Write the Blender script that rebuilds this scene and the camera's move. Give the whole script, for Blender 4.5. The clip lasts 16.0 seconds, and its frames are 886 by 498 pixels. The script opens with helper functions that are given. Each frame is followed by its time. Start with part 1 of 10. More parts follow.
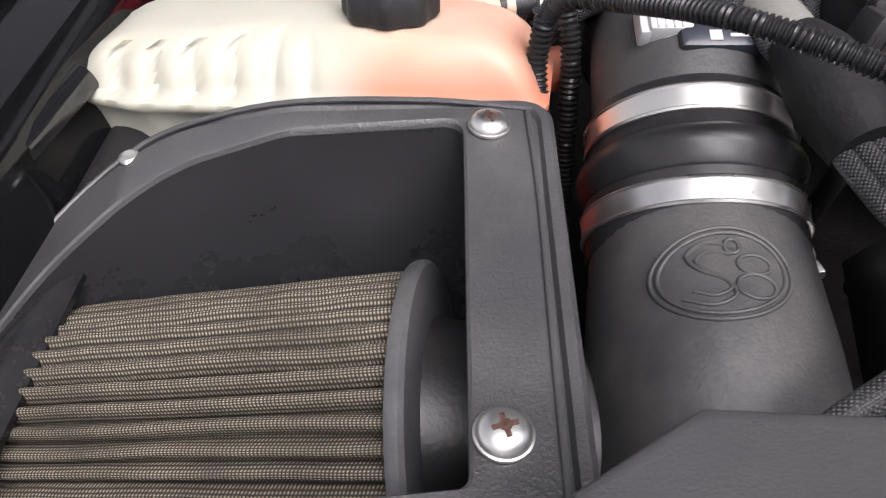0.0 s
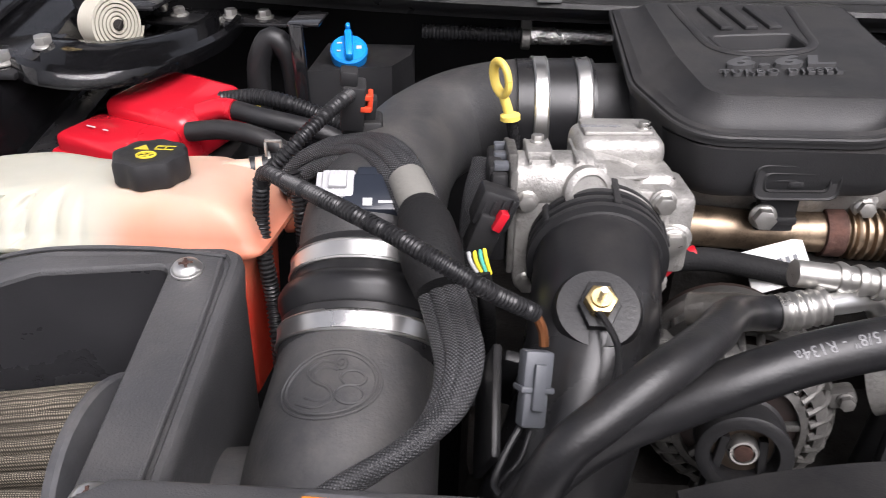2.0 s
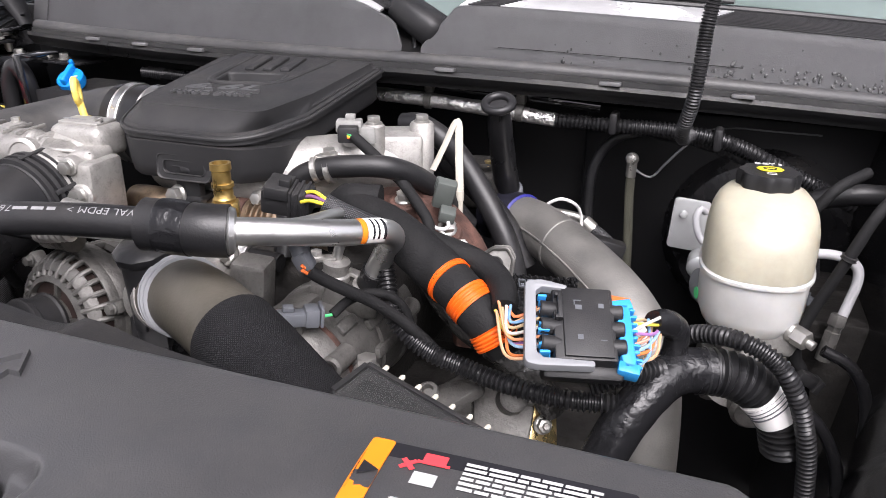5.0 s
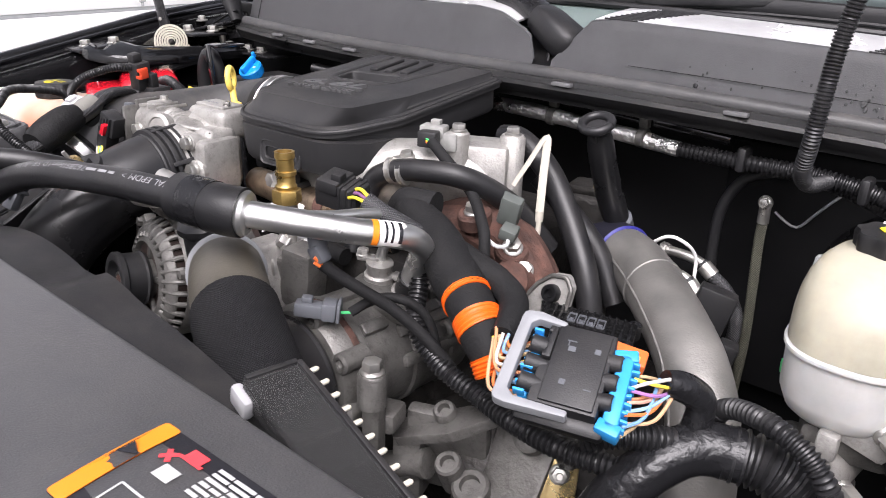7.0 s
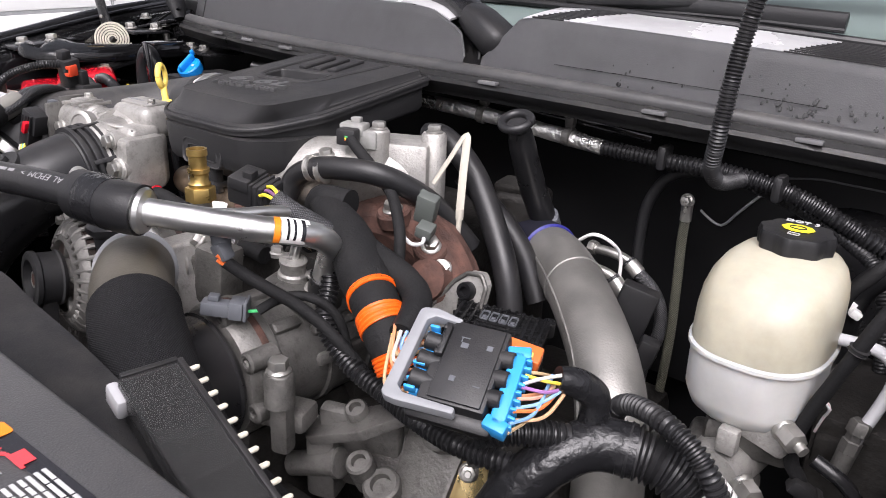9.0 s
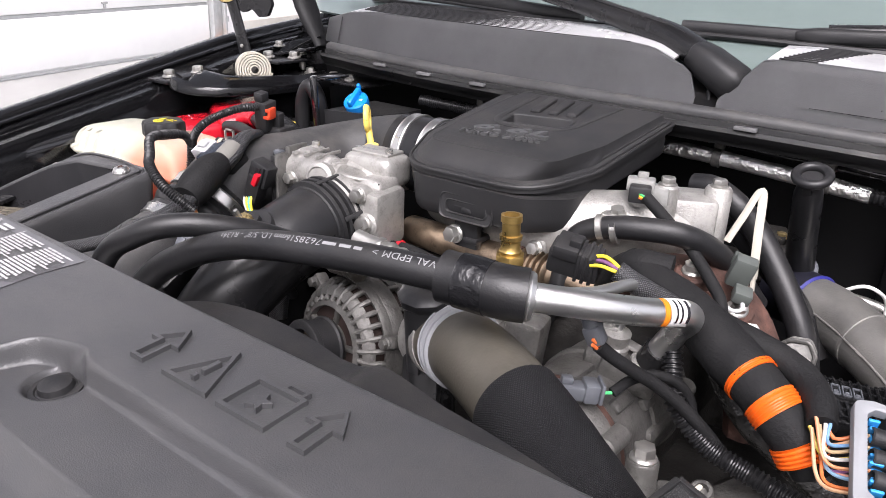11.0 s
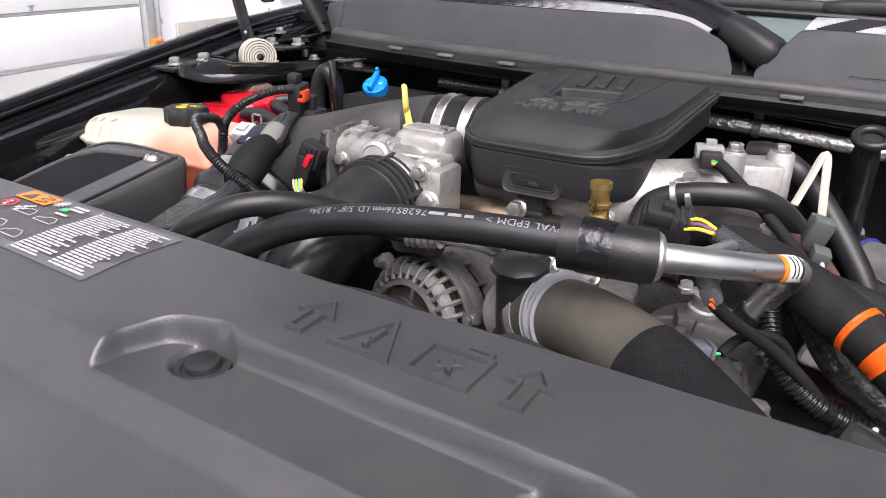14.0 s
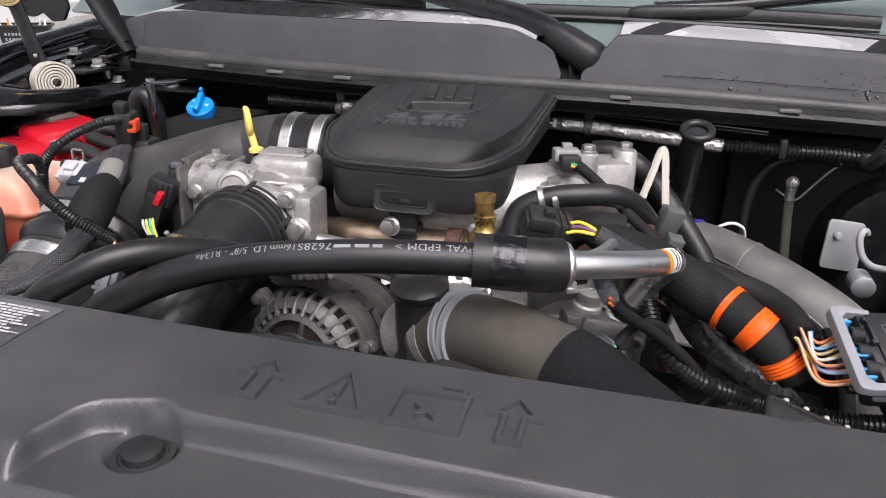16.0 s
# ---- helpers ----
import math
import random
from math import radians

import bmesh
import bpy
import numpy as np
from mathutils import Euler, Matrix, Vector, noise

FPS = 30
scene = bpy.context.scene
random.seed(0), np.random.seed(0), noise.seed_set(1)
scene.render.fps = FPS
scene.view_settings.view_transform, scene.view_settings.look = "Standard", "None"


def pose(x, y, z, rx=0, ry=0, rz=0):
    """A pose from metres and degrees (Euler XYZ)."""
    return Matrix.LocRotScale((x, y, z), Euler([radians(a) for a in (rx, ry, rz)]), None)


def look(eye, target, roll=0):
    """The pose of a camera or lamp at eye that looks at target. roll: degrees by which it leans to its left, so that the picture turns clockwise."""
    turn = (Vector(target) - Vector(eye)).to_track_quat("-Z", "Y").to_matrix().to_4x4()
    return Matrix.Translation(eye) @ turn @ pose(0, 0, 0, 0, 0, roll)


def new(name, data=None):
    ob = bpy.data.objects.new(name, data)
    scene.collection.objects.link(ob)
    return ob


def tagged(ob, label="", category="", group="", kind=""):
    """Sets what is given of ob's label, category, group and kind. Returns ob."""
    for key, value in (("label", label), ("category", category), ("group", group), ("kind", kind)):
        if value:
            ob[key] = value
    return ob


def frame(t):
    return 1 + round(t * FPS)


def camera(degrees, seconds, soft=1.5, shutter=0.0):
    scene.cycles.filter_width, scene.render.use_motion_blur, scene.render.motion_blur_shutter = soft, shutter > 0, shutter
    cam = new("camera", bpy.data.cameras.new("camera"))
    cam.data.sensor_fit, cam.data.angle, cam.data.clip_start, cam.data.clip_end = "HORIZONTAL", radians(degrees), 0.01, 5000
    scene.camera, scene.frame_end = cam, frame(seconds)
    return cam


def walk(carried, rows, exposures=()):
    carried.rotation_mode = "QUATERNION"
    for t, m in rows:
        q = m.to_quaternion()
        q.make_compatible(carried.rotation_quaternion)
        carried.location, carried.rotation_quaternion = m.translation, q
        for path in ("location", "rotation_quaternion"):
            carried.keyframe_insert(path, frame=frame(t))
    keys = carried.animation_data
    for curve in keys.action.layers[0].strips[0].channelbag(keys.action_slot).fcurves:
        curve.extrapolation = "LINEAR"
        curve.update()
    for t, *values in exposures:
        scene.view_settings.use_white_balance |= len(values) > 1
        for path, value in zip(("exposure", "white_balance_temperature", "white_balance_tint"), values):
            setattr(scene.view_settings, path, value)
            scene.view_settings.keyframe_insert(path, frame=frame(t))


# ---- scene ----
# camera and its path: seconds, eye, target, roll
cam = camera(60.64, 16.0, soft=0.8, shutter=0.2)
PATH = [
    (0, (0.0768, 0.0196, 1.3743), (-0.0252, 1.6349, 0.1994), 0.12),
    (0.5, (0.1112, 0.0053, 1.416), (-0.0186, 1.6143, 0.2352), 0.11),
    (1, (0.1553, -0.0094, 1.4382), (0.0329, 1.6467, 0.3236), 0.38),
    (1.5, (0.2098, -0.0248, 1.4486), (0.0969, 1.6752, 0.4012), 0.50),
    (2, (0.2596, -0.0551, 1.458), (0.1632, 1.6849, 0.4766), 0.61),
    (2.5, (0.3409, -0.1207, 1.4663), (0.2601, 1.6519, 0.5436), 0.48),
    (3, (0.4604, -0.1644, 1.4717), (0.3774, 1.6275, 0.5873), 0.03),
    (3.5, (0.6224, -0.1617, 1.4574), (0.5164, 1.654, 0.6254), 0.35),
    (3.7, (0.6961, -0.1527, 1.4468), (0.5523, 1.6708, 0.638), 0.40),
    (5.8, (1.0707, -0.1038, 1.4457), (0.0796, 1.4769, 0.7251), 1.49),
    (6, (1.0897, -0.0865, 1.4446), (0.0225, 1.4422, 0.7208), 1.56),
    (6.5, (1.1062, -0.0556, 1.445), (-0.0707, 1.3886, 0.7175), 1.79),
    (7, (1.1266, -0.0188, 1.4365), (-0.0747, 1.4051, 0.709), 2.10),
    (7.5, (1.1613, 0.0263, 1.4279), (-0.0347, 1.4549, 0.7007), 2.34),
    (8, (1.1824, 0.0482, 1.425), (-0.0013, 1.4879, 0.6996), 2.51),
    (8.5, (1.1861, 0.0548, 1.4262), (0.0145, 1.5049, 0.7018), 2.55),
    (9, (1.1701, 0.0193, 1.4351), (0.0108, 1.48, 0.7125), 2.57),
    (9.5, (1.1403, -0.0159, 1.4397), (-0.005, 1.4551, 0.7156), 2.55),
    (10, (1.0333, -0.0802, 1.4625), (-0.0943, 1.4052, 0.74), 2.63),
    (10.2, (0.9725, -0.1056, 1.4713), (-0.1468, 1.3858, 0.7483), 2.71),
    (12.3, (0.8682, -0.1287, 1.4532), (-0.2339, 1.3728, 0.7248), 1.94),
    (12.5, (0.8632, -0.1292, 1.4521), (-0.2346, 1.3773, 0.7274), 1.93),
    (13, (0.8729, -0.1225, 1.4527), (-0.2015, 1.4019, 0.7301), 1.97),
    (13.5, (0.8674, -0.1736, 1.4497), (-0.1683, 1.3782, 0.7293), 1.98),
    (14, (0.7953, -0.1912, 1.4356), (-0.1876, 1.395, 0.716), 1.96),
    (14.5, (0.7191, -0.1633, 1.4379), (-0.0994, 1.5157, 0.7229), 1.91),
    (15, (0.6491, -0.1663, 1.4466), (0.0345, 1.6016, 0.7418), 1.93),
    (15.5, (0.6604, -0.1845, 1.454), (0.1414, 1.6136, 0.7487), 1.60),
    (16, (0.7125, -0.2103, 1.4478), (0.223, 1.5965, 0.7436), 1.36),
]
walk(cam, [(t, look(eye, target, roll)) for t, eye, target, roll in PATH], [(0.0, 0.70, 6350, 17), (3.5, 0.66, 6350, 17), (6.0, 1.10, 6350, 18), (7.0, 0.93, 6350, 18), (7.5, 0.86, 6350, 18), (9.0, 0.76, 6350, 18), (10.0, 0.96, 6350, 18), (12.5, 0.80, 6350, 18), (14.0, 0.76, 6350, 18), (15.0, 0.54, 6350, 18), (16.0, 0.46, 6350, 18)])

# world, sun and exposure: a bright overcast day
world = bpy.data.worlds.new("world")
scene.world = world
world.use_nodes = True
wn = world.node_tree
wn.nodes.clear()
w_out = wn.nodes.new("ShaderNodeOutputWorld")
w_bg = wn.nodes.new("ShaderNodeBackground")
w_sky = wn.nodes.new("ShaderNodeTexSky")
w_sky.sky_type = "NISHITA"
w_sky.sun_disc = False
w_sky.sun_elevation = radians(52)
w_sky.sun_rotation = radians(150)
w_sky.air_density = 1.0
w_sky.dust_density = 6.0
w_sky.ozone_density = 0.6
w_hsv = wn.nodes.new("ShaderNodeHueSaturation")
w_hsv.inputs["Saturation"].default_value = 0.25
w_bg.inputs["Strength"].default_value = 0.128
wn.links.new(w_sky.outputs[0], w_hsv.inputs["Color"])
wn.links.new(w_hsv.outputs[0], w_bg.inputs["Color"])
wn.links.new(w_bg.outputs[0], w_out.inputs["Surface"])
sun_data = bpy.data.lights.new("sun", "SUN")
sun_data.energy = 2.9
sun_data.angle = radians(50)
sun_data.color = (1.0, 0.985, 0.97)
sun = new("sun", sun_data)
# it stands over the front right of the bay
sun.matrix_world = look((0, 0, 0), (-math.sin(radians(150)) * math.cos(radians(52)), -math.cos(radians(150)) * math.cos(radians(52)), -math.sin(radians(52))))


# ---- mesh helpers ----
V = Vector


def mesh_of(bm, name):
    me = bpy.data.meshes.new(name)
    bm.to_mesh(me)
    bm.free()
    return me


def smooth_mesh(me, angle=38):
    me.shade_smooth()
    if hasattr(me, "set_sharp_from_angle"):
        me.set_sharp_from_angle(angle=radians(angle))


def part(name, bm, material, parent=None, label="", angle=38):
    """Links a bmesh as one mesh object, under a thing or a part."""
    bmesh.ops.recalc_face_normals(bm, faces=bm.faces)
    me = mesh_of(bm, name)
    smooth_mesh(me, angle)
    me.materials.append(material)
    ob = new(name, me)
    if parent is not None:
        ob.parent = parent
    if label:
        ob["label"] = label
    return ob


def thing(name, at, label, category, group="", kind=""):
    """An Empty at a thing's base; parts are built in world coordinates and hung under it."""
    ob = new(name)
    ob.empty_display_size = 0.02
    tagged(ob, label, category, group, kind)
    return ob


def single(name, bm, material, label, category, group="", kind="", angle=38):
    return tagged(part(name, bm, material, None, "", angle), label, category, group, kind)


def join(bm, *others):
    for o in others:
        me = bpy.data.meshes.new("tmp")
        o.to_mesh(me)
        o.free()
        bm.from_mesh(me)
        bpy.data.meshes.remove(me)
    return bm


def moved(bm, m):
    bmesh.ops.transform(bm, matrix=m, verts=bm.verts)
    return bm


def frame_of(axis, up=(0, 0, 1)):
    """A turn whose z points along axis, x as near to level as can be."""
    z = V(axis).normalized()
    u = V(up)
    if abs(z.dot(u.normalized())) > 0.98:
        u = V((0, 1, 0))
    x = u.cross(z).normalized()
    y = z.cross(x)
    return Matrix((x, y, z)).transposed()


def placed(at, axis=(0, 0, 1), up=(0, 0, 1), spin=0.0):
    return Matrix.Translation(at) @ (frame_of(axis, up) @ Matrix.Rotation(radians(spin), 3, "Z")).to_4x4()


def spline(points, step=0.004):
    """A smooth curve through points; entries are vectors whose further numbers (radius) glide too."""
    P = [np.array(p, float) for p in points]
    if len(P) == 2:
        n = max(2, int(np.linalg.norm(P[1][:3] - P[0][:3]) / step))
        return [P[0] + (P[1] - P[0]) * k / n for k in range(n + 1)]
    P = [2 * P[0] - P[1]] + P + [2 * P[-1] - P[-2]]
    out = []
    for a, b, c, d in zip(P[:-3], P[1:-2], P[2:-1], P[3:]):
        ta = max(np.linalg.norm(b[:3] - a[:3]), 1e-5) ** 0.5
        tb = max(np.linalg.norm(c[:3] - b[:3]), 1e-5) ** 0.5
        tc = max(np.linalg.norm(d[:3] - c[:3]), 1e-5) ** 0.5
        m1 = (c - b) / tb - (c - a) / (ta + tb) + (b - a) / ta
        m2 = (d - c) / tc - (d - b) / (tb + tc) + (c - b) / tb
        m1, m2 = m1 * tb, m2 * tb
        n = max(2, int(np.linalg.norm(c[:3] - b[:3]) / step))
        for k in range(n):
            t = k / n
            out.append((2 * t**3 - 3 * t**2 + 1) * b + (t**3 - 2 * t**2 + t) * m1 + (3 * t**2 - 2 * t**3) * c + (t**3 - t**2) * m2)
    out.append(P[-2])
    return out


def rings(path):
    """Places, lengths and turned frames along a path."""
    pts = [V(p[:3]) for p in path]
    tang = []
    for i in range(len(pts)):
        t = pts[min(i + 1, len(pts) - 1)] - pts[max(i - 1, 0)]
        tang.append(t.normalized() if t.length > 1e-9 else V((1, 0, 0)))
    u = V((0, 0, 1)) if abs(tang[0].z) < 0.9 else V((0, 1, 0))
    u = (u - tang[0] * u.dot(tang[0])).normalized()
    out, s = [], 0.0
    for i, (p, t) in enumerate(zip(pts, tang)):
        if i:
            s += (p - pts[i - 1]).length
            u = (u - t * u.dot(t)).normalized()
        out.append((p, t, u, t.cross(u), s))
    return out


def sweep(points, radius=0.01, n=14, step=0.004, caps=True, ribs=0.0, pitch=0.004, flat=1.0, wobble=0.0, hollow=0.0, bm=None):
    """A tube along a smooth path. radius: a number, or the points carry it as a fourth entry. ribs: depth of corrugation."""
    bm = bm or bmesh.new()
    if ribs:
        step = pitch / 4
    path = spline(points, step)
    uv = bm.loops.layers.uv.verify()
    rows = []
    for k, (p, t, u, w, s) in enumerate(rings(path)):
        r = path[k][3] if len(path[k]) > 3 else radius
        if ribs:
            c = math.cos(2 * math.pi * s / pitch)
            r += ribs * (0.5 if c > 0.3 else -0.5 if c < -0.3 else c / 0.6)
        row = []
        for j in range(n):
            a = 2 * math.pi * j / n
            rr = r
            if wobble:
                q = p * 55 + V((math.cos(a), math.sin(a), 0)) * 0.8
                rr *= 1 + wobble * noise.noise(q)
            row.append(bm.verts.new(p + u * (math.cos(a) * rr * flat) + w * (math.sin(a) * rr)))
        rows.append((row, s, r))
    for (ra, sa, r1), (rb, sb, r2) in zip(rows[:-1], rows[1:]):
        for j in range(n):
            f = bm.faces.new((ra[j], ra[(j + 1) % n], rb[(j + 1) % n], rb[j]))
            k = 2 * math.pi * radius / n
            for loop, q in zip(f.loops, ((sa, j * k), (sa, (j + 1) * k), (sb, (j + 1) * k), (sb, j * k))):
                loop[uv].uv = q
    if hollow:
        for (row, s, r), (p, t, u, w, _), d in ((rows[0], rings(path[:2])[0], 1), (rows[-1], rings(path)[-1], -1)):
            c = sum((v.co for v in row), V()) / n
            inner = [bm.verts.new(c + (v.co - c) * hollow) for v in row]
            deep = [bm.verts.new(v.co + t * d * 0.012) for v in inner]
            for j in range(n):
                bm.faces.new((row[j], row[(j + 1) % n], inner[(j + 1) % n], inner[j]))
                bm.faces.new((inner[j], inner[(j + 1) % n], deep[(j + 1) % n], deep[j]))
            bm.faces.new(deep)
    elif caps:
        bm.faces.new(rows[0][0])
        bm.faces.new(rows[-1][0])
    return bm


def lathe(profile, at=(0, 0, 0), axis=(0, 0, 1), n=32, bm=None, up=(0, 0, 1), flute=0.0, flutes=0, ring=False):
    """A turned form: profile rows of (radius, height) along axis; ring: the profile closes on itself."""
    if ring:
        profile = list(profile) + [profile[0]]
    bm = bm or bmesh.new()
    m = placed(at, axis, up)
    rows = []
    for r, h in profile:
        if r < 1e-5:
            rows.append([bm.verts.new(m @ V((0, 0, h)))])
            continue
        row = []
        for j in range(n):
            a = 2 * math.pi * j / n
            rr = r * (1 + flute * math.cos(flutes * a)) if flutes else r
            row.append(bm.verts.new(m @ V((rr * math.cos(a), rr * math.sin(a), h))))
        rows.append(row)
    for a, b in zip(rows[:-1], rows[1:]):
        for j in range(n):
            q = [a[j % len(a)], a[(j + 1) % len(a)], b[(j + 1) % len(b)], b[j % len(b)]]
            q = list(dict.fromkeys(q))
            if len(q) > 2:
                bm.faces.new(q)
    if ring:
        bmesh.ops.remove_doubles(bm, verts=rows[0] + rows[-1], dist=1e-6)
        return bm
    for row in (rows[0], rows[-1]):
        if len(row) > 2:
            bm.faces.new(row)
    return bm


def rbox(size, at=(0, 0, 0), bevel=0.002, turn=(0, 0, 0), seg=2):
    """A box with rounded edges."""
    bm = bmesh.new()
    bmesh.ops.create_cube(bm, size=1.0)
    bmesh.ops.scale(bm, vec=size, verts=bm.verts)
    if bevel:
        bmesh.ops.bevel(bm, geom=bm.edges[:], offset=min(bevel, min(size) * 0.45), segments=seg, profile=0.5, affect="EDGES")
    return moved(bm, pose(*at, *turn))


def rounded(poly, r, seg=5):
    """A 2D outline with rounded corners; r: one radius or one a corner."""
    out, n = [], len(poly)
    for i, p in enumerate(poly):
        p, a, b = V(p), V(poly[i - 1]), V(poly[(i + 1) % n])
        rad = r[i] if isinstance(r, (list, tuple)) else r
        if rad <= 0:
            out.append(p)
            continue
        ua, ub = (a - p).normalized(), (b - p).normalized()
        half = ua.angle(ub) / 2
        d = min(rad / max(math.tan(half), 1e-3), (a - p).length * 0.49, (b - p).length * 0.49)
        p1, p2 = p + ua * d, p + ub * d
        for k in range(seg + 1):
            t = k / seg
            out.append((1 - t) ** 2 * p1 + 2 * t * (1 - t) * p + t * t * p2)
    return out


def prism(poly, z0, z1, bevel=0.0, m=None, seg=2, taper=1.0):
    """An outline pulled up from z0 to z1, its edges rounded."""
    bm = bmesh.new()
    c = sum((V(p) for p in poly), V((0, 0))) / len(poly)
    lo = [bm.verts.new((p[0], p[1], z0)) for p in poly]
    hi = [bm.verts.new((c.x + (p[0] - c.x) * taper, c.y + (p[1] - c.y) * taper, z1)) for p in poly]
    n = len(poly)
    bm.faces.new(lo[::-1])
    top = bm.faces.new(hi)
    for i in range(n):
        bm.faces.new((lo[i], lo[(i + 1) % n], hi[(i + 1) % n], hi[i]))
    bm.normal_update()
    if bevel:
        bmesh.ops.bevel(bm, geom=list(top.edges), offset=bevel, segments=seg, profile=0.5, affect="EDGES")
    return moved(bm, m) if m is not None else bm


def loft(sections, caps=True, bm=None):
    """A skin over outlines with equal numbers of points."""
    bm = bm or bmesh.new()
    rows = [[bm.verts.new(p) for p in s] for s in sections]
    n = len(rows[0])
    for a, b in zip(rows[:-1], rows[1:]):
        for j in range(n):
            bm.faces.new((a[j], a[(j + 1) % n], b[(j + 1) % n], b[j]))
    if caps:
        bm.faces.new(rows[0])
        bm.faces.new(rows[-1])
    return bm


def sheet(nx, ny, f, thick=0.003):
    """A surface f(u, v) with u, v from 0 to 1, given a thickness downwards along its normal."""
    bm = bmesh.new()
    g = [[bm.verts.new(f(i / nx, j / ny)) for j in range(ny + 1)] for i in range(nx + 1)]
    for i in range(nx):
        for j in range(ny):
            bm.faces.new((g[i][j], g[i + 1][j], g[i + 1][j + 1], g[i][j + 1]))
    bm.normal_update()
    bmesh.ops.solidify(bm, geom=bm.faces[:], thickness=thick)
    return bm


def hexbolt(at, axis=(0, 0, 1), r=0.006, h=0.006, washer=1.6, spin=0, stud=0.0):
    """A hexagon head on a flange, with a chamfered top."""
    bm = lathe([(r * washer, 0), (r * washer, h * 0.18), (r * washer * 0.86, h * 0.34), (r * 1.02, h * 0.4)], n=20)
    poly = [(r * 1.1 * math.cos(radians(60 * k)), r * 1.1 * math.sin(radians(60 * k))) for k in range(6)]
    join(bm, prism(poly, h * 0.3, h * 1.3, r * 0.14))
    join(bm, lathe([(r * 0.72, h * 1.28), (r * 0.66, h * 1.2), (0, h * 1.2)], n=16))
    if stud:
        join(bm, lathe([(r * 0.5, h), (r * 0.5, h + stud), (r * 0.42, h + stud + 0.001), (0, h + stud + 0.001)], n=12))
    return moved(bm, placed(at, axis, spin=spin))


def letters(text, size, depth=0.0004, spacing=1.0, bold=0.0, shear=0.0):
    """The text as a bmesh in its own plane, from the built-in font."""
    cu = bpy.data.curves.new("text", "FONT")
    cu.body, cu.size, cu.extrude, cu.space_character = text, size, depth, spacing
    cu.offset, cu.shear, cu.resolution_u = bold, shear, 3
    cu.align_x, cu.align_y = "CENTER", "CENTER"
    ob = bpy.data.objects.new("text", cu)
    me = bpy.data.meshes.new_from_object(ob)
    bm = bmesh.new()
    bm.from_mesh(me)
    bpy.data.objects.remove(ob)
    bpy.data.curves.remove(cu)
    bpy.data.meshes.remove(me)
    return bm


def bars(width, height, rows, thick=0.0003, seed=1, gap=0.45, ragged=0.35):
    """Lines of writing too small to read, as short flat bars."""
    rnd = random.Random(seed)
    bm = bmesh.new()
    pitch = height / rows
    for k in range(rows):
        y = height / 2 - (k + 0.5) * pitch
        x, end = -width / 2, width / 2 - rnd.random() * ragged * width
        while x < end:
            w = min(rnd.uniform(1.2, 4.2) * pitch, end - x)
            if w > 0.3 * pitch:
                join(bm, rbox((w, pitch * (1 - gap), thick), (x + w / 2, y, 0), 0))
            x += w + pitch * 0.35
    return bm


def clamp_band(p, axis, r, width=0.013, thick=0.0012, up=(0, 0, 1)):
    """A stainless band round a hose."""
    return lathe([(r - 0.001, -width / 2), (r + thick, -width / 2), (r + thick * 1.6, -width * 0.42), (r + thick, -width * 0.36), (r + thick, width * 0.36), (r + thick * 1.6, width * 0.42), (r + thick, width / 2), (r - 0.001, width / 2)], p, axis, 48, up=up)


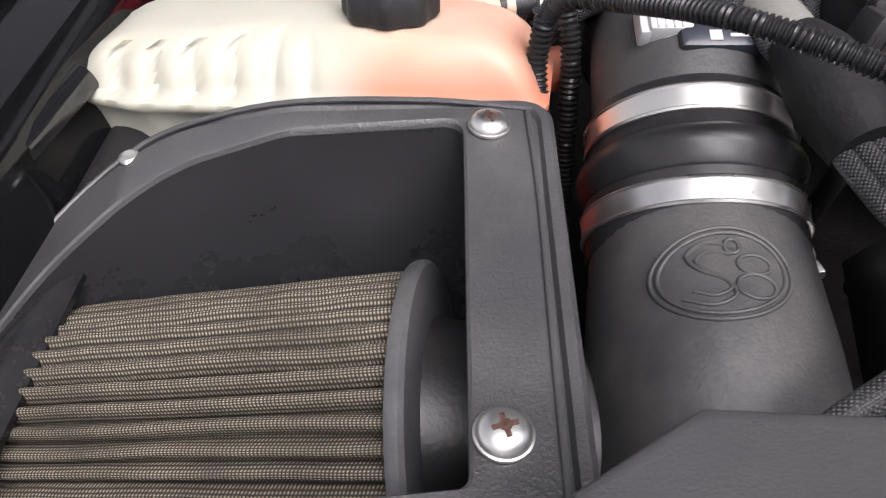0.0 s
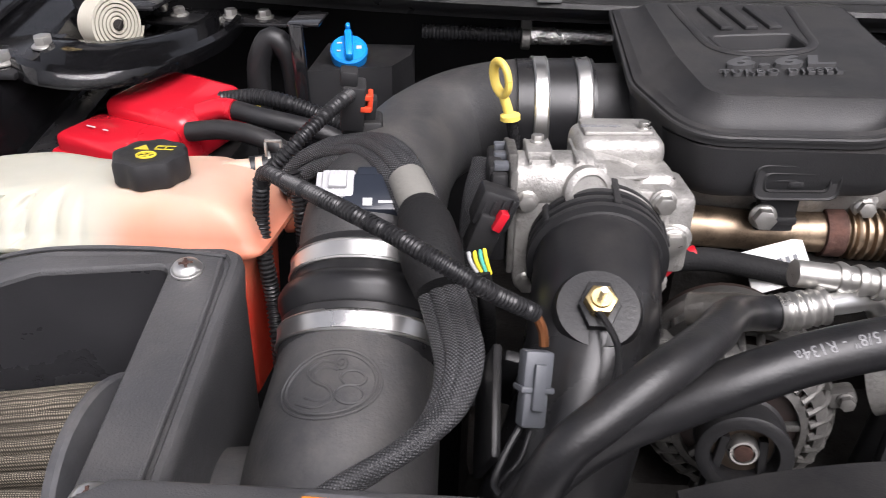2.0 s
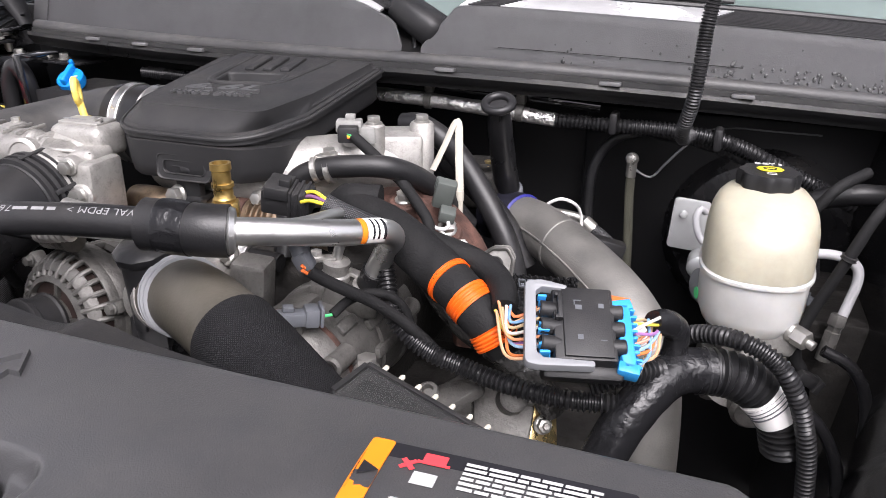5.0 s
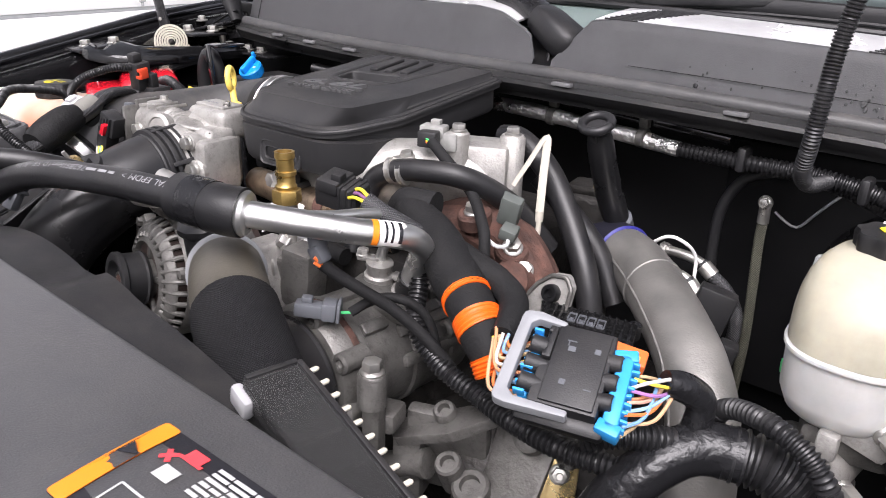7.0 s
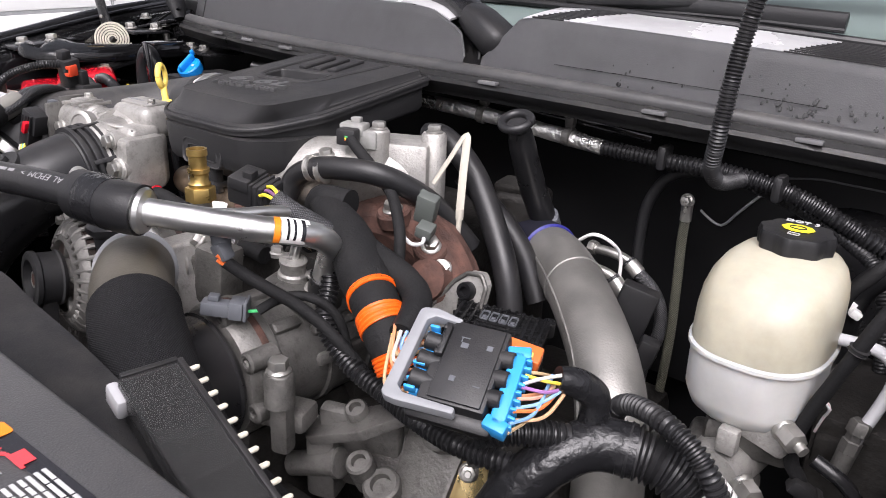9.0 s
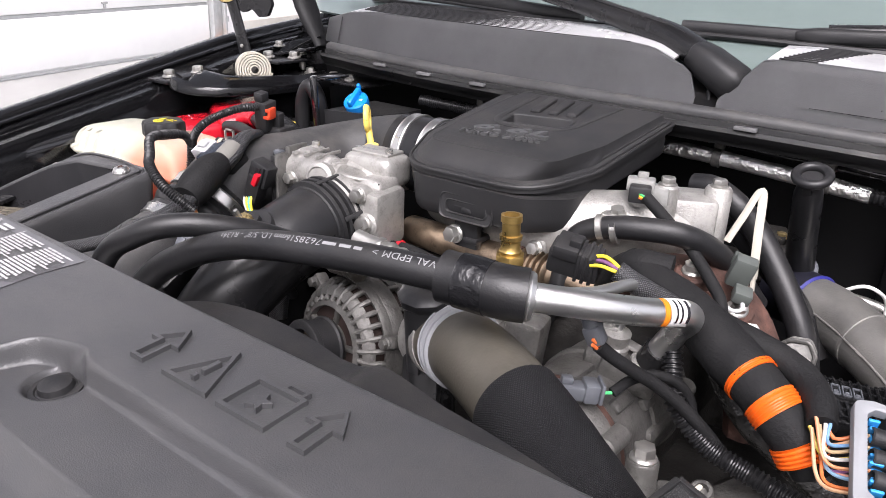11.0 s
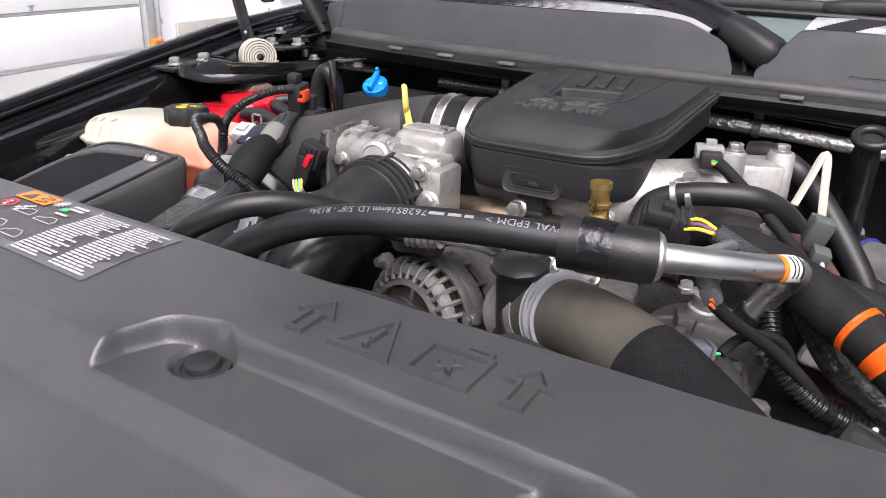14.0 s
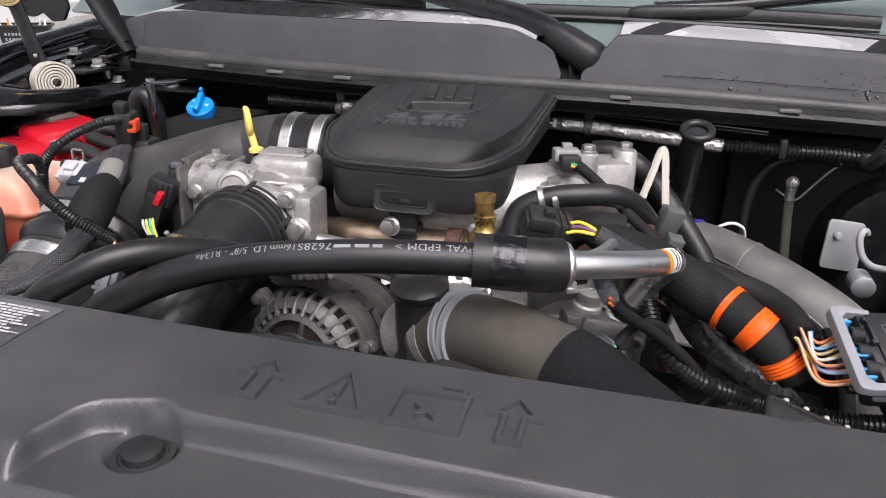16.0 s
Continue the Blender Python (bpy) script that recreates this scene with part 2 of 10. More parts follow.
# ---- materials ----
def material(name, colour, rough=0.5, metal=0.0, grain=0.0, scale=400.0, vary=0.0, vary_scale=9.0, dust=0.0, dust_colour=(0.32, 0.29, 0.25), bump=0.0, bump_scale=60.0, coat=0.0, coords="Object", rough_vary=0.12, spec=0.36, streak=None, grime=0.0):
    """A surface with fine grain (bump), broad uneven colour, dust on what faces up and uneven gloss."""
    m = bpy.data.materials.new(name)
    m.use_nodes = True
    nt = m.node_tree
    N, L = nt.nodes, nt.links
    b = N["Principled BSDF"]
    b.inputs["Metallic"].default_value = metal
    b.inputs["Coat Weight"].default_value = coat
    b.inputs["Coat Roughness"].default_value = 0.06
    b.inputs["Specular IOR Level"].default_value = spec
    tc = N.new("ShaderNodeTexCoord")
    co = tc.outputs[coords]
    if streak:
        mp = N.new("ShaderNodeMapping")
        mp.inputs["Scale"].default_value = streak
        L.new(co, mp.inputs["Vector"])
        co = mp.outputs[0]
    big = N.new("ShaderNodeTexNoise")
    big.inputs["Scale"].default_value, big.inputs["Detail"].default_value = vary_scale, 6
    big.inputs["Roughness"].default_value = 0.62
    L.new(co, big.inputs["Vector"])
    fine = N.new("ShaderNodeTexNoise")
    fine.inputs["Scale"].default_value, fine.inputs["Detail"].default_value = scale, 3
    L.new(co, fine.inputs["Vector"])
    ramp = N.new("ShaderNodeMapRange")
    ramp.inputs["From Min"].default_value, ramp.inputs["From Max"].default_value = 0.3, 0.7
    ramp.inputs["To Min"].default_value, ramp.inputs["To Max"].default_value = 1 - vary, 1 + vary
    L.new(big.outputs["Fac"], ramp.inputs["Value"])
    tint = N.new("ShaderNodeMixRGB")
    tint.blend_type = "MULTIPLY"
    tint.inputs[0].default_value = 1.0
    tint.inputs[1].default_value = (*colour, 1)
    L.new(ramp.outputs[0], tint.inputs[2])
    last = tint.outputs[0]
    if dust:
        geo = N.new("ShaderNodeNewGeometry")
        sep = N.new("ShaderNodeSeparateXYZ")
        L.new(geo.outputs["Normal"], sep.inputs[0])
        patch = N.new("ShaderNodeTexNoise")
        patch.inputs["Scale"].default_value, patch.inputs["Detail"].default_value = 22.0, 8
        patch.inputs["Roughness"].default_value = 0.75
        L.new(tc.outputs["Object"], patch.inputs["Vector"])
        up = N.new("ShaderNodeMapRange")
        up.inputs["From Min"].default_value, up.inputs["From Max"].default_value = -0.2, 1.0
        L.new(sep.outputs["Z"], up.inputs["Value"])
        cut = N.new("ShaderNodeMapRange")
        cut.inputs["From Min"].default_value, cut.inputs["From Max"].default_value = 0.42, 0.78
        L.new(patch.outputs["Fac"], cut.inputs["Value"])
        mul = N.new("ShaderNodeMath")
        mul.operation = "MULTIPLY"
        L.new(up.outputs[0], mul.inputs[0])
        L.new(cut.outputs[0], mul.inputs[1])
        amt = N.new("ShaderNodeMath")
        amt.operation = "MULTIPLY"
        amt.inputs[1].default_value = dust
        L.new(mul.outputs[0], amt.inputs[0])
        dm = N.new("ShaderNodeMixRGB")
        dm.inputs[2].default_value = (*dust_colour, 1)
        L.new(amt.outputs[0], dm.inputs[0])
        L.new(last, dm.inputs[1])
        last = dm.outputs[0]
    if grime:
        # oily dirt in small ragged specks and runs
        gn = N.new("ShaderNodeTexNoise")
        gn.inputs["Scale"].default_value, gn.inputs["Detail"].default_value, gn.inputs["Roughness"].default_value = 95.0, 9, 0.8
        L.new(tc.outputs["Object"], gn.inputs["Vector"])
        gr = N.new("ShaderNodeMapRange")
        gr.inputs["From Min"].default_value, gr.inputs["From Max"].default_value = 0.50, 0.66
        gr.inputs["To Max"].default_value = grime
        L.new(gn.outputs["Fac"], gr.inputs["Value"])
        gm = N.new("ShaderNodeMixRGB")
        gm.inputs[2].default_value = (0.018, 0.015, 0.012, 1)
        L.new(gr.outputs[0], gm.inputs[0])
        L.new(last, gm.inputs[1])
        last = gm.outputs[0]
    L.new(last, b.inputs["Base Color"])
    rr = N.new("ShaderNodeMapRange")
    rr.inputs["From Min"].default_value, rr.inputs["From Max"].default_value = 0.3, 0.7
    rr.inputs["To Min"].default_value, rr.inputs["To Max"].default_value = max(0.02, rough - rough_vary), min(1, rough + rough_vary)
    L.new(big.outputs["Fac"], rr.inputs["Value"])
    L.new(rr.outputs[0], b.inputs["Roughness"])
    if grain or bump:
        prev = None
        for strength, tex, sc, dist in ((grain, fine, scale, 0.0006), (bump, None, bump_scale, 0.002)):
            if not strength:
                continue
            if tex is None:
                tex = N.new("ShaderNodeTexNoise")
                tex.inputs["Scale"].default_value, tex.inputs["Detail"].default_value = sc, 5
                L.new(co, tex.inputs["Vector"])
            bp = N.new("ShaderNodeBump")
            bp.inputs["Strength"].default_value, bp.inputs["Distance"].default_value = strength, dist
            L.new(tex.outputs["Fac"], bp.inputs["Height"])
            if prev:
                L.new(prev, bp.inputs["Normal"])
            prev = bp.outputs[0]
        L.new(prev, b.inputs["Normal"])
    return m


def weave(name, colour, rough, across=260.0, along=260.0, light=(0.2, 0.2, 0.2), amount=0.5, diagonal=True, depth=0.8, spec=0.15):
    """Woven or knitted cloth on a swept tube: crossing threads by the tube's own length and girth."""
    m = bpy.data.materials.new(name)
    m.use_nodes = True
    N, L = m.node_tree.nodes, m.node_tree.links
    b = N["Principled BSDF"]
    b.inputs["Roughness"].default_value = rough
    b.inputs["Specular IOR Level"].default_value = spec
    uvn = N.new("ShaderNodeUVMap")
    outs = []
    for k, sgn in enumerate((1, -1)):
        mp = N.new("ShaderNodeMapping")
        mp.inputs["Rotation"].default_value = (0, 0, radians(45 * sgn if diagonal else 90 * k))
        L.new(uvn.outputs[0], mp.inputs["Vector"])
        wv = N.new("ShaderNodeTexWave")
        wv.wave_type, wv.bands_direction = "BANDS", "X"
        wv.inputs["Scale"].default_value = across if k else along
        wv.inputs["Distortion"].default_value = 0.6
        wv.inputs["Detail Scale"].default_value = 40
        L.new(mp.outputs[0], wv.inputs["Vector"])
        outs.append(wv.outputs["Fac"])
    mx = N.new("ShaderNodeMath")
    mx.operation = "MULTIPLY"
    L.new(outs[0], mx.inputs[0])
    L.new(outs[1], mx.inputs[1])
    nz = N.new("ShaderNodeTexNoise")
    nz.inputs["Scale"].default_value, nz.inputs["Detail"].default_value = 30, 6
    tc = N.new("ShaderNodeTexCoord")
    L.new(tc.outputs["Object"], nz.inputs["Vector"])
    am = N.new("ShaderNodeMath")
    am.operation = "MULTIPLY"
    L.new(mx.outputs[0], am.inputs[0])
    L.new(nz.outputs["Fac"], am.inputs[1])
    am2 = N.new("ShaderNodeMath")
    am2.operation = "MULTIPLY"
    am2.inputs[1].default_value = 2.0 * amount
    am2.use_clamp = True
    L.new(am.outputs[0], am2.inputs[0])
    cm = N.new("ShaderNodeMixRGB")
    cm.inputs[1].default_value, cm.inputs[2].default_value = (*colour, 1), (*light, 1)
    L.new(am2.outputs[0], cm.inputs[0])
    L.new(cm.outputs[0], b.inputs["Base Color"])
    bp = N.new("ShaderNodeBump")
    bp.inputs["Strength"].default_value, bp.inputs["Distance"].default_value = depth, 0.0008
    L.new(mx.outputs[0], bp.inputs["Height"])
    L.new(bp.outputs[0], b.inputs["Normal"])
    return m


BLACK_PLASTIC = material("black_plastic", (0.013, 0.013, 0.014), 0.48, grain=0.35, scale=900, vary=0.25, dust=0.07, bump=0.08, bump_scale=40)
ENGINE_PLASTIC = material("engine_cover_plastic", (0.017, 0.017, 0.018), 0.52, grain=0.4, scale=1100, vary=0.16, dust=0.08, rough_vary=0.08, spec=0.36)
COVER_PLASTIC = material("cover_plastic", (0.043, 0.043, 0.045), 0.36, grain=0.4, scale=1100, vary=0.16, dust=0.06, rough_vary=0.07, spec=0.55)
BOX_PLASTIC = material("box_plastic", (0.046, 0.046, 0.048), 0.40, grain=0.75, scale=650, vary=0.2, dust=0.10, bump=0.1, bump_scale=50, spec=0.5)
TUBE_PLASTIC = material("tube_plastic", (0.028, 0.028, 0.029), 0.55, grain=0.55, scale=500, vary=0.3, dust=0.18, spec=0.5)
# sky glare on the cowl's upper face is put into this pale base colour
COWL_TOP = material("sky_glare_cowl_top", (0.46, 0.46, 0.465), 0.24, grain=0.1, scale=700, vary=0.12, dust=0.05)
DUSTY_RUBBER = material("dusty_seal_rubber", (0.045, 0.045, 0.046), 0.5, vary=0.25, dust=0.2, grain=0.3, scale=500)
DUSTY_PAINT = material("dusty_black_paint", (0.030, 0.030, 0.031), 0.38, vary=0.25, dust=0.2)
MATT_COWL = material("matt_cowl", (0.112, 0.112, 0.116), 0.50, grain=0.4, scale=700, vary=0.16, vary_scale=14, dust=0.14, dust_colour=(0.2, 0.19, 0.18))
RUBBER = material("rubber", (0.011, 0.011, 0.012), 0.40, grain=0.3, scale=500, vary=0.25, dust=0.07)
GLOSS_RUBBER = material("gloss_rubber", (0.012, 0.012, 0.013), 0.3, grain=0.12, scale=300, vary=0.2, dust=0.06)
CONDUIT = material("conduit", (0.012, 0.012, 0.013), 0.33, vary=0.2, dust=0.04)
TAPE = material("cloth_tape", (0.0085, 0.0085, 0.009), 0.74, grain=0.9, scale=420, vary=0.25, dust=0.02, bump=0.5, bump_scale=70, spec=0.22)
VINYL_TAPE = material("vinyl_tape", (0.010, 0.010, 0.011), 0.22, vary=0.2, bump=1.0, bump_scale=110)
# kept near black, so that the deep bay's shade sits in the colour
SHADOW_METAL = material("shade_black_steel", (0.006, 0.006, 0.0065), 0.55, vary=0.3, bump=0.1, bump_scale=30, spec=0.2)
BLACK_PAINT = material("black_body_paint", (0.008, 0.008, 0.009), 0.12, vary=0.2, coat=0.7, rough_vary=0.05, spec=0.5)
SATIN_PAINT = material("satin_black_paint", (0.010, 0.010, 0.011), 0.27, vary=0.25, dust=0.05, rough_vary=0.08)
CAST = material("cast_aluminium", (0.36, 0.35, 0.33), 0.50, metal=0.60, grain=1.0, scale=520, vary=0.22, vary_scale=26, bump=0.07, bump_scale=90, grime=0.34)
CAST_DULL = material("weathered_cast_aluminium", (0.138, 0.134, 0.126), 0.50, metal=0.60, grain=0.7, scale=420, vary=0.22, vary_scale=40, bump=0.30, bump_scale=150, dust=0.12, dust_colour=(0.07, 0.055, 0.045), grime=0.42)
# the airbox's own plastic again, darkened for the shade inside the open box
BOX_INSIDE = material("shade_dark_plastic", (0.024, 0.024, 0.026), 0.30, grain=0.2, scale=500, vary=0.3, bump=0.15, bump_scale=30, spec=0.55)
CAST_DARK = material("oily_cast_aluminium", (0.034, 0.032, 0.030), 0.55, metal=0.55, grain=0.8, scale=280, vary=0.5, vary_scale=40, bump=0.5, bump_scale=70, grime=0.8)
PIPE_ALU = material("brushed_aluminium", (0.66, 0.66, 0.65), 0.34, metal=0.95, grain=0.4, scale=260, vary=0.10, streak=(1, 1, 1))
CHARGE_PIPE = material("charge_pipe_aluminium", (0.225, 0.218, 0.205), 0.50, metal=0.65, grain=0.6, scale=520, vary=0.20, vary_scale=22, dust=0.15, bump=0.12, bump_scale=60)
STEEL = material("zinc_steel", (0.42, 0.41, 0.385), 0.36, metal=0.85, vary=0.2, vary_scale=40, bump=0.1, bump_scale=200)
STAINLESS = material("stainless", (0.66, 0.65, 0.63), 0.36, metal=1.0, vary=0.08, vary_scale=30)
BRASS = material("brass", (0.42, 0.29, 0.10), 0.36, metal=0.9, vary=0.3, vary_scale=60, bump=0.1, bump_scale=200)
RUST = material("rusty_iron", (0.068, 0.034, 0.026), 0.85, grain=1.0, scale=260, vary=0.6, vary_scale=55, bump=0.9, bump_scale=120)
HEAT_STEEL = material("heat_tinted_steel", (0.27, 0.205, 0.145), 0.40, metal=0.95, vary=0.6, vary_scale=22, bump=0.15, bump_scale=90, grime=0.4)
RED_PLASTIC = material("red_plastic", (0.46, 0.010, 0.020), 0.28, vary=0.08, coat=0.25)
BLUE_CAP = material("blue_plastic", (0.005, 0.21, 0.62), 0.34, vary=0.08, grain=0.1)
BLUE_LOCK = material("bright_blue_plastic", (0.025, 0.245, 0.56), 0.4, vary=0.1)
YELLOW_PLASTIC = material("yellow_plastic", (0.80, 0.60, 0.13), 0.38, vary=0.1)
YELLOW_PRINT = material("yellow_print", (0.78, 0.66, 0.03), 0.5)
ORANGE_TAPE = material("orange_tape", (0.74, 0.105, 0.006), 0.42, vary=0.15, bump=0.3, bump_scale=150)
ORANGE_PLASTIC = material("orange_plastic", (0.60, 0.13, 0.03), 0.45, vary=0.15)
GREY_PLASTIC = material("grey_plastic", (0.20, 0.205, 0.215), 0.5, vary=0.12, grain=0.2, scale=600)
DARK_GREY_PLASTIC = material("dark_grey_plastic", (0.085, 0.09, 0.10), 0.45, vary=0.15, grain=0.2, scale=600)
# engine-cover plastic made paler, the light on the letter tops put into its colour
LETTER = material("lit_lettering_plastic", (0.055, 0.055, 0.056), 0.36, vary=0.12, spec=0.5)
PALE_GREY = material("pale_grey_plastic", (0.38, 0.38, 0.39), 0.5, vary=0.1)
WHITE_PRINT = material("white_print", (0.42, 0.42, 0.42), 0.6, vary=0.1)
FADED_PRINT = material("faded_print", (0.20, 0.20, 0.205), 0.6, vary=0.2)
WHITE_LABEL = material("white_label", (0.72, 0.71, 0.69), 0.5, vary=0.08)
# black sticker film greyed, the sky's sheen on it painted into the base colour
STICKER_SHEEN = material("sheen_grey_sticker", (0.085, 0.085, 0.090), 0.34, vary=0.15, spec=0.6)
BLACK_LABEL = material("black_label", (0.018, 0.018, 0.021), 0.24, vary=0.15)
ORANGE_LABEL = material("orange_label", (0.72, 0.20, 0.012), 0.42, vary=0.06)
RED_PRINT = material("red_print", (0.66, 0.05, 0.06), 0.5)
GREEN_PRINT = material("green_print", (0.07, 0.52, 0.18), 0.5)
CREAM_SPRING = material("cream_coated_spring_steel", (0.52, 0.49, 0.41), 0.45, metal=0.3, vary=0.15)
GLASS_GREEN = material("windscreen_glass", (0.13, 0.165, 0.155), 0.06, vary=0.05, rough_vary=0.02, spec=0.7)
RAD_RUBBER = material("olive_rubber", (0.055, 0.050, 0.040), 0.46, vary=0.2, dust=0.12, grain=0.3, scale=420)
FOIL = material("crinkled_foil", (0.72, 0.71, 0.69), 0.30, metal=0.9, vary=0.2, bump=2.2, bump_scale=130)
DIRTY_FOIL = material("dirty_foil", (0.16, 0.15, 0.135), 0.42, metal=0.8, vary=0.35, bump=1.0, bump_scale=130)
BRAID = weave("braided_sleeve", (0.008, 0.008, 0.009), 0.42, 190, 190, (0.12, 0.12, 0.125), 1.0, spec=0.40)
FOAM = weave("knitted_sleeve", (0.007, 0.007, 0.008), 0.85, 230, 230, (0.032, 0.032, 0.033), 0.8, depth=1.0)
GREY_CLOTH = material("grey_cloth_tape", (0.16, 0.155, 0.14), 0.8, vary=0.15, grain=0.8, scale=300)
GROUND = material("wet_concrete", (0.31, 0.305, 0.295), 0.6, vary=0.2, vary_scale=0.8, grain=0.3, scale=60)
WALL_WHITE = material("white_wall_paint", (0.88, 0.88, 0.87), 0.55, vary=0.04, vary_scale=1.5)
POST_GREY = material("galvanised_post", (0.45, 0.46, 0.46), 0.45, metal=0.4, vary=0.15)
PLINTH = material("beige_render", (0.46, 0.44, 0.40), 0.8, vary=0.15, vary_scale=2.0, grain=0.5, scale=60)
SHOP_GLASS = material("pale_shop_glass", (0.42, 0.50, 0.47), 0.08, vary=0.3, vary_scale=1.2, spec=0.6)
BRASS_NUT = material("yellow_zinc", (0.55, 0.42, 0.20), 0.32, metal=0.9, vary=0.2)
STAY_COAT = material("cream_coated_rod", (0.36, 0.34, 0.29), 0.5, vary=0.15)
IVORY = material("ivory_plastic", (0.55, 0.52, 0.43), 0.55, vary=0.1)
CLIP_GREY = material("dusty_clip_plastic", (0.12, 0.12, 0.122), 0.5, vary=0.2)
COPPER = material("copper_wire", (0.35, 0.14, 0.06), 0.4, metal=0.9, vary=0.2)


def tank_plastic(name, colour, rough=0.42, vary=0.06):
    """Milky plastic that lets light in."""
    m = material(name, colour, rough, vary=vary, vary_scale=14, grain=0.08, scale=200)
    b = m.node_tree.nodes["Principled BSDF"]
    b.inputs["Subsurface Weight"].default_value = 0.55
    b.inputs["Subsurface Radius"].default_value = (1.0, 0.8, 0.6)
    b.inputs["Subsurface Scale"].default_value = 0.012
    return m


FLOAT_PINK = material("pink_wire", (0.50, 0.22, 0.26), 0.45)
MILKY = tank_plastic("milky_plastic", (0.37, 0.365, 0.305), vary=0.18)
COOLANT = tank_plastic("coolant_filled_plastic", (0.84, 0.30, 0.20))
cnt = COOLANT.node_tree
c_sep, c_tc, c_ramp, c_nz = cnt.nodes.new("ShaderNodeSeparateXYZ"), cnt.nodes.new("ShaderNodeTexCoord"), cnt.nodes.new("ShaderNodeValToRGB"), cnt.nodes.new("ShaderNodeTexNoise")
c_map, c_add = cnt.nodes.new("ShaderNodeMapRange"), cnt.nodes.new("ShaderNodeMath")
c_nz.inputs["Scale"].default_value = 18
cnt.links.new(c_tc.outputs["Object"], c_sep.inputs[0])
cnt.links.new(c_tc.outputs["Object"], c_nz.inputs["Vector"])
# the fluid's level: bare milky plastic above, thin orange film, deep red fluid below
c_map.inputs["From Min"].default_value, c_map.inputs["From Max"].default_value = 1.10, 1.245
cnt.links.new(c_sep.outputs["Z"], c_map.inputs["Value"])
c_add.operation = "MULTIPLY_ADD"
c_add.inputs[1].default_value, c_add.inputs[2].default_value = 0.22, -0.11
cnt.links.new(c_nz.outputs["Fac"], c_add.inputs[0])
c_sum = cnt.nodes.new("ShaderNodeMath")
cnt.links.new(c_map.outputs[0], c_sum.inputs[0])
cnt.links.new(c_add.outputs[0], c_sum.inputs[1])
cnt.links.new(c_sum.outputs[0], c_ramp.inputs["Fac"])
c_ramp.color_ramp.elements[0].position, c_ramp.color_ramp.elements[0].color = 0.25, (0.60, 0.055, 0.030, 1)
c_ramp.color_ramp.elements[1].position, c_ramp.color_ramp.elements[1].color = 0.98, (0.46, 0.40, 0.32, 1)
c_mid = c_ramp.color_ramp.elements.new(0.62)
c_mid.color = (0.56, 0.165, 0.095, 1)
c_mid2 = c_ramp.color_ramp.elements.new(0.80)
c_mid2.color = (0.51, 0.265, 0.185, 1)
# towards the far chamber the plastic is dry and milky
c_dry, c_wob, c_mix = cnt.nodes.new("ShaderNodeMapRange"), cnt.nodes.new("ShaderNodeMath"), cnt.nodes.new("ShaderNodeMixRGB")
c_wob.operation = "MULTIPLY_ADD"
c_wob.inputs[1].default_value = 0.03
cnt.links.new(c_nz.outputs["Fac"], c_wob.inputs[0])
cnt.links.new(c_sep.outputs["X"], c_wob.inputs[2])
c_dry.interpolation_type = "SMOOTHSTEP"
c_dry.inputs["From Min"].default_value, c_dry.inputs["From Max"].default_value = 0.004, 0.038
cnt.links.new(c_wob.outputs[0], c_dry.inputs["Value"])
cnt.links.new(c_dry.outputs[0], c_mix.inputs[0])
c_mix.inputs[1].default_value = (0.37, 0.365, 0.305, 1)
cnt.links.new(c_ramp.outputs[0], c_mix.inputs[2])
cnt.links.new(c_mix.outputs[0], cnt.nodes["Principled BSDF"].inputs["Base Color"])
CREAM_TANK = tank_plastic("yellowed_milky_plastic", (0.345, 0.325, 0.255), vary=0.24)
FROST = tank_plastic("frosted_plastic", (0.46, 0.46, 0.445), vary=0.16)


# ---- setting ----
def quad_ground():
    bm = bmesh.new()
    n = 24
    g = [[bm.verts.new((-600 + 1200 * i / n, -600 + 1200 * j / n, 0)) for j in range(n + 1)] for i in range(n + 1)]
    for i in range(n):
        for j in range(n):
            bm.faces.new((g[i][j], g[i + 1][j], g[i + 1][j + 1], g[i][j + 1]))
    return bm


single("ground", quad_ground(), GROUND, "grey damp concrete forecourt", "ground", kind="structure")


def cowl_y(x):
    """The curve of the cowl in plan, furthest forward at the middle."""
    return 0.703 + 0.24 * (x - 0.56) ** 2


def cowl_drop(x):
    """How far the cowl falls away towards the far wing."""
    return -0.072 * max(0, x - 0.56) ** 2


def fender_z(y):
    return 1.14 + 0.21 * min(y, 0.75) + 0.12 * max(0, y - 0.75)


def fender(side):
    """Inner wing, drip channel and crest; side -1 lies at the low x."""
    prof = [(0.075, -0.62), (0.02, -0.10), (0.006, -0.015), (0.0, 0.0), (-0.004, 0.004), (-0.03, 0.005), (-0.046, 0.006), (-0.05, 0.011), (-0.056, 0.013), (-0.070, 0.012), (-0.076, 0.013), (-0.080, 0.019), (-0.088, 0.022), (-0.112, 0.019), (-0.14, 0.008), (-0.17, -0.03), (-0.21, -0.1), (-0.22, -0.5)]
    x0 = -0.152 if side < 0 else 1.178
    bm = bmesh.new()
    ys = [-0.45 + 1.9 * k / 40 for k in range(41)]
    rows = []
    for y in ys:
        z = fender_z(y)
        bow = 0.03 * max(0, 0.25 - y)
        rows.append([bm.verts.new((x0 + (dx + bow if side < 0 else -dx - bow), y, z + dz)) for dx, dz in prof])
    for a, b in zip(rows[:-1], rows[1:]):
        for j in range(len(prof) - 1):
            bm.faces.new((a[j], a[j + 1], b[j + 1], b[j]))
    bmesh.ops.solidify(bm, geom=bm.faces[:], thickness=0.002)
    return bm


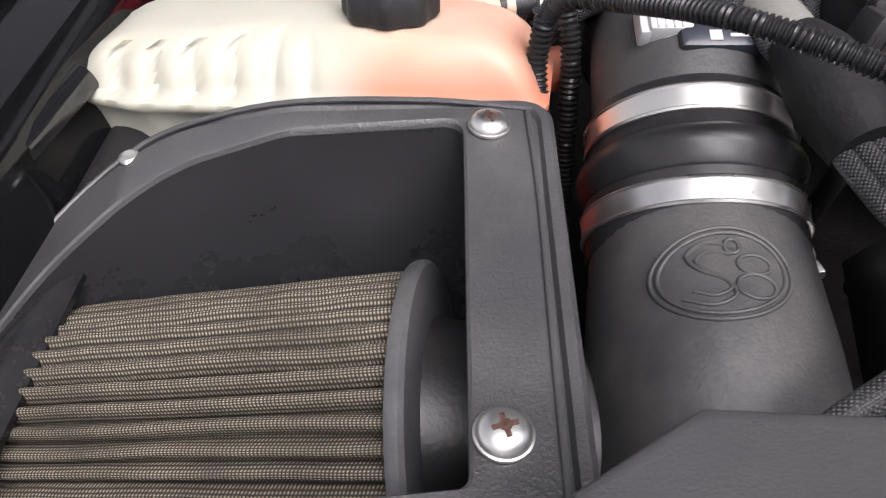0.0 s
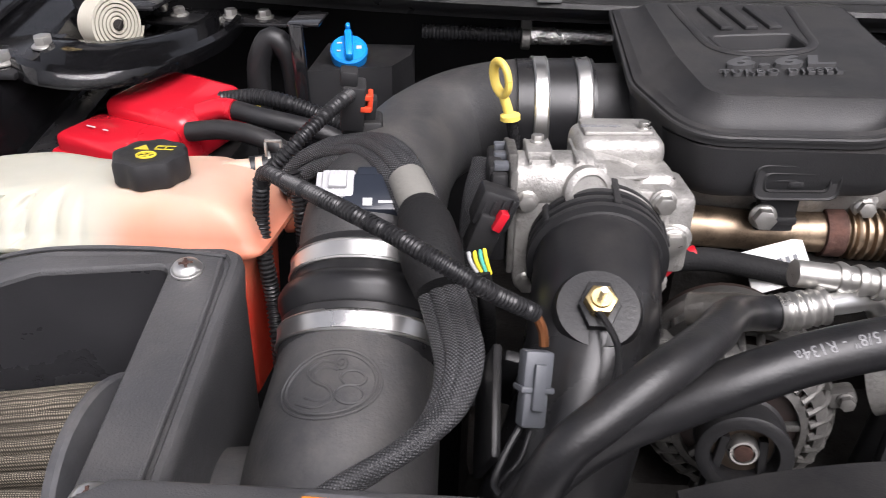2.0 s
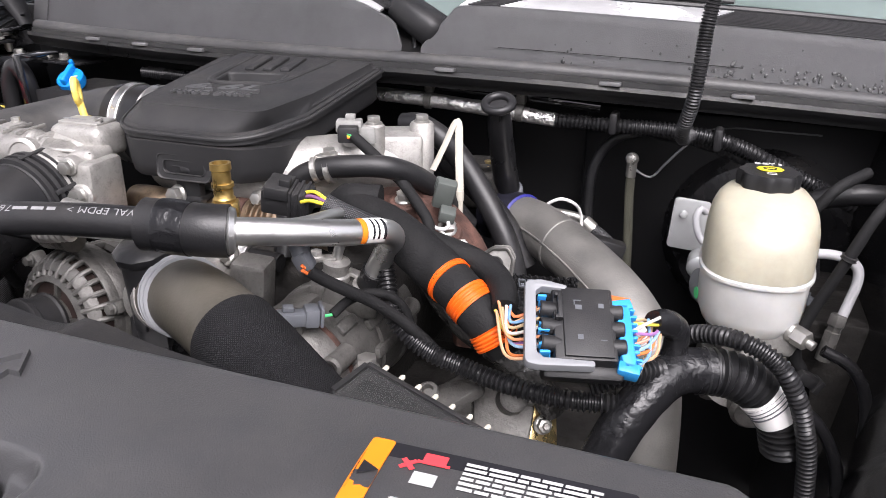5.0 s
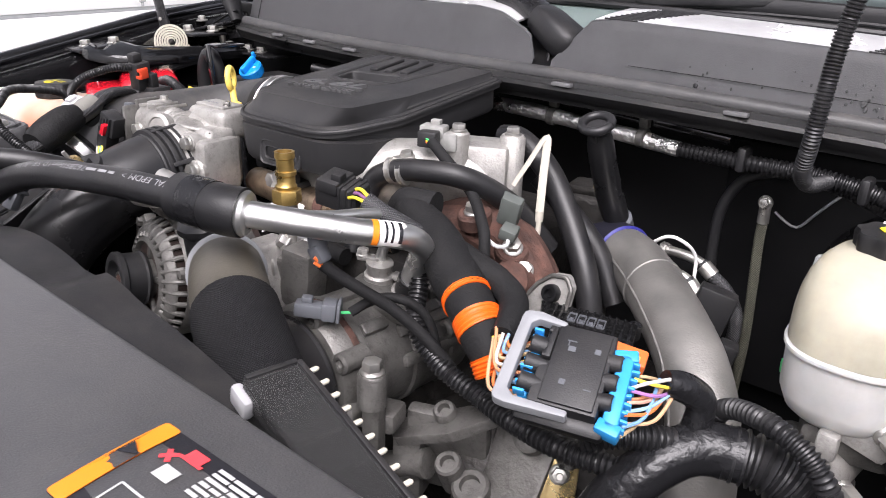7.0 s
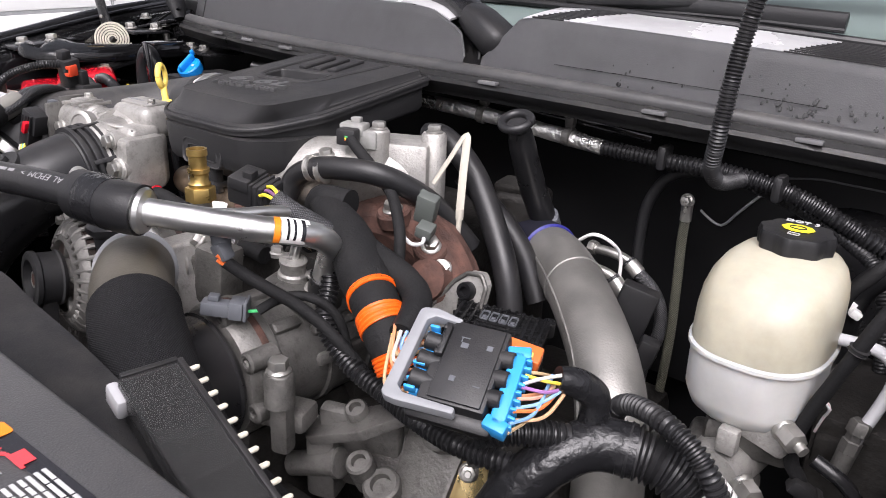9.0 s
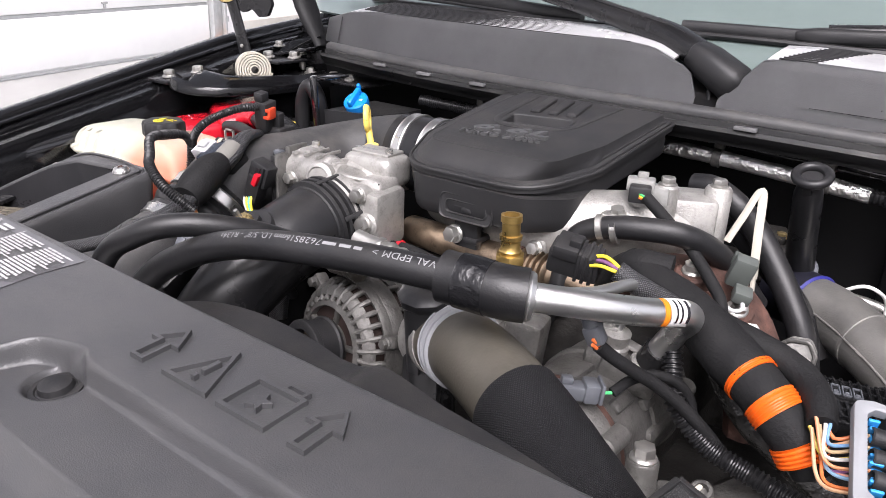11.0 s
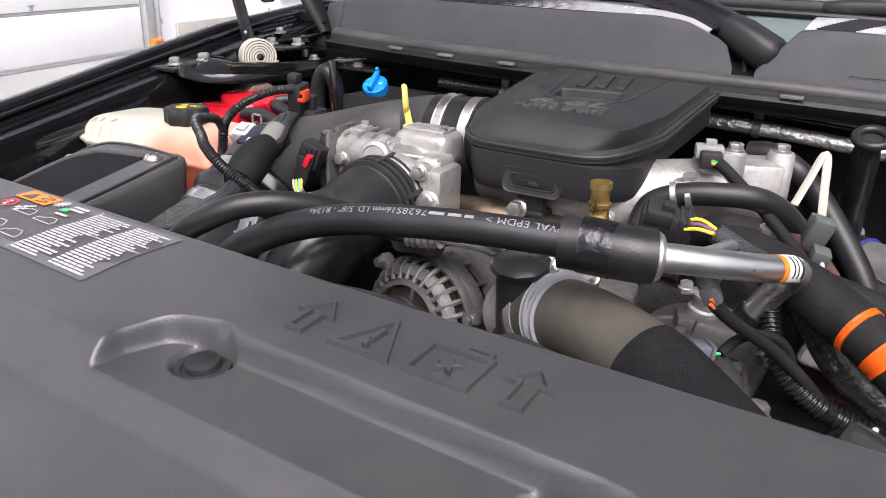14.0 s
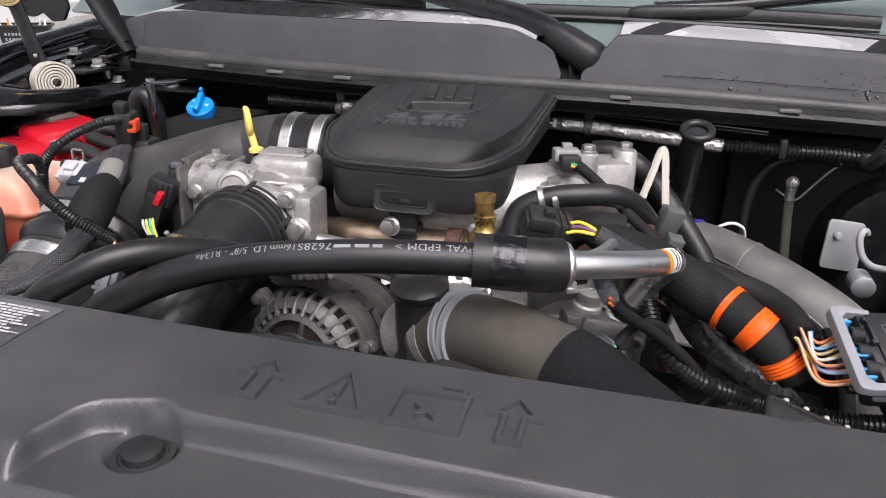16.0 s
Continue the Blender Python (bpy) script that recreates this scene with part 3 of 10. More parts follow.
fl = thing("fender_left", (0, 0, 0), "gloss black front wing with drip channel and inner wheel arch", "car fender", "front wings")
part("wing_panel", fender(-1), BLACK_PAINT, fl)
part("drip_rail", sweep([(-0.152 - 0.052 + 0.03 * max(0, 0.25 - y), y, fender_z(y) + 0.016) for y in (-0.3, 0.0, 0.2, 0.4, 0.6, 0.8, 1.1)], 0.0035, 8, 0.02), BLACK_PAINT, fl, "gloss rolled edge")
part("arch_liner", sweep([(-0.128, y, fender_z(y) - 0.055) for y in (0.0, 0.25, 0.5, 0.8)], 0.014, 10, 0.02, flat=0.5), SATIN_PAINT, fl)
fr = thing("fender_right", (0, 0, 0), "gloss black front wing beside the brake reservoir", "car fender", "front wings")
part("wing_panel", fender(1), BLACK_PAINT, fr)

# firewall and floor of the bay
fw = bmesh.new()
join(fw, rbox((1.45, 0.02, 0.95), (0.5, 0.90, 0.86), 0.004))
single("firewall", fw, SHADOW_METAL, "black steel firewall behind the engine, its shade in the colour", "firewall", kind="structure")
single("bay_floor", rbox((1.36, 1.2, 0.02), (0.5, 0.35, 0.60), 0.004), SHADOW_METAL, "underside of the engine bay, its shade in the colour", "floor pan", kind="structure")


def strip(profile, xs, thick=0.002):
    """A section (y from the cowl curve, z) drawn along x."""
    bm = bmesh.new()
    rows = []
    for x in xs:
        rows.append([bm.verts.new((x, cowl_y(x) + dy, z + cowl_drop(x))) for dy, z in profile])
    for a, b in zip(rows[:-1], rows[1:]):
        for j in range(len(profile) - 1):
            bm.faces.new((a[j], a[j + 1], b[j + 1], b[j]))
    bmesh.ops.solidify(bm, geom=bm.faces[:], thickness=thick)
    return bm


def span(a, b, n):
    return [a + (b - a) * k / n for k in range(n + 1)]


cowl = thing("cowl", (0, 0, 0), "matt black plastic cowl panels with rubber bonnet seal below the windscreen", "cowl")
part("lip_flange", strip([(0.10, 1.290), (0.03, 1.286), (0.016, 1.283), (0.012, 1.284), (0.009, 1.290), (0.006, 1.2915), (0.001, 1.2995), (0.004, 1.304), (0.03, 1.304), (0.06, 1.303)], span(-0.06, 1.2, 60)), DUSTY_PAINT, cowl)
seal = bmesh.new()
sweep([(x, cowl_y(x) + 0.020, 1.3125 + cowl_drop(x)) for x in span(-0.05, 1.2, 30)], 0.009, 12, 0.012, bm=seal)
part("bonnet_seal", seal, DUSTY_RUBBER, cowl)
part("seal_base", strip([(0.006, 1.304), (0.007, 1.310), (0.034, 1.312), (0.050, 1.309), (0.062, 1.312)], span(-0.05, 1.2, 60)), DUSTY_RUBBER, cowl)


def cowl_panel(outline, n=60):
    """A panel that stands on the curve: outline rows of x, low z, high z."""
    bm = bmesh.new()
    xs = [o[0] for o in outline]
    rows = []
    for x in span(xs[0], xs[-1], n):
        lo = np.interp(x, xs, [o[1] for o in outline])
        hi = np.interp(x, xs, [o[2] for o in outline])
        row = []
        for k in range(7):
            z = lo + (hi - lo) * k / 6
            row.append(bm.verts.new((x, cowl_y(x) + 0.060 + (z - 1.31) * 0.30, z + cowl_drop(x))))
        row.append(bm.verts.new((x, cowl_y(x) + 0.060 + (hi - 1.31) * 0.30 + 0.003, hi + 0.0022 + cowl_drop(x))))
        rows.append(row)
    for a, b in zip(rows[:-1], rows[1:]):
        for j in range(len(a) - 1):
            bm.faces.new((a[j], a[j + 1], b[j + 1], b[j]))
    bmesh.ops.solidify(bm, geom=bm.faces[:], thickness=0.003)
    return bm


def cowl_top(outline, n=50):
    """The upper face behind a panel's edge, up to the glass."""
    xs = [o[0] for o in outline]

    def f(u, v):
        x = xs[0] + (xs[-1] - xs[0]) * u
        hi = np.interp(x, xs, [o[1] for o in outline])
        return V((x, cowl_y(x) + 0.0632 + (hi - 1.31) * 0.30 + 0.085 * v, hi + 0.0022 + 0.014 * v - 0.004 * v * v + cowl_drop(x)))
    return sheet(n, 5, f, 0.003)


part("cowl_top", cowl_top([(-0.12, 1.352), (-0.06, 1.365), (0.0, 1.370), (0.49, 1.374), (0.53, 1.370), (0.56, 1.360)]), COWL_TOP, cowl, "shiny upper face of the cowl, sky glare in its pale colour")
part("cowl_top", cowl_top([(0.664, 1.370), (0.70, 1.372), (1.2, 1.368)]), COWL_TOP, cowl, "shiny upper face of the cowl, sky glare in its pale colour")
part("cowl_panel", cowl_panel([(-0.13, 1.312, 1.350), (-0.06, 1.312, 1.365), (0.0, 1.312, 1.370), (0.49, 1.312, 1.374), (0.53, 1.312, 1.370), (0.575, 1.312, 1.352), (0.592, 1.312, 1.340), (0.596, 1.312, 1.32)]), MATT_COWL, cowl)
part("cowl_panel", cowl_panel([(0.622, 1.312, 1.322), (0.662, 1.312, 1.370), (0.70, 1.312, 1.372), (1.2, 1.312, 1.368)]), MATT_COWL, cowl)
for x in (0.115, 0.215, 0.319, 0.519, 0.675, 0.864, 1.004):
    part("seal_clip", rbox((0.024, 0.008, 0.004), (x, cowl_y(x) + 0.004, 1.3065 + cowl_drop(x)), 0.0008), CLIP_GREY, cowl)

part("gap_plate", strip([(0.055, 1.300), (0.085, 1.325), (0.135, 1.345), (0.185, 1.392)], span(0.50, 0.74, 12)), BLACK_PLASTIC, cowl, "dark plate behind the wiper gap")
part("glass_edge", sweep([(x, cowl_y(x) + 0.166, 1.3840 + cowl_drop(x)) for x in span(-0.10, 1.2, 24)], 0.0042, 8, 0.03), RUBBER, cowl, "dotted rubber edge of the glass")

# the bonnet, propped open over the bay
def bonnet_at(u, v):
    x = -0.28 + 1.60 * u
    y = 0.90 - 0.52 * v
    return V((x, y, 1.56 + 1.12 * v - 0.10 * v * v - 0.10 * (2 * u - 1) ** 4))


bn = thing("raised_bonnet", (0, 0, 0), "black bonnet propped open over the engine bay", "bonnet")
part("panel", sheet(24, 16, bonnet_at, 0.012), SATIN_PAINT, bn)
for u in (0.12, 0.36, 0.64, 0.88):
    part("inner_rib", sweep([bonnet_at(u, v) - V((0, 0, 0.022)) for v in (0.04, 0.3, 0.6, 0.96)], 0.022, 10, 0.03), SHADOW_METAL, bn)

# windscreen
wsf = lambda u, v: V((-0.35 + 1.75 * u, cowl_y(-0.35 + 1.75 * u) + 0.125 + 0.80 * v, 1.352 + 0.50 * v + cowl_drop(-0.35 + 1.75 * u)))
single("windscreen", sheet(24, 8, wsf, 0.005), GLASS_GREEN, "sloping green tinted windscreen with reflections of the sky", "windscreen")


# ---- radiator cover ----
def smoothstep(a, b, x):
    t = min(1, max(0, (x - a) / (b - a)))
    return t * t * (3 - 2 * t)


TROUGH = rounded([(0.446, -0.60), (0.450, 0.030), (0.460, 0.056), (0.482, 0.0635), (0.512, 0.0610), (0.715, 0.0575), (0.741, 0.055), (0.743, -0.60)], [0, 0.02, 0.02, 0.016, 0.02, 0.02, 0.016, 0], 7)


def inside_by(poly, x, y):
    """The distance to an outline, positive inside."""
    p, best, odd = V((x, y)), 9.0, False
    for a, b in zip(poly, poly[1:] + poly[:1]):
        d = b - a
        t = min(1, max(0, (p - a).dot(d) / max(d.length_squared, 1e-12)))
        best = min(best, (a + d * t - p).length)
        if (a.y > y) != (b.y > y) and x < (b.x - a.x) * (y - a.y) / (b.y - a.y) + a.x:
            odd = not odd
    return best if odd else -best


def cover_top(x, y):
    z = 1.245 - 0.0008 * math.cos((x - 0.58) * 9) - 0.007 * smoothstep(0.105, 0.02, y)
    # a fold along the front, from which the panel falls away
    z -= 0.026 * smoothstep(0.025, -0.004, y) + max(0, 0.0 - y) * 0.25
    # a long trough with two plugs is sunk into the top
    if y < 0.09 and 0.39 < x < 0.77:
        z -= smoothstep(-0.0022, 0.0022, inside_by(TROUGH, x, y)) * max(0, z - 1.2245)
        for px, py in ((0.4935, 0.050), (0.704, 0.040)):
            z -= 0.0060 * smoothstep(0.0185, 0.0155, math.hypot(x - px, y - py)) * smoothstep(0.02, 0.03, y)
    return z


def radiator_panel():
    bm = bmesh.new()
    xs = [0.098 + 0.34 * k / 90 for k in range(90)] + [0.438 + 0.34 * k / 230 for k in range(230)] + [0.778 + 0.26 * k / 70 for k in range(71)]
    ys = [-0.42 + 0.33 * k / 30 for k in range(30)] + [-0.09 + 0.075 * k / 25 for k in range(25)] + [-0.015 + 0.10 * k / 70 for k in range(70)] + [0.085 + 0.05 * k / 20 for k in range(21)]
    rows = []
    for x in xs:
        cut = max(0, 0.128 - x) * 0.8 + max(0, x - 1.01) * 0.8
        row = []
        for y in ys:
            yy = y if y < 0.05 else 0.05 + (y - 0.05) * (0.089 - cut) / 0.085
            row.append(bm.verts.new((x, yy, cover_top(x, yy))))
        e = 0.139 - cut
        z = cover_top(x, e)
        for dy, dz in ((0.0012, -0.0006), (0.0022, -0.002), (0.003, -0.005), (0.004, -0.03), (0.004, -0.05)):
            row.append(bm.verts.new((x, e + dy, z + dz)))
        rows.append(row)
    for side, row in ((-1, rows[0]), (1, rows[-1])):
        low = [bm.verts.new((v.co.x + side * 0.003, v.co.y, v.co.z - 0.06)) for v in row]
        mid = [bm.verts.new((v.co.x + side * 0.002, v.co.y, v.co.z - 0.003)) for v in row]
        (rows.insert(0, mid), rows.insert(0, low)) if side < 0 else (rows.append(mid), rows.append(low))
    for a, b in zip(rows[:-1], rows[1:]):
        for j in range(len(a) - 1):
            bm.faces.new((a[j], b[j], b[j + 1], a[j + 1]))
    return bm


rc = thing("radiator_cover", (0, 0, 0), "smooth black plastic radiator cover with moulded warning symbols and stickers", "radiator cover")
part("panel", radiator_panel(), COVER_PLASTIC, rc, angle=80)

# ---- fan shroud ----


def shroud_at(u, v):
    x = 0.36 + 0.57 * u
    z = (1.203 - 1.6 * (x - 0.490) ** 2) * smoothstep(0.568, 0.556, x) + (1.196 - 0.7 * (x - 0.60) ** 2) * smoothstep(0.556, 0.568, x) + 0.008 * smoothstep(0.585, 0.592, x) * smoothstep(0.66, 0.60, x)
    return V((x, 0.06 + 0.155 * v - 0.01 * (u - 0.5) ** 2, z + 0.004 * (1 - v)))


shr = thing("fan_shroud", (0, 0, 0), "black arched plastic fan shroud behind the radiator cover", "fan shroud")
part("arch", sheet(60, 8, shroud_at, 0.004), BLACK_PLASTIC, shr)
part("lip", sheet(60, 6, lambda u, v: shroud_at(u, 1.0) + V((0, 0.002, -0.09 * v)), 0.003), BLACK_PLASTIC, shr)

# ---- engine block, a dark cast mass under everything ----
eb = thing("engine_block", (0, 0, 0), "oily dark cast engine block deep in the bay", "engine")
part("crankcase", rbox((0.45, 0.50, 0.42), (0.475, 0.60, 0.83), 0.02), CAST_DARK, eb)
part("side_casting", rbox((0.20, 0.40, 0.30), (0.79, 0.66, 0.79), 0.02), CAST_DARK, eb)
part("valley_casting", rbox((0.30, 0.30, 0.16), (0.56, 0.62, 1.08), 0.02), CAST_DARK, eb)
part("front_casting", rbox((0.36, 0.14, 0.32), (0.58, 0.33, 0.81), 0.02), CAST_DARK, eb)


# ---- airbox ----
def box_z(x, y):
    return 1.216 - 2.0 * max(0, 0.02 - x) ** 2 + 0.17 * (y - 0.36)


BOX_OUT = rounded([(0.109, 0.367), (-0.02, 0.3665), (-0.10, 0.374), (-0.165, 0.335), (-0.192, 0.24), (-0.192, 0.145), (0.118, 0.145)], [0.016, 0.12, 0.09, 0.09, 0.06, 0.02, 0.006], 9)
BOX_IN = rounded([(0.0655, 0.3455), (-0.02, 0.3375), (-0.085, 0.325), (-0.123, 0.285), (-0.150, 0.215), (-0.150, 0.162), (0.0758, 0.162)], [0.010, 0.08, 0.08, 0.09, 0.05, 0.01, 0.006], 9)


def airbox_skin(rings_, close_first=False, close_last=False):
    """A skin over rings of an outline: (outline, drop, push outwards)."""
    bm = bmesh.new()
    c = V((-0.05, 0.24))
    rows = []
    for poly, dz, grow in rings_:
        row = []
        for p in poly:
            q = p + (p - c).normalized() * grow
            row.append(bm.verts.new((q.x, q.y, box_z(q.x, q.y) + dz)))
        rows.append(row)
    n = len(rows[0])
    for a, b in zip(rows[:-1], rows[1:]):
        for j in range(n):
            bm.faces.new((a[j], a[(j + 1) % n], b[(j + 1) % n], b[j]))
    if close_first:
        bm.faces.new(rows[0][::-1])
    if close_last:
        bm.faces.new(rows[-1])
    return bm


ab = thing("airbox", (0, 0, 0), "open black plastic airbox with a bolted side bar", "air filter box")
part("shell", airbox_skin([(BOX_OUT, -0.26, -0.006), (BOX_OUT, -0.03, -0.002), (BOX_OUT, -0.010, 0.0), (BOX_OUT, -0.004, -0.0012), (BOX_OUT, -0.0015, -0.004), (BOX_OUT, -0.0015, -0.0085), (BOX_OUT, -0.004, -0.0105), (BOX_OUT, -0.004, -0.013), (BOX_OUT, -0.0005, -0.0145), (BOX_IN, 0.0, 0.002), (BOX_IN, -0.0012, 0.0004), (BOX_IN, -0.004, 0.0)]), BOX_PLASTIC, ab)
part("inner_wall", airbox_skin([(BOX_IN, -0.0041, 0.0), (BOX_IN, -0.06, 0.010), (BOX_IN, -0.24, 0.012)], close_last=True), BOX_INSIDE, ab, "smooth inside of the box, its shade put into the colour")


# ---- air filter ----
def air_filter():
    a, b = V((0.0570, 0.2526, 1.1030)), V((-0.135, 0.259, 1.0730))
    ra, rb, n = 0.0735, 0.0650, 46
    bm = bmesh.new()
    m = frame_of(b - a)
    rows = []
    uv = bm.loops.layers.uv.verify()
    for k in range(25):
        t = k / 24
        c = a.lerp(b, t)
        r = ra + (rb - ra) * t
        row = []
        for j in range(n * 6):
            w = (0, 0.60, 0.93, 1.0, 0.93, 0.60)[j % 6] * min(1.0, (1.0 - t) * 7 + 0.25)
            rr = r - 0.0120 + 0.0120 * w - 0.006 * max(0, t - 0.9) * 10 + 0.0007 * noise.noise(V((j // 6 * 1.7, k * 0.5, 2)))
            ang = 2 * math.pi * (j + 0.35 * noise.noise(V((j // 6 * 3.1, k * 0.14, 0))) * 2.2) / (n * 6)
            row.append(bm.verts.new(c + m @ V((rr * math.cos(ang), rr * math.sin(ang), 0))))
        rows.append(row)
    for k, (p, q) in enumerate(zip(rows[:-1], rows[1:])):
        for j in range(n * 6):
            f = bm.faces.new((p[j], p[(j + 1) % (n * 6)], q[(j + 1) % (n * 6)], q[j]))
            for loop, (s, g) in zip(f.loops, ((k, j), (k, j + 1), (k + 1, j + 1), (k + 1, j))):
                loop[uv].uv = (s * 0.0080, g * 0.0026)
    bm.faces.new(rows[-1])
    return bm, a, b


FILTER_CLOTH = weave("filter_gauze", (0.032, 0.028, 0.022), 0.9, 200, 200, (0.30, 0.262, 0.205), 0.95, diagonal=False, depth=0.6)
af = thing("air_filter", (0, 0, 0), "dusty pleated cone air filter with black rubber end cap", "air filter")
pl, fa, fb = air_filter()
part("pleats", pl, FILTER_CLOTH, af, "dusty grey-brown pleated gauze", angle=80)
part("end_cap", lathe([(0.02, -0.001), (0.0735, -0.001), (0.0765, 0.0), (0.0775, 0.002), (0.0775, 0.0055), (0.0755, 0.0075), (0.070, 0.008), (0.058, 0.0085)], fa + (fa - fb).normalized() * -0.003, fa - fb, 48), material("dusty_end_rubber", (0.055, 0.056, 0.060), 0.5, vary=0.3, vary_scale=40, dust=0.2, grain=0.4, scale=400), af, "grey-black rubber end cap with a dusty rim")
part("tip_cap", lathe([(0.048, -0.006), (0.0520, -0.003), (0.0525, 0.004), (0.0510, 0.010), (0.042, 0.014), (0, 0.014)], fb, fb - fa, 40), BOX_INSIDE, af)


# ---- intake tube ----
it = thing("intake_tube", (0, 0, 0), "black moulded plastic intake tube with silicone couplers and steel bands", "intake tube")
c2, c1 = V((0.184, 0.3475, 1.1535)), V((0.183, 0.388, 1.182))
ax = (c1 - c2).normalized()
part("elbow", sweep([(0.182, 0.180, 0.93, 0.056), (0.182, 0.190, 1.00, 0.057), (0.182, 0.212, 1.068, 0.058), (0.183, 0.258, 1.114, 0.0575), (0.184, 0.305, 1.134, 0.055), (*c2, 0.051)], 0.055, 44, 0.005), TUBE_PLASTIC, it)
part("box_neck", sweep([(0.085, 0.255, 1.085, 0.046), (0.108, 0.255, 1.085, 0.046), (0.13, 0.257, 1.085, 0.046), (0.18, 0.26, 1.085, 0.046)], 0.055, 36, 0.006), TUBE_PLASTIC, it)
cp = [(0.0535, -0.018), (0.0545, -0.016), (0.0545, 0.012), (0.0535, 0.013), (0.0545, 0.014), (0.0555, 0.018), (0.0578, 0.022), (0.0585, 0.027), (0.0565, 0.032), (0.0530, 0.035), (0.0515, 0.037), (0.0515, 0.060), (0.0500, 0.062)]
part("coupler", lathe([(0.048, -0.018)] + cp + [(0.046, 0.062)], c2, ax, 56), GLOSS_RUBBER, it, "ribbed black silicone coupler")
part("clamp", clamp_band(c2 + ax * 0.0, ax, 0.0547, 0.014), STAINLESS, it, "polished stainless band")
part("clamp", clamp_band(c2 + ax * 0.049, ax, 0.0517, 0.014), STAINLESS, it, "polished stainless band")
part("sensor_tube", sweep([(*(c2 + ax * 0.045), 0.0485), (*(c2 + ax * 0.09), 0.0485), (0.186, 0.468, 1.206, 0.0478), (0.190, 0.525, 1.206, 0.047), (0.205, 0.582, 1.210, 0.0465), (0.238, 0.616, 1.218, 0.0462), (0.28, 0.617, 1.227, 0.046), (0.32, 0.612, 1.229, 0.046)], 0.048, 44, 0.005), TUBE_PLASTIC, it)
part("coupler", lathe([(0.04, -0.012), (0.047, -0.012), (0.0475, 0.055), (0.04, 0.055)], (0.298, 0.611, 1.2295), (1, 0.05, 0), 40), GLOSS_RUBBER, it)
for x in (0.306, 0.343):
    part("clamp", clamp_band(V((x, 0.611, 1.2295)), (1, 0.05, 0), 0.0477, 0.013), STAINLESS, it, "polished stainless band")
part("turbo_mouth", sweep([(0.345, 0.612, 1.229, 0.044), (0.39, 0.613, 1.228, 0.046), (0.45, 0.615, 1.222, 0.046)], 0.045, 36, 0.006), BLACK_PLASTIC, it)


# ---- coolant tank ----
ct = thing("coolant_tank", (0, 0, 0), "milky plastic coolant tank half filled with orange-red coolant", "coolant tank")
CT_TOP = rounded([(-0.162, 0.402), (-0.115, 0.388), (0.105, 0.392), (0.112, 0.47), (0.085, 0.50), (-0.10, 0.506), (-0.165, 0.488)], [0.02, 0.02, 0.014, 0.02, 0.02, 0.03, 0.02], 5)


def tank_half(x0, x1, side):
    """One half of the tank: a rounded tub over the outline, its front drawn in soft flutes."""
    c = V((-0.03, 0.447))
    secs = []
    for z, d in ((1.06, 0.018), (1.170, 0.012), (1.184, 0.007), (1.190, 0.002), (1.1935, -0.0045), (1.1975, -0.0045), (1.2005, 0.001), (1.206, 0.0035), (1.212, 0.007), (1.218, 0.012), (1.2235, 0.019), (1.2275, 0.028), (1.2300, 0.040), (1.2305, 0.052)):
        row = []
        for p in CT_DENSE:
            v = p - c
            q = c + v * (1 - d / max(v.length, 0.03))
            x = min(max(q.x, x0), x1)
            y = q.y
            if side < 0 and p.y < 0.43 and 1.199 < z < 1.226:
                y += 0.0070 * max(0, math.sin((x + 0.152) * 2 * math.pi / 0.0215)) * smoothstep(-0.155, -0.13, x) * smoothstep(-0.01, -0.03, x)
            zz = z - (1.0 * max(0, -0.06 - x) ** 2 if z > 1.203 else 0)
            row.append(V((x, y, zz)))
        secs.append(row)
    return loft(secs)


CT_DENSE = []
for a_, b_ in zip(CT_TOP, CT_TOP[1:] + CT_TOP[:1]):
    n_ = max(1, int((b_ - a_).length / 0.0035))
    CT_DENSE += [a_.lerp(b_, k_ / n_) for k_ in range(n_)]
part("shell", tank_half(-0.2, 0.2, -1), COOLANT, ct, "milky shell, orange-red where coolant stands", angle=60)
capp = bmesh.new()
join(capp, lathe([(0.020, -0.015), (0.0245, -0.0135), (0.0262, -0.011), (0.0262, 0.002), (0.0250, 0.0055), (0.0225, 0.0068), (0.019, 0.0064), (0.0, 0.0068)], (0.021, 0.438, 1.2445), (0, 0, 1), 96, flute=0.05, flutes=8))
part("cap", capp, BLACK_PLASTIC, ct, "black fluted screw cap with yellow print")

# ---- battery with red cover ----
bt = thing("battery", (0, 0, 0), "black battery under a glossy red terminal cover", "battery")
part("case", rbox((0.17, 0.20, 0.16), (-0.055, 0.62, 1.11), 0.006), BLACK_PLASTIC, bt)
part("terminal_cover", join(rbox((0.10, 0.085, 0.05), (-0.025, 0.605, 1.218), 0.012, (8, 3, -25), 3), rbox((0.10, 0.055, 0.04), (-0.055, 0.545, 1.205), 0.008, (4, 0, -25), 3)), RED_PLASTIC, bt, "glossy red moulded terminal cover")

# ---- engine cover ----
EC = rounded([(0.373, 0.545), (0.405, 0.464), (0.560, 0.466), (0.594, 0.540), (0.604, 0.700), (0.374, 0.700)], [0.05, 0.05, 0.06, 0.06, 0.008, 0.008], 9)
PLATEAU = rounded([(0.412, 0.56), (0.422, 0.484), (0.569, 0.486), (0.586, 0.56), (0.590, 0.697), (0.406, 0.697)], [0.05, 0.022, 0.022, 0.05, 0.008, 0.008], 9)
ec = thing("engine_cover", (0, 0, 0), "satin black plastic engine cover with raised lettering", "engine cover")


def rim_z(y):
    return 1.262 + 0.165 * (y - 0.46)


def top_z(y):
    return 1.2895 + 0.10 * (y - 0.487)


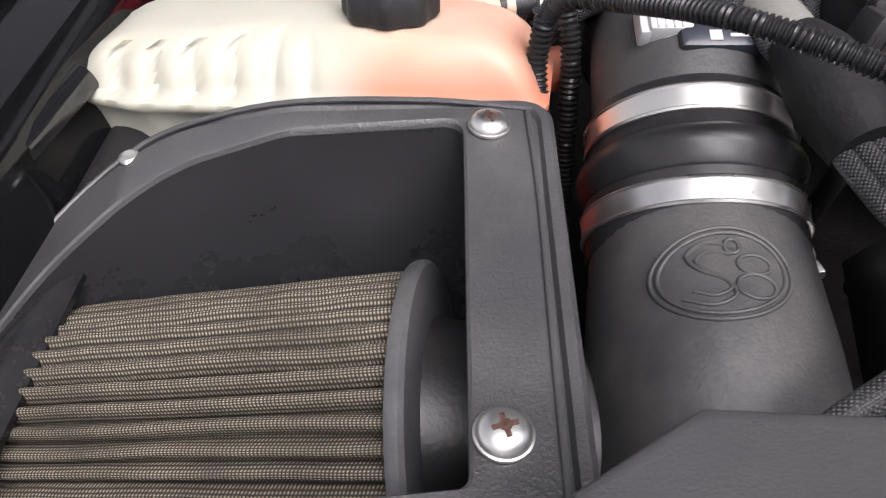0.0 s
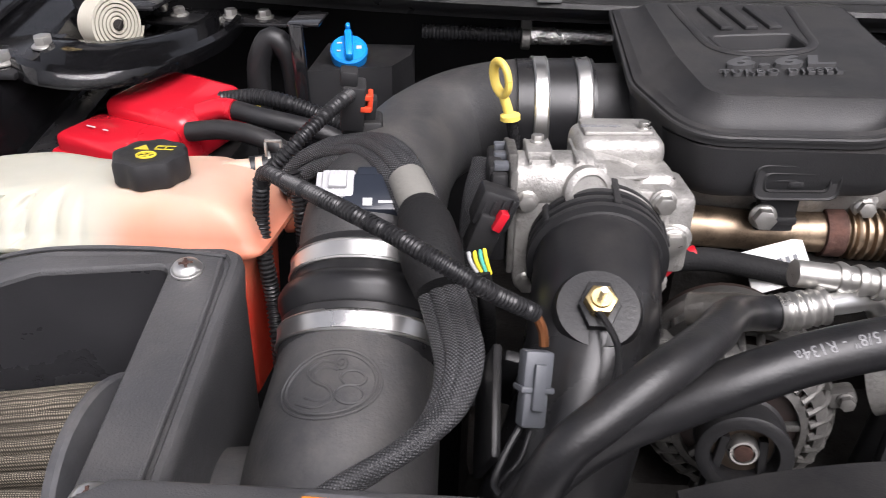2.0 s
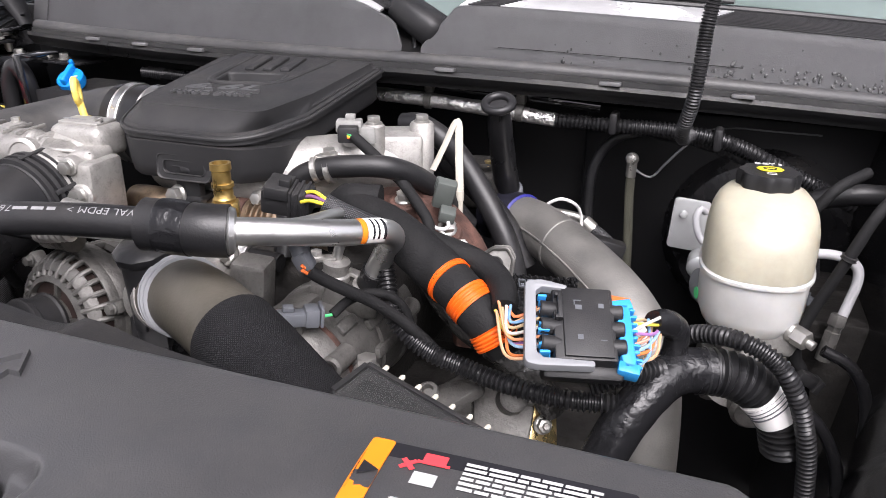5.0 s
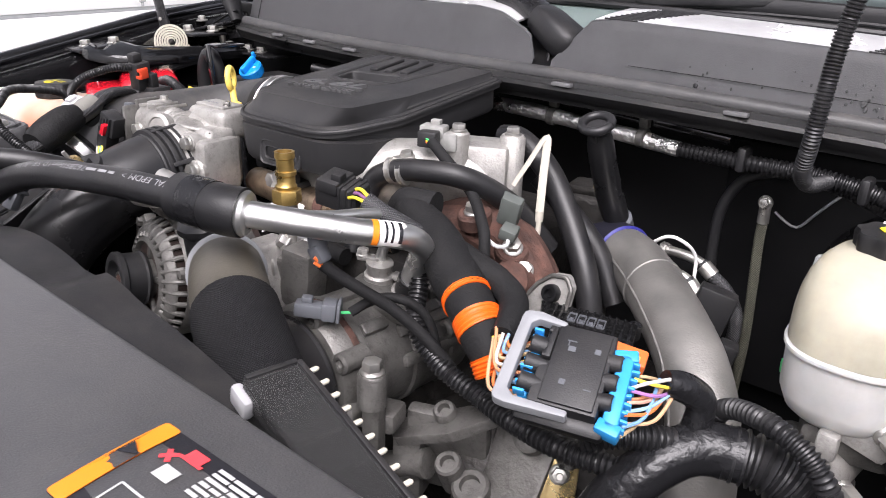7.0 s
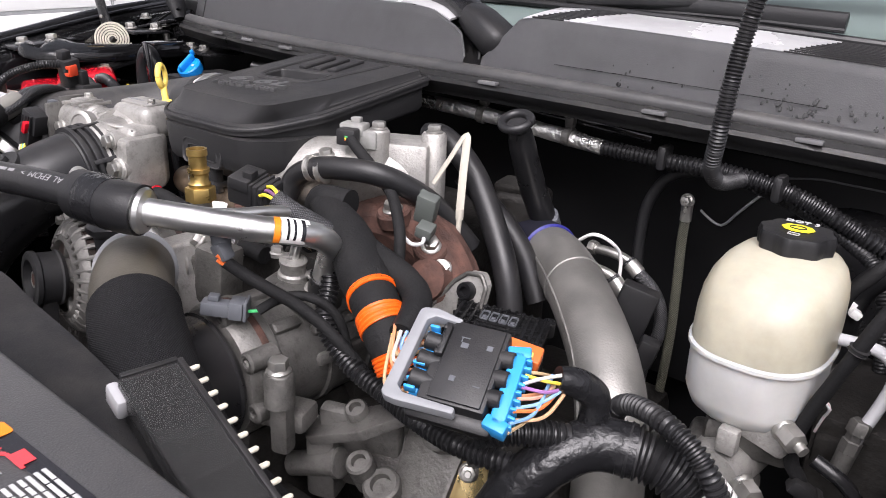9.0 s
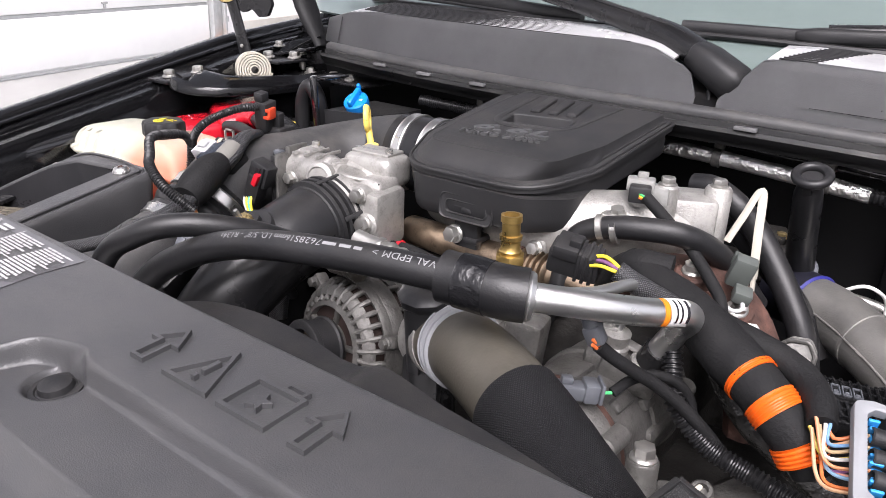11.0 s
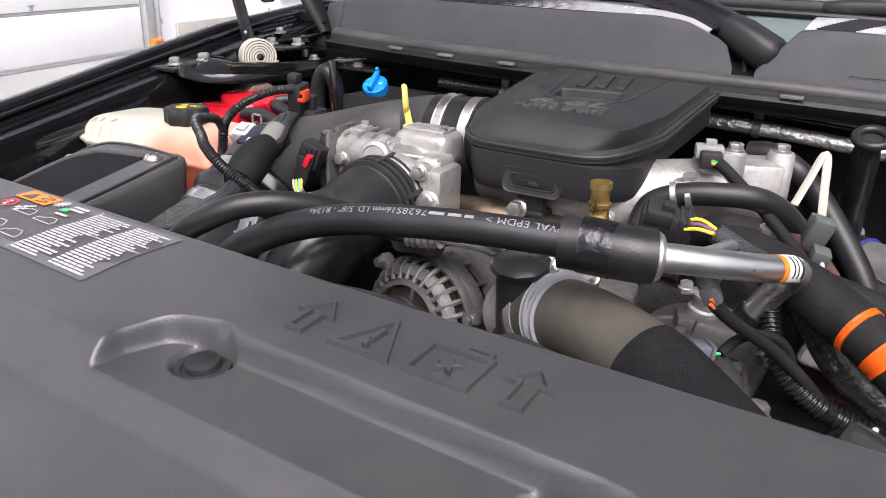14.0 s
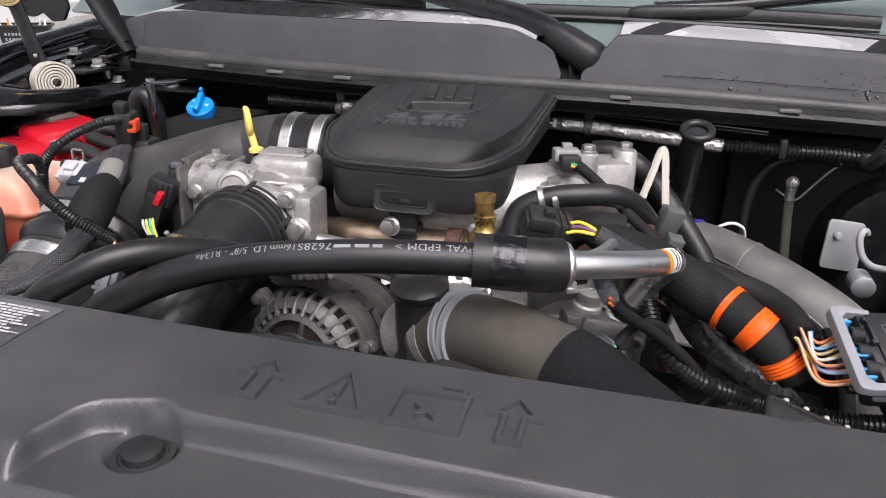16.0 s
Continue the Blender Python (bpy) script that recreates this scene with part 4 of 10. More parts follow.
def shrunk(poly, d, c=(0.488, 0.58)):
    c = V(c)
    out = []
    for p in poly:
        v = p - c
        out.append(c + v * (1 - d / max(v.length, 1e-6)))
    return out


def at_rim(poly, dz):
    return [V((p.x, p.y, rim_z(p.y) + dz)) for p in poly]


def between(f, dz=0.0):
    """The outline part of the way from the rim to the plateau."""
    out = []
    for p, q in zip(EC_IN, PLATEAU):
        m = p.lerp(q, f)
        out.append(V((m.x, m.y, (rim_z(p.y) + 0.004) * (1 - f) + top_z(q.y) * f + dz)))
    return out


EC_IN = shrunk(EC, 0.009)
lid_rows = [at_rim(shrunk(EC, 0.010), -0.007), at_rim(shrunk(EC, 0.002), -0.006), at_rim(shrunk(EC, 0.002), -0.0015), at_rim(EC, -0.0010), at_rim(EC, 0.0010), at_rim(shrunk(EC, 0.0008), 0.0022), at_rim(shrunk(EC, 0.0026), 0.0022), at_rim(shrunk(EC, 0.0032), 0.0006), at_rim(shrunk(EC, 0.0044), 0.0006), at_rim(shrunk(EC, 0.0050), 0.0028), at_rim(shrunk(EC, 0.0072), 0.0034), between(0.0), between(0.10, 0.0008), between(0.35, -0.0012), between(0.65, -0.0020), between(0.90, -0.0006), between(0.975, 0.0006), between(1.0, 0.0), [V((p.x, p.y, top_z(p.y))) for p in shrunk(PLATEAU, 0.006, (0.490, 0.58))], [V((p.x, p.y, top_z(p.y) + 0.0004)) for p in shrunk(PLATEAU, 0.03, (0.490, 0.58))]]
part("lid", loft(lid_rows[:-1], caps=False), ENGINE_PLASTIC, ec, angle=24)


def grip_ring(outline, a, b, dz, c=(0.4867, 0.597), turn=radians(9)):
    """A rounded oblong seen from its middle along the same rays as an outline."""
    ring = []
    for p in outline:
        t = math.atan2(p.y - c[1], p.x - c[0]) - turn
        r = 1 / (abs(math.cos(t) / a) ** 9 + abs(math.sin(t) / b) ** 9) ** (1 / 9)
        q = V((c[0] + r * math.cos(t + turn), c[1] + r * math.sin(t + turn)))
        ring.append(V((q.x, q.y, top_z(q.y) + dz)))
    return ring


edge, dense = [V((p.x, p.y)) for p in shrunk(PLATEAU, 0.006, (0.490, 0.58))], []
for p, q in zip(edge, edge[1:] + edge[:1]):
    m = max(1, int((q - p).length / 0.004))
    dense += [p.lerp(q, k / m) for k in range(m)]
part("top_panel", loft([[V((p.x, p.y, top_z(p.y))) for p in dense], grip_ring(dense, 0.039, 0.0205, 0), grip_ring(dense, 0.0385, 0.0200, 0.0006), grip_ring(dense, 0.0360, 0.0175, 0.0006), grip_ring(dense, 0.0350, 0.0165, -0.0006), grip_ring(dense, 0.0330, 0.0140, -0.016)], caps=False), ENGINE_PLASTIC, ec, angle=24)
part("grip_floor", prism([V((p.x, p.y)) for p in grip_ring(dense, 0.0345, 0.016, 0)], top_z(0.597) - 0.020, top_z(0.597) - 0.013), BLACK_PLASTIC, ec, "dark floor of the grip hollow")
for k in (-1, 0, 1):
    part("grip_ridge", rbox((0.012, 0.058, 0.005), (0.4835 + 0.0215 * k, 0.6545 + 0.003 * k, top_z(0.6545) + 0.0012), 0.002, (5.7, 0, 9)), ENGINE_PLASTIC, ec, "moulded ridge behind the grip")
part("grip_edge", sweep([(0.431, 0.690, top_z(0.690)), (0.438, 0.620, top_z(0.620)), (0.445, 0.580, top_z(0.580)), (0.462, 0.5675, top_z(0.5675)), (0.512, 0.575, top_z(0.575)), (0.529, 0.592, top_z(0.592)), (0.534, 0.630, top_z(0.630)), (0.540, 0.692, top_z(0.692))], 0.0042, 10, 0.004, flat=0.45), ENGINE_PLASTIC, ec, "raised edge round the grip")
SKIRT = shrunk(EC, 0.009)
part("skirt", loft([at_rim(shrunk(SKIRT, 0.004), -0.034), at_rim(SKIRT, -0.030), at_rim(SKIRT, -0.004)]), ENGINE_PLASTIC, ec)
EB = rounded([(0.398, 0.50), (0.422, 0.4640), (0.555, 0.4660), (0.588, 0.50), (0.584, 0.56), (0.395, 0.56)], 0.030, 6)
part("body", loft([[V((p.x, p.y, z - 0.004 + (0.030 * (p.x - 0.42) if z < 1.25 else 0.004))) for p in shrunk(EB, d)] for d, z in ((0.014, 1.219), (0.006, 1.2202), (0.002, 1.225), (0.0, 1.235), (-0.002, 1.256))]), ENGINE_PLASTIC, ec)

# ---- charge pipe ----
chp = thing("charge_pipe", (0, 0, 0), "wide dull aluminium charge pipe with a blue silicone coupler", "charge pipe")
CPP = [(0.772, 0.704, 1.136), (0.800, 0.686, 1.136), (0.838, 0.652, 1.132), (0.889, 0.601, 1.121), (0.922, 0.566, 1.108), (0.946, 0.538, 1.085), (0.957, 0.524, 1.045), (0.962, 0.518, 0.98), (0.964, 0.515, 0.85)]
part("pipe", sweep(CPP, 0.0305, 36, 0.006), CHARGE_PIPE, chp)

# weld seam along the charge pipe and round its mitre
SEAM = [V(q) for q in CPP[1:7]]
bead = []
for k, q in enumerate(SEAM):
    t = (SEAM[min(k + 1, 5)] - SEAM[max(k - 1, 0)]).normalized()
    d = V((-0.72, -0.66, 0.30))
    bead.append(q + (d - t * d.dot(t)).normalized() * 0.0305)
part("weld_seam", sweep(bead, 0.0013, 8, 0.0025, wobble=0.3), CHARGE_PIPE, chp, "raised weld seam")
part("weld_seam", lathe([(0.0295, -0.003), (0.0317, -0.0015), (0.0317, 0.0015), (0.0295, 0.003)], CPP[2], (0.78, -0.62, -0.10), 40, ring=True), CHARGE_PIPE, chp, "raised weld seam")

# ---- brake reservoir ----
br = thing("brake_reservoir", (0, 0, 0), "milky yellowed brake fluid reservoir on the master cylinder", "brake reservoir")


def oval(cx, cy, rx, ry, z, turn=0, n=36, tilt=(0, 0)):
    out = []
    for k in range(n):
        a = 2 * math.pi * k / n
        e = 2.6
        x = rx * math.copysign(abs(math.cos(a)) ** (2 / e), math.cos(a))
        y = ry * math.copysign(abs(math.sin(a)) ** (2 / e), math.sin(a))
        q = Matrix.Rotation(radians(turn), 2) @ V((x, y))
        out.append(V((cx + q.x, cy + q.y, z + q.x * tilt[0] + q.y * tilt[1])))
    return out


RX, RY = 1.036, 0.606
RCAP = (1.036, 0.638, 1.237)
part("upper_shell", loft([oval(RX, RY, 0.0505, 0.066, 1.1650), oval(RX, RY + 0.001, 0.0505, 0.0655, 1.1880), oval(RX, RY + 0.004, 0.0497, 0.0630, 1.2020), oval(RX, RY + 0.008, 0.0475, 0.0580, 1.2130), oval(RX, RY + 0.014, 0.0435, 0.0505, 1.2210), oval(RX, RY + 0.022, 0.0365, 0.0400, 1.2270), oval(RX, RY + 0.030, 0.0280, 0.0280, 1.2300)]), CREAM_TANK, br, "yellowed milky upper shell", angle=70)
for dx, dy, w in ((-0.020, -0.020, 0.016), (0.014, -0.022, 0.014), (-0.003, -0.034, 0.024)):
    part("moulded_ridge", sweep([(RX + dx - w / 2, RY + dy, 1.2125), (RX + dx, RY + dy + 0.002, 1.2155 + (0.034 + dy) * 0.15), (RX + dx + w / 2, RY + dy, 1.2125)], 0.0042, 10, 0.003), CREAM_TANK, br)
part("neck", lathe([(0.027, 0), (0.0225, 0.005), (0.0215, 0.012)], (RCAP[0], RCAP[1], 1.2215), (0, 0, 1), 32), CREAM_TANK, br)
part("seam", loft([oval(RX, RY, 0.0500, 0.065, 1.1600), oval(RX, RY, 0.0525, 0.068, 1.1610), oval(RX, RY, 0.0525, 0.068, 1.1640), oval(RX, RY, 0.0500, 0.065, 1.1660)]), FROST, br)
part("lower_shell", loft([oval(RX, RY, 0.036, 0.050, 1.1030), oval(RX, RY, 0.044, 0.058, 1.1100), oval(RX, RY, 0.049, 0.064, 1.1230), oval(RX, RY, 0.0500, 0.0650, 1.1610)]), FROST, br, "frosted lower shell")
part("cap", lathe([(0.02, -0.011), (0.0275, -0.010), (0.0285, 0.003), (0.0270, 0.0075), (0, 0.0085)], RCAP, (0, 0, 1), 96, flute=0.05, flutes=8), BLACK_PLASTIC, br, "black screw cap with a yellow mark")
part("master_cylinder", join(sweep([(1.030, 0.545, 1.058), (1.035, 0.60, 1.06), (1.05, 0.72, 1.065), (1.06, 0.86, 1.07)], 0.026, 24), rbox((0.040, 0.030, 0.030), (1.062, 0.570, 1.108), 0.006, (0, 20, 10)), rbox((0.016, 0.012, 0.022), (1.040, 0.545, 1.098), 0.003)), CAST, br)

# ---- suction hose and pipe ----
sp = thing("suction_hose", (0, 0, 0), "thick black rubber air-conditioning hose crimped to a bright aluminium pipe", "hose")
H1 = [(0.262, 0.205, 1.10), (0.290, 0.222, 1.160), (0.321, 0.230, 1.192), (0.354, 0.233, 1.212), (0.383, 0.236, 1.226), (0.417, 0.243, 1.237), (0.452, 0.249, 1.244), (0.500, 0.258, 1.249), (0.55, 0.268, 1.2515), (0.60, 0.280, 1.251), (0.668, 0.294, 1.2485)]
part("hose", sweep(H1, 0.0125, 24, 0.005), RUBBER, sp)
part("collar", sweep([(0.602, 0.2805, 1.251), (0.625, 0.285, 1.2505), (0.648, 0.2895, 1.2497), (0.6625, 0.2965, 1.2487)], 0.0195, 28, 0.003, wobble=0.03), RUBBER, sp, "lumpy black foam collar")
part("pipe", sweep([(0.655, 0.2915, 1.2495), (0.69, 0.316, 1.2450), (0.725, 0.354, 1.2360), (0.738, 0.377, 1.231), (0.743, 0.398, 1.223), (0.739, 0.414, 1.210), (0.729, 0.422, 1.195), (0.716, 0.428, 1.172), (0.706, 0.432, 1.152)], 0.0105, 24, 0.004), PIPE_ALU, sp, "bright drawn aluminium pipe")

# ---- second hose ----
rt2 = thing("return_hose", (0, 0, 0), "slimmer black rubber hose with a crimped silver end", "hose")
part("hose", sweep([(0.272, 0.175, 1.14), (0.299, 0.196, 1.213), (0.319, 0.206, 1.228), (0.34, 0.219, 1.239), (0.36, 0.237, 1.242), (0.378, 0.260, 1.238), (0.391, 0.284, 1.230), (0.406, 0.310, 1.217), (0.424, 0.327, 1.207), (0.440, 0.332, 1.205)], 0.0105, 22, 0.004), RUBBER, rt2)
part("crimp", sweep([(0.436, 0.331, 1.205), (0.447, 0.333, 1.2055), (0.466, 0.336, 1.2085)], 0.0112, 20, ribs=0.0012, pitch=0.006), STEEL, rt2, "crimped silver ferrule")
part("pipe_end", sweep([(0.464, 0.336, 1.208), (0.485, 0.345, 1.206), (0.51, 0.365, 1.195), (0.53, 0.38, 1.17)], 0.0070, 16, 0.004), PIPE_ALU, rt2)

# ---- radiator hose ----
rh = thing("radiator_hose", (0, 0, 0), "fat olive-black radiator hose in a knitted black sleeve", "radiator hose")
RHP = [(0.555, 0.345, 1.155), (0.59, 0.325, 1.170), (0.64, 0.294, 1.178), (0.69, 0.268, 1.171), (0.735, 0.252, 1.150), (0.79, 0.245, 1.113), (0.86, 0.245, 1.085), (0.95, 0.24, 1.06)]
part("hose", sweep(RHP[:5], 0.0318, 32, 0.006), RAD_RUBBER, rh)
part("sleeve", sweep([(0.672, 0.277, 1.1745), (0.69, 0.268, 1.171), (0.735, 0.252, 1.150), (0.79, 0.245, 1.113), (0.86, 0.245, 1.085), (0.95, 0.24, 1.06)], 0.0340, 32, 0.006, wobble=0.012), FOAM, rh, "knitted black protective sleeve")

# ---- cable loom wrapped in tape ----
wl = thing("wrapped_loom", (0, 0, 0), "thick black taped wiring loom with orange tape bands", "wiring loom")
part("loom", sweep([(0.660, 0.475, 1.222, 0.012), (0.69, 0.462, 1.214, 0.017), (0.732, 0.444, 1.203, 0.0205), (0.765, 0.425, 1.193, 0.0212), (0.791, 0.410, 1.184, 0.0200), (0.811, 0.399, 1.175, 0.0188), (0.829, 0.392, 1.162, 0.0180), (0.842, 0.389, 1.150, 0.0165), (0.850, 0.386, 1.138, 0.013)], 0.022, 26, 0.003, wobble=0.06), TAPE, wl)

# ---- connector block ----
cb = thing("connector_block", (0, 0, 0), "black connector block with grey frame and bright blue locks", "connector block")


# ---- left side of the bay ----
from mathutils.bvhtree import BVHTree


def bvh_of(*objects):
    """A tree of the faces of objects, to lay print and emblems on them."""
    verts, faces = [], []
    for o in objects:
        k = len(verts)
        verts += [o.matrix_world @ v.co for v in o.data.vertices]
        faces += [[k + i for i in p.vertices] for p in o.data.polygons]
    return BVHTree.FromPolygons(verts, faces)


def drape(points, at, xdir, normal, tree, lift=0.0003):
    """Flat points laid on a surface along a normal."""
    n = V(normal).normalized()
    x = (V(xdir) - n * V(xdir).dot(n)).normalized()
    y = n.cross(x)
    out = []
    for p in points:
        o = V(at) + x * p[0] + y * p[1]
        hit, nor, _, _ = tree.ray_cast(o + n * 0.06, -n, 0.14)
        q = hit if hit is not None else o
        out.append(q + n * (lift + (p[2] if len(p) > 2 else 0)))
    return out


def drape_mesh(bm, at, xdir, normal, tree, lift=0.0004):
    pts = drape([v.co for v in bm.verts], at, xdir, normal, tree, lift)
    for v, q in zip(bm.verts, pts):
        v.co = q
    return bm


def ring2d(rx, ry, n=40, turn=0):
    c, s = math.cos(radians(turn)), math.sin(radians(turn))
    out = []
    for k in range(n + 1):
        a = 2 * math.pi * k / n
        x, y = rx * math.cos(a), ry * math.sin(a)
        out.append((x * c - y * s, x * s + y * c))
    return out


def pan_screw(at, axis, r=0.0095):
    """A domed cross-head screw on a washer."""
    bm = lathe([(r * 1.06, 0), (r * 1.06, 0.0012), (r * 0.98, 0.0014), (r * 0.97, 0.002), (r * 0.86, 0.0042), (r * 0.6, 0.0056), (r * 0.36, 0.0062)], n=28)
    return moved(bm, placed(at, axis))


def cross_slot(at, axis, r, spin=20):
    """The dark cross in a screw's head."""
    bm = bmesh.new()
    for k in (0, 90):
        join(bm, rbox((r * 0.92, r * 0.20, 0.0016), (0, 0, 0.0057), 0.0003, (0, 0, k + spin)))
    return moved(join(bm, lathe([(r * 0.24, 0.005), (r * 0.24, 0.0066), (0, 0.0058)], n=12)), placed(at, axis))


top_n = V((0.05, -0.17, 1)).normalized()
for p, spin in (((0.078, 0.340, box_z(0.078, 0.340) + 0.0005), 0), ((0.086, 0.180, box_z(0.086, 0.18) + 0.0005), 0)):
    sc = part("screw", pan_screw(p, top_n), STAINLESS, ab, "domed stainless cross-head screw")
    part("cross_slot", cross_slot(p, top_n, 0.0095), RUST, sc, "dark rusty cross slot")
part("rivet", lathe([(0.0055, 0), (0.0055, 0.001), (0.0035, 0.0025), (0.001, 0.0022)], (-0.106, 0.352, box_z(-0.106, 0.352) - 0.0005), (0.1, -0.3, 1), 16), STEEL, ab)
part("bar_ridge", sweep([(0.096, 0.352, box_z(0.096, 0.352) + 0.0002), (0.1, 0.30, box_z(0.1, 0.30) + 0.0002), (0.104, 0.20, box_z(0.104, 0.2) + 0.0002), (0.107, 0.13, box_z(0.107, 0.13) + 0.0002)], 0.0016, 8, 0.01), BOX_PLASTIC, ab)
part("rim_ridge", sweep([(0.098, 0.3555, box_z(0.098, 0.3555)), (0.05, 0.360, box_z(0.05, 0.36)), (-0.02, 0.3600, box_z(-0.02, 0.36)), (-0.06, 0.3610, box_z(-0.06, 0.361)), (-0.10, 0.3600, box_z(-0.10, 0.36)), (-0.135, 0.335, box_z(-0.135, 0.335)), (-0.155, 0.30, box_z(-0.155, 0.30))], 0.0016, 8, 0.01), BOX_PLASTIC, ab)
part("filter_neck", sweep([(0.052, 0.2525, 1.103, 0.052), (0.068, 0.2525, 1.103, 0.050), (0.095, 0.255, 1.101, 0.050)], 0.058, 36, 0.006), RUBBER, af)
part("neck_band", clamp_band(V((0.0795, 0.2525, 1.1025)), (1, 0, 0), 0.0505, 0.005), STAINLESS, ab, "steel band round the filter neck")

# emblem moulded into the elbow: plain oval shapes
elbow = [o for o in it.children if o.name.startswith("elbow")][0]
tree = bvh_of(elbow)
en, ex = (0.0, -0.42, 0.9), (1, 0.02, 0)
emb = bmesh.new()
for rx, ry in ((0.0290, 0.0225), (0.0262, 0.0198)):
    sweep(drape(ring2d(rx, ry, 44, 12), (0.178, 0.2805, 1.172), ex, en, tree, 0.0), 0.0011, 8, 0.004, bm=emb)
wavy = [(0.006, 0.012), (-0.006, 0.015), (-0.014, 0.009), (-0.010, 0.002), (0.000, -0.004), (0.003, -0.011), (-0.006, -0.016), (-0.018, -0.012)]
sweep(drape(wavy, (0.178, 0.2805, 1.172), ex, en, tree, 0.0), 0.0011, 8, 0.003, bm=emb)
wavy = [(p[0] * 0.72 - 0.0005, p[1] * 0.72) for p in wavy]
sweep(drape(wavy, (0.178, 0.2805, 1.172), ex, en, tree, 0.0), 0.0010, 8, 0.003, bm=emb)
for cx, cy, rx, ry in ((0.013, 0.004, 0.007, 0.005), (0.012, -0.007, 0.008, 0.006), (0.005, 0.013, 0.003, 0.0035)):
    sweep(drape([(cx + a, cy + b) for a, b in ring2d(rx, ry, 24)], (0.178, 0.2805, 1.172), ex, en, tree, 0.0), 0.0010, 8, 0.003, bm=emb)
part("emblem", emb, TUBE_PLASTIC, it, "moulded oval emblem of plain curves")
part("band_screw", join(rbox((0.012, 0.018, 0.010), (0.238, 0.345, 1.148), 0.002, (20, 20, 10)), hexbolt((0.240, 0.333, 1.146), (0.3, -0.9, -0.2), 0.0042, 0.007, 1.0)), STAINLESS, it)
part("drain_boss", lathe([(0.013, -0.01), (0.013, 0.012), (0.011, 0.016), (0.0, 0.016)], (0.128, 0.215, 1.085), (0.1, -0.8, 0.5), 24), RUBBER, it)

# airflow sensor
ms = thing("airflow_sensor", (0, 0, 0), "dark airflow sensor with pale grey plug on the intake tube", "sensor")
MSM = Matrix.Translation((0.191, 0.396, 1.2415)) @ Euler((radians(30), 0, radians(4))).to_matrix().to_4x4()
SENSOR = material("sensor_housing", (0.020, 0.024, 0.033), 0.22, vary=0.1)
part("housing", moved(join(rbox((0.046, 0.030, 0.014), (0, 0, 0), 0.003), rbox((0.034, 0.012, 0.010), (0.002, 0.017, -0.001), 0.003)), MSM), SENSOR, ms)
part("flange", moved(prism(rounded([(-0.032, -0.012), (0.028, -0.016), (0.028, 0.02), (-0.032, 0.012)], 0.008), -0.014, -0.004, 0.001), MSM), BLACK_PLASTIC, ms)
part("screw", moved(pan_screw((-0.026, -0.002, -0.004), (0, 0, 1), 0.005), MSM), STEEL, ms)
part("plug", moved(join(rbox((0.022, 0.022, 0.015), (-0.026, 0.006, 0.000), 0.002), rbox((0.012, 0.010, 0.004), (-0.026, 0.006, 0.009), 0.001), rbox((0.006, 0.022, 0.011), (-0.038, 0.006, -0.001), 0.001)), MSM), PALE_GREY, ms, "pale grey plug")
for k in range(4):
    part("plug_rib", moved(rbox((0.0015, 0.020, 0.0162), (-0.033 + 0.004 * k, 0.006, 0.000), 0.0004), MSM), PALE_GREY, ms)
part("print", moved(join(rbox((0.006, 0.006, 0.0004), (-0.006, -0.009, 0.0073), 0), rbox((0.014, 0.002, 0.0004), (0.008, -0.009, 0.0073), 0)), MSM), WHITE_PRINT, ms)
part("seal_mark", moved(rbox((0.005, 0.0025, 0.0006), (0.008, 0.008, 0.0072), 0.0002), MSM), YELLOW_PRINT, ms)

# braided loom with tape joint
bl = thing("braided_loom", (0, 0, 0), "pair of braided black sleeves bound with cloth tape", "wiring loom")
BLP = [(0.112, 0.480, 1.224), (0.135, 0.481, 1.239), (0.158, 0.472, 1.248), (0.181, 0.448, 1.257), (0.200, 0.419, 1.2585), (0.212, 0.398, 1.251), (0.220, 0.379, 1.244), (0.228, 0.354, 1.238), (0.236, 0.325, 1.223), (0.246, 0.293, 1.214), (0.2515, 0.262, 1.211), (0.246, 0.236, 1.202), (0.226, 0.212, 1.195), (0.195, 0.193, 1.185), (0.165, 0.175, 1.165), (0.14, 0.16, 1.13)]
for off, lift in ((-1.45, -0.001), (-0.5, 0.0015), (0.5, 0.001), (1.4, -0.0015)):
    part("sleeve", sweep([(p[0] + 0.0056 * off, p[1] + 0.003 * off, p[2] + 0.0025 * off + lift) for p in BLP], 0.0052, 14, 0.004, wobble=0.04), BRAID, bl, "braided black sleeve")
for d in ((-0.002, 0.011, -0.006), (0.001, -0.008, -0.010), (-0.003, -0.017, -0.012)):
    part("thin_sleeve", sweep([(p[0] + d[0], p[1] + d[1] * (1 - 0.13 * k), p[2] + d[2] * (1 - 0.1 * k)) for k, p in enumerate(BLP[:6])], 0.0062, 16, 0.004, wobble=0.03), BRAID, bl)
part("grey_wrap", sweep([(0.2095, 0.402, 1.2525, 0.0125), (0.216, 0.388, 1.2475, 0.0130), (0.2215, 0.374, 1.2425, 0.0125)], 0.0135, 20, 0.004), GREY_CLOTH, bl, "grey cloth wrap")
part("tape_wrap", sweep([(0.2210, 0.375, 1.243, 0.0140), (0.226, 0.358, 1.239, 0.018), (0.232, 0.336, 1.229, 0.0190), (0.2385, 0.316, 1.220, 0.0155)], 0.018, 22, 0.003, wobble=0.05), TAPE, bl, "thick black cloth tape")

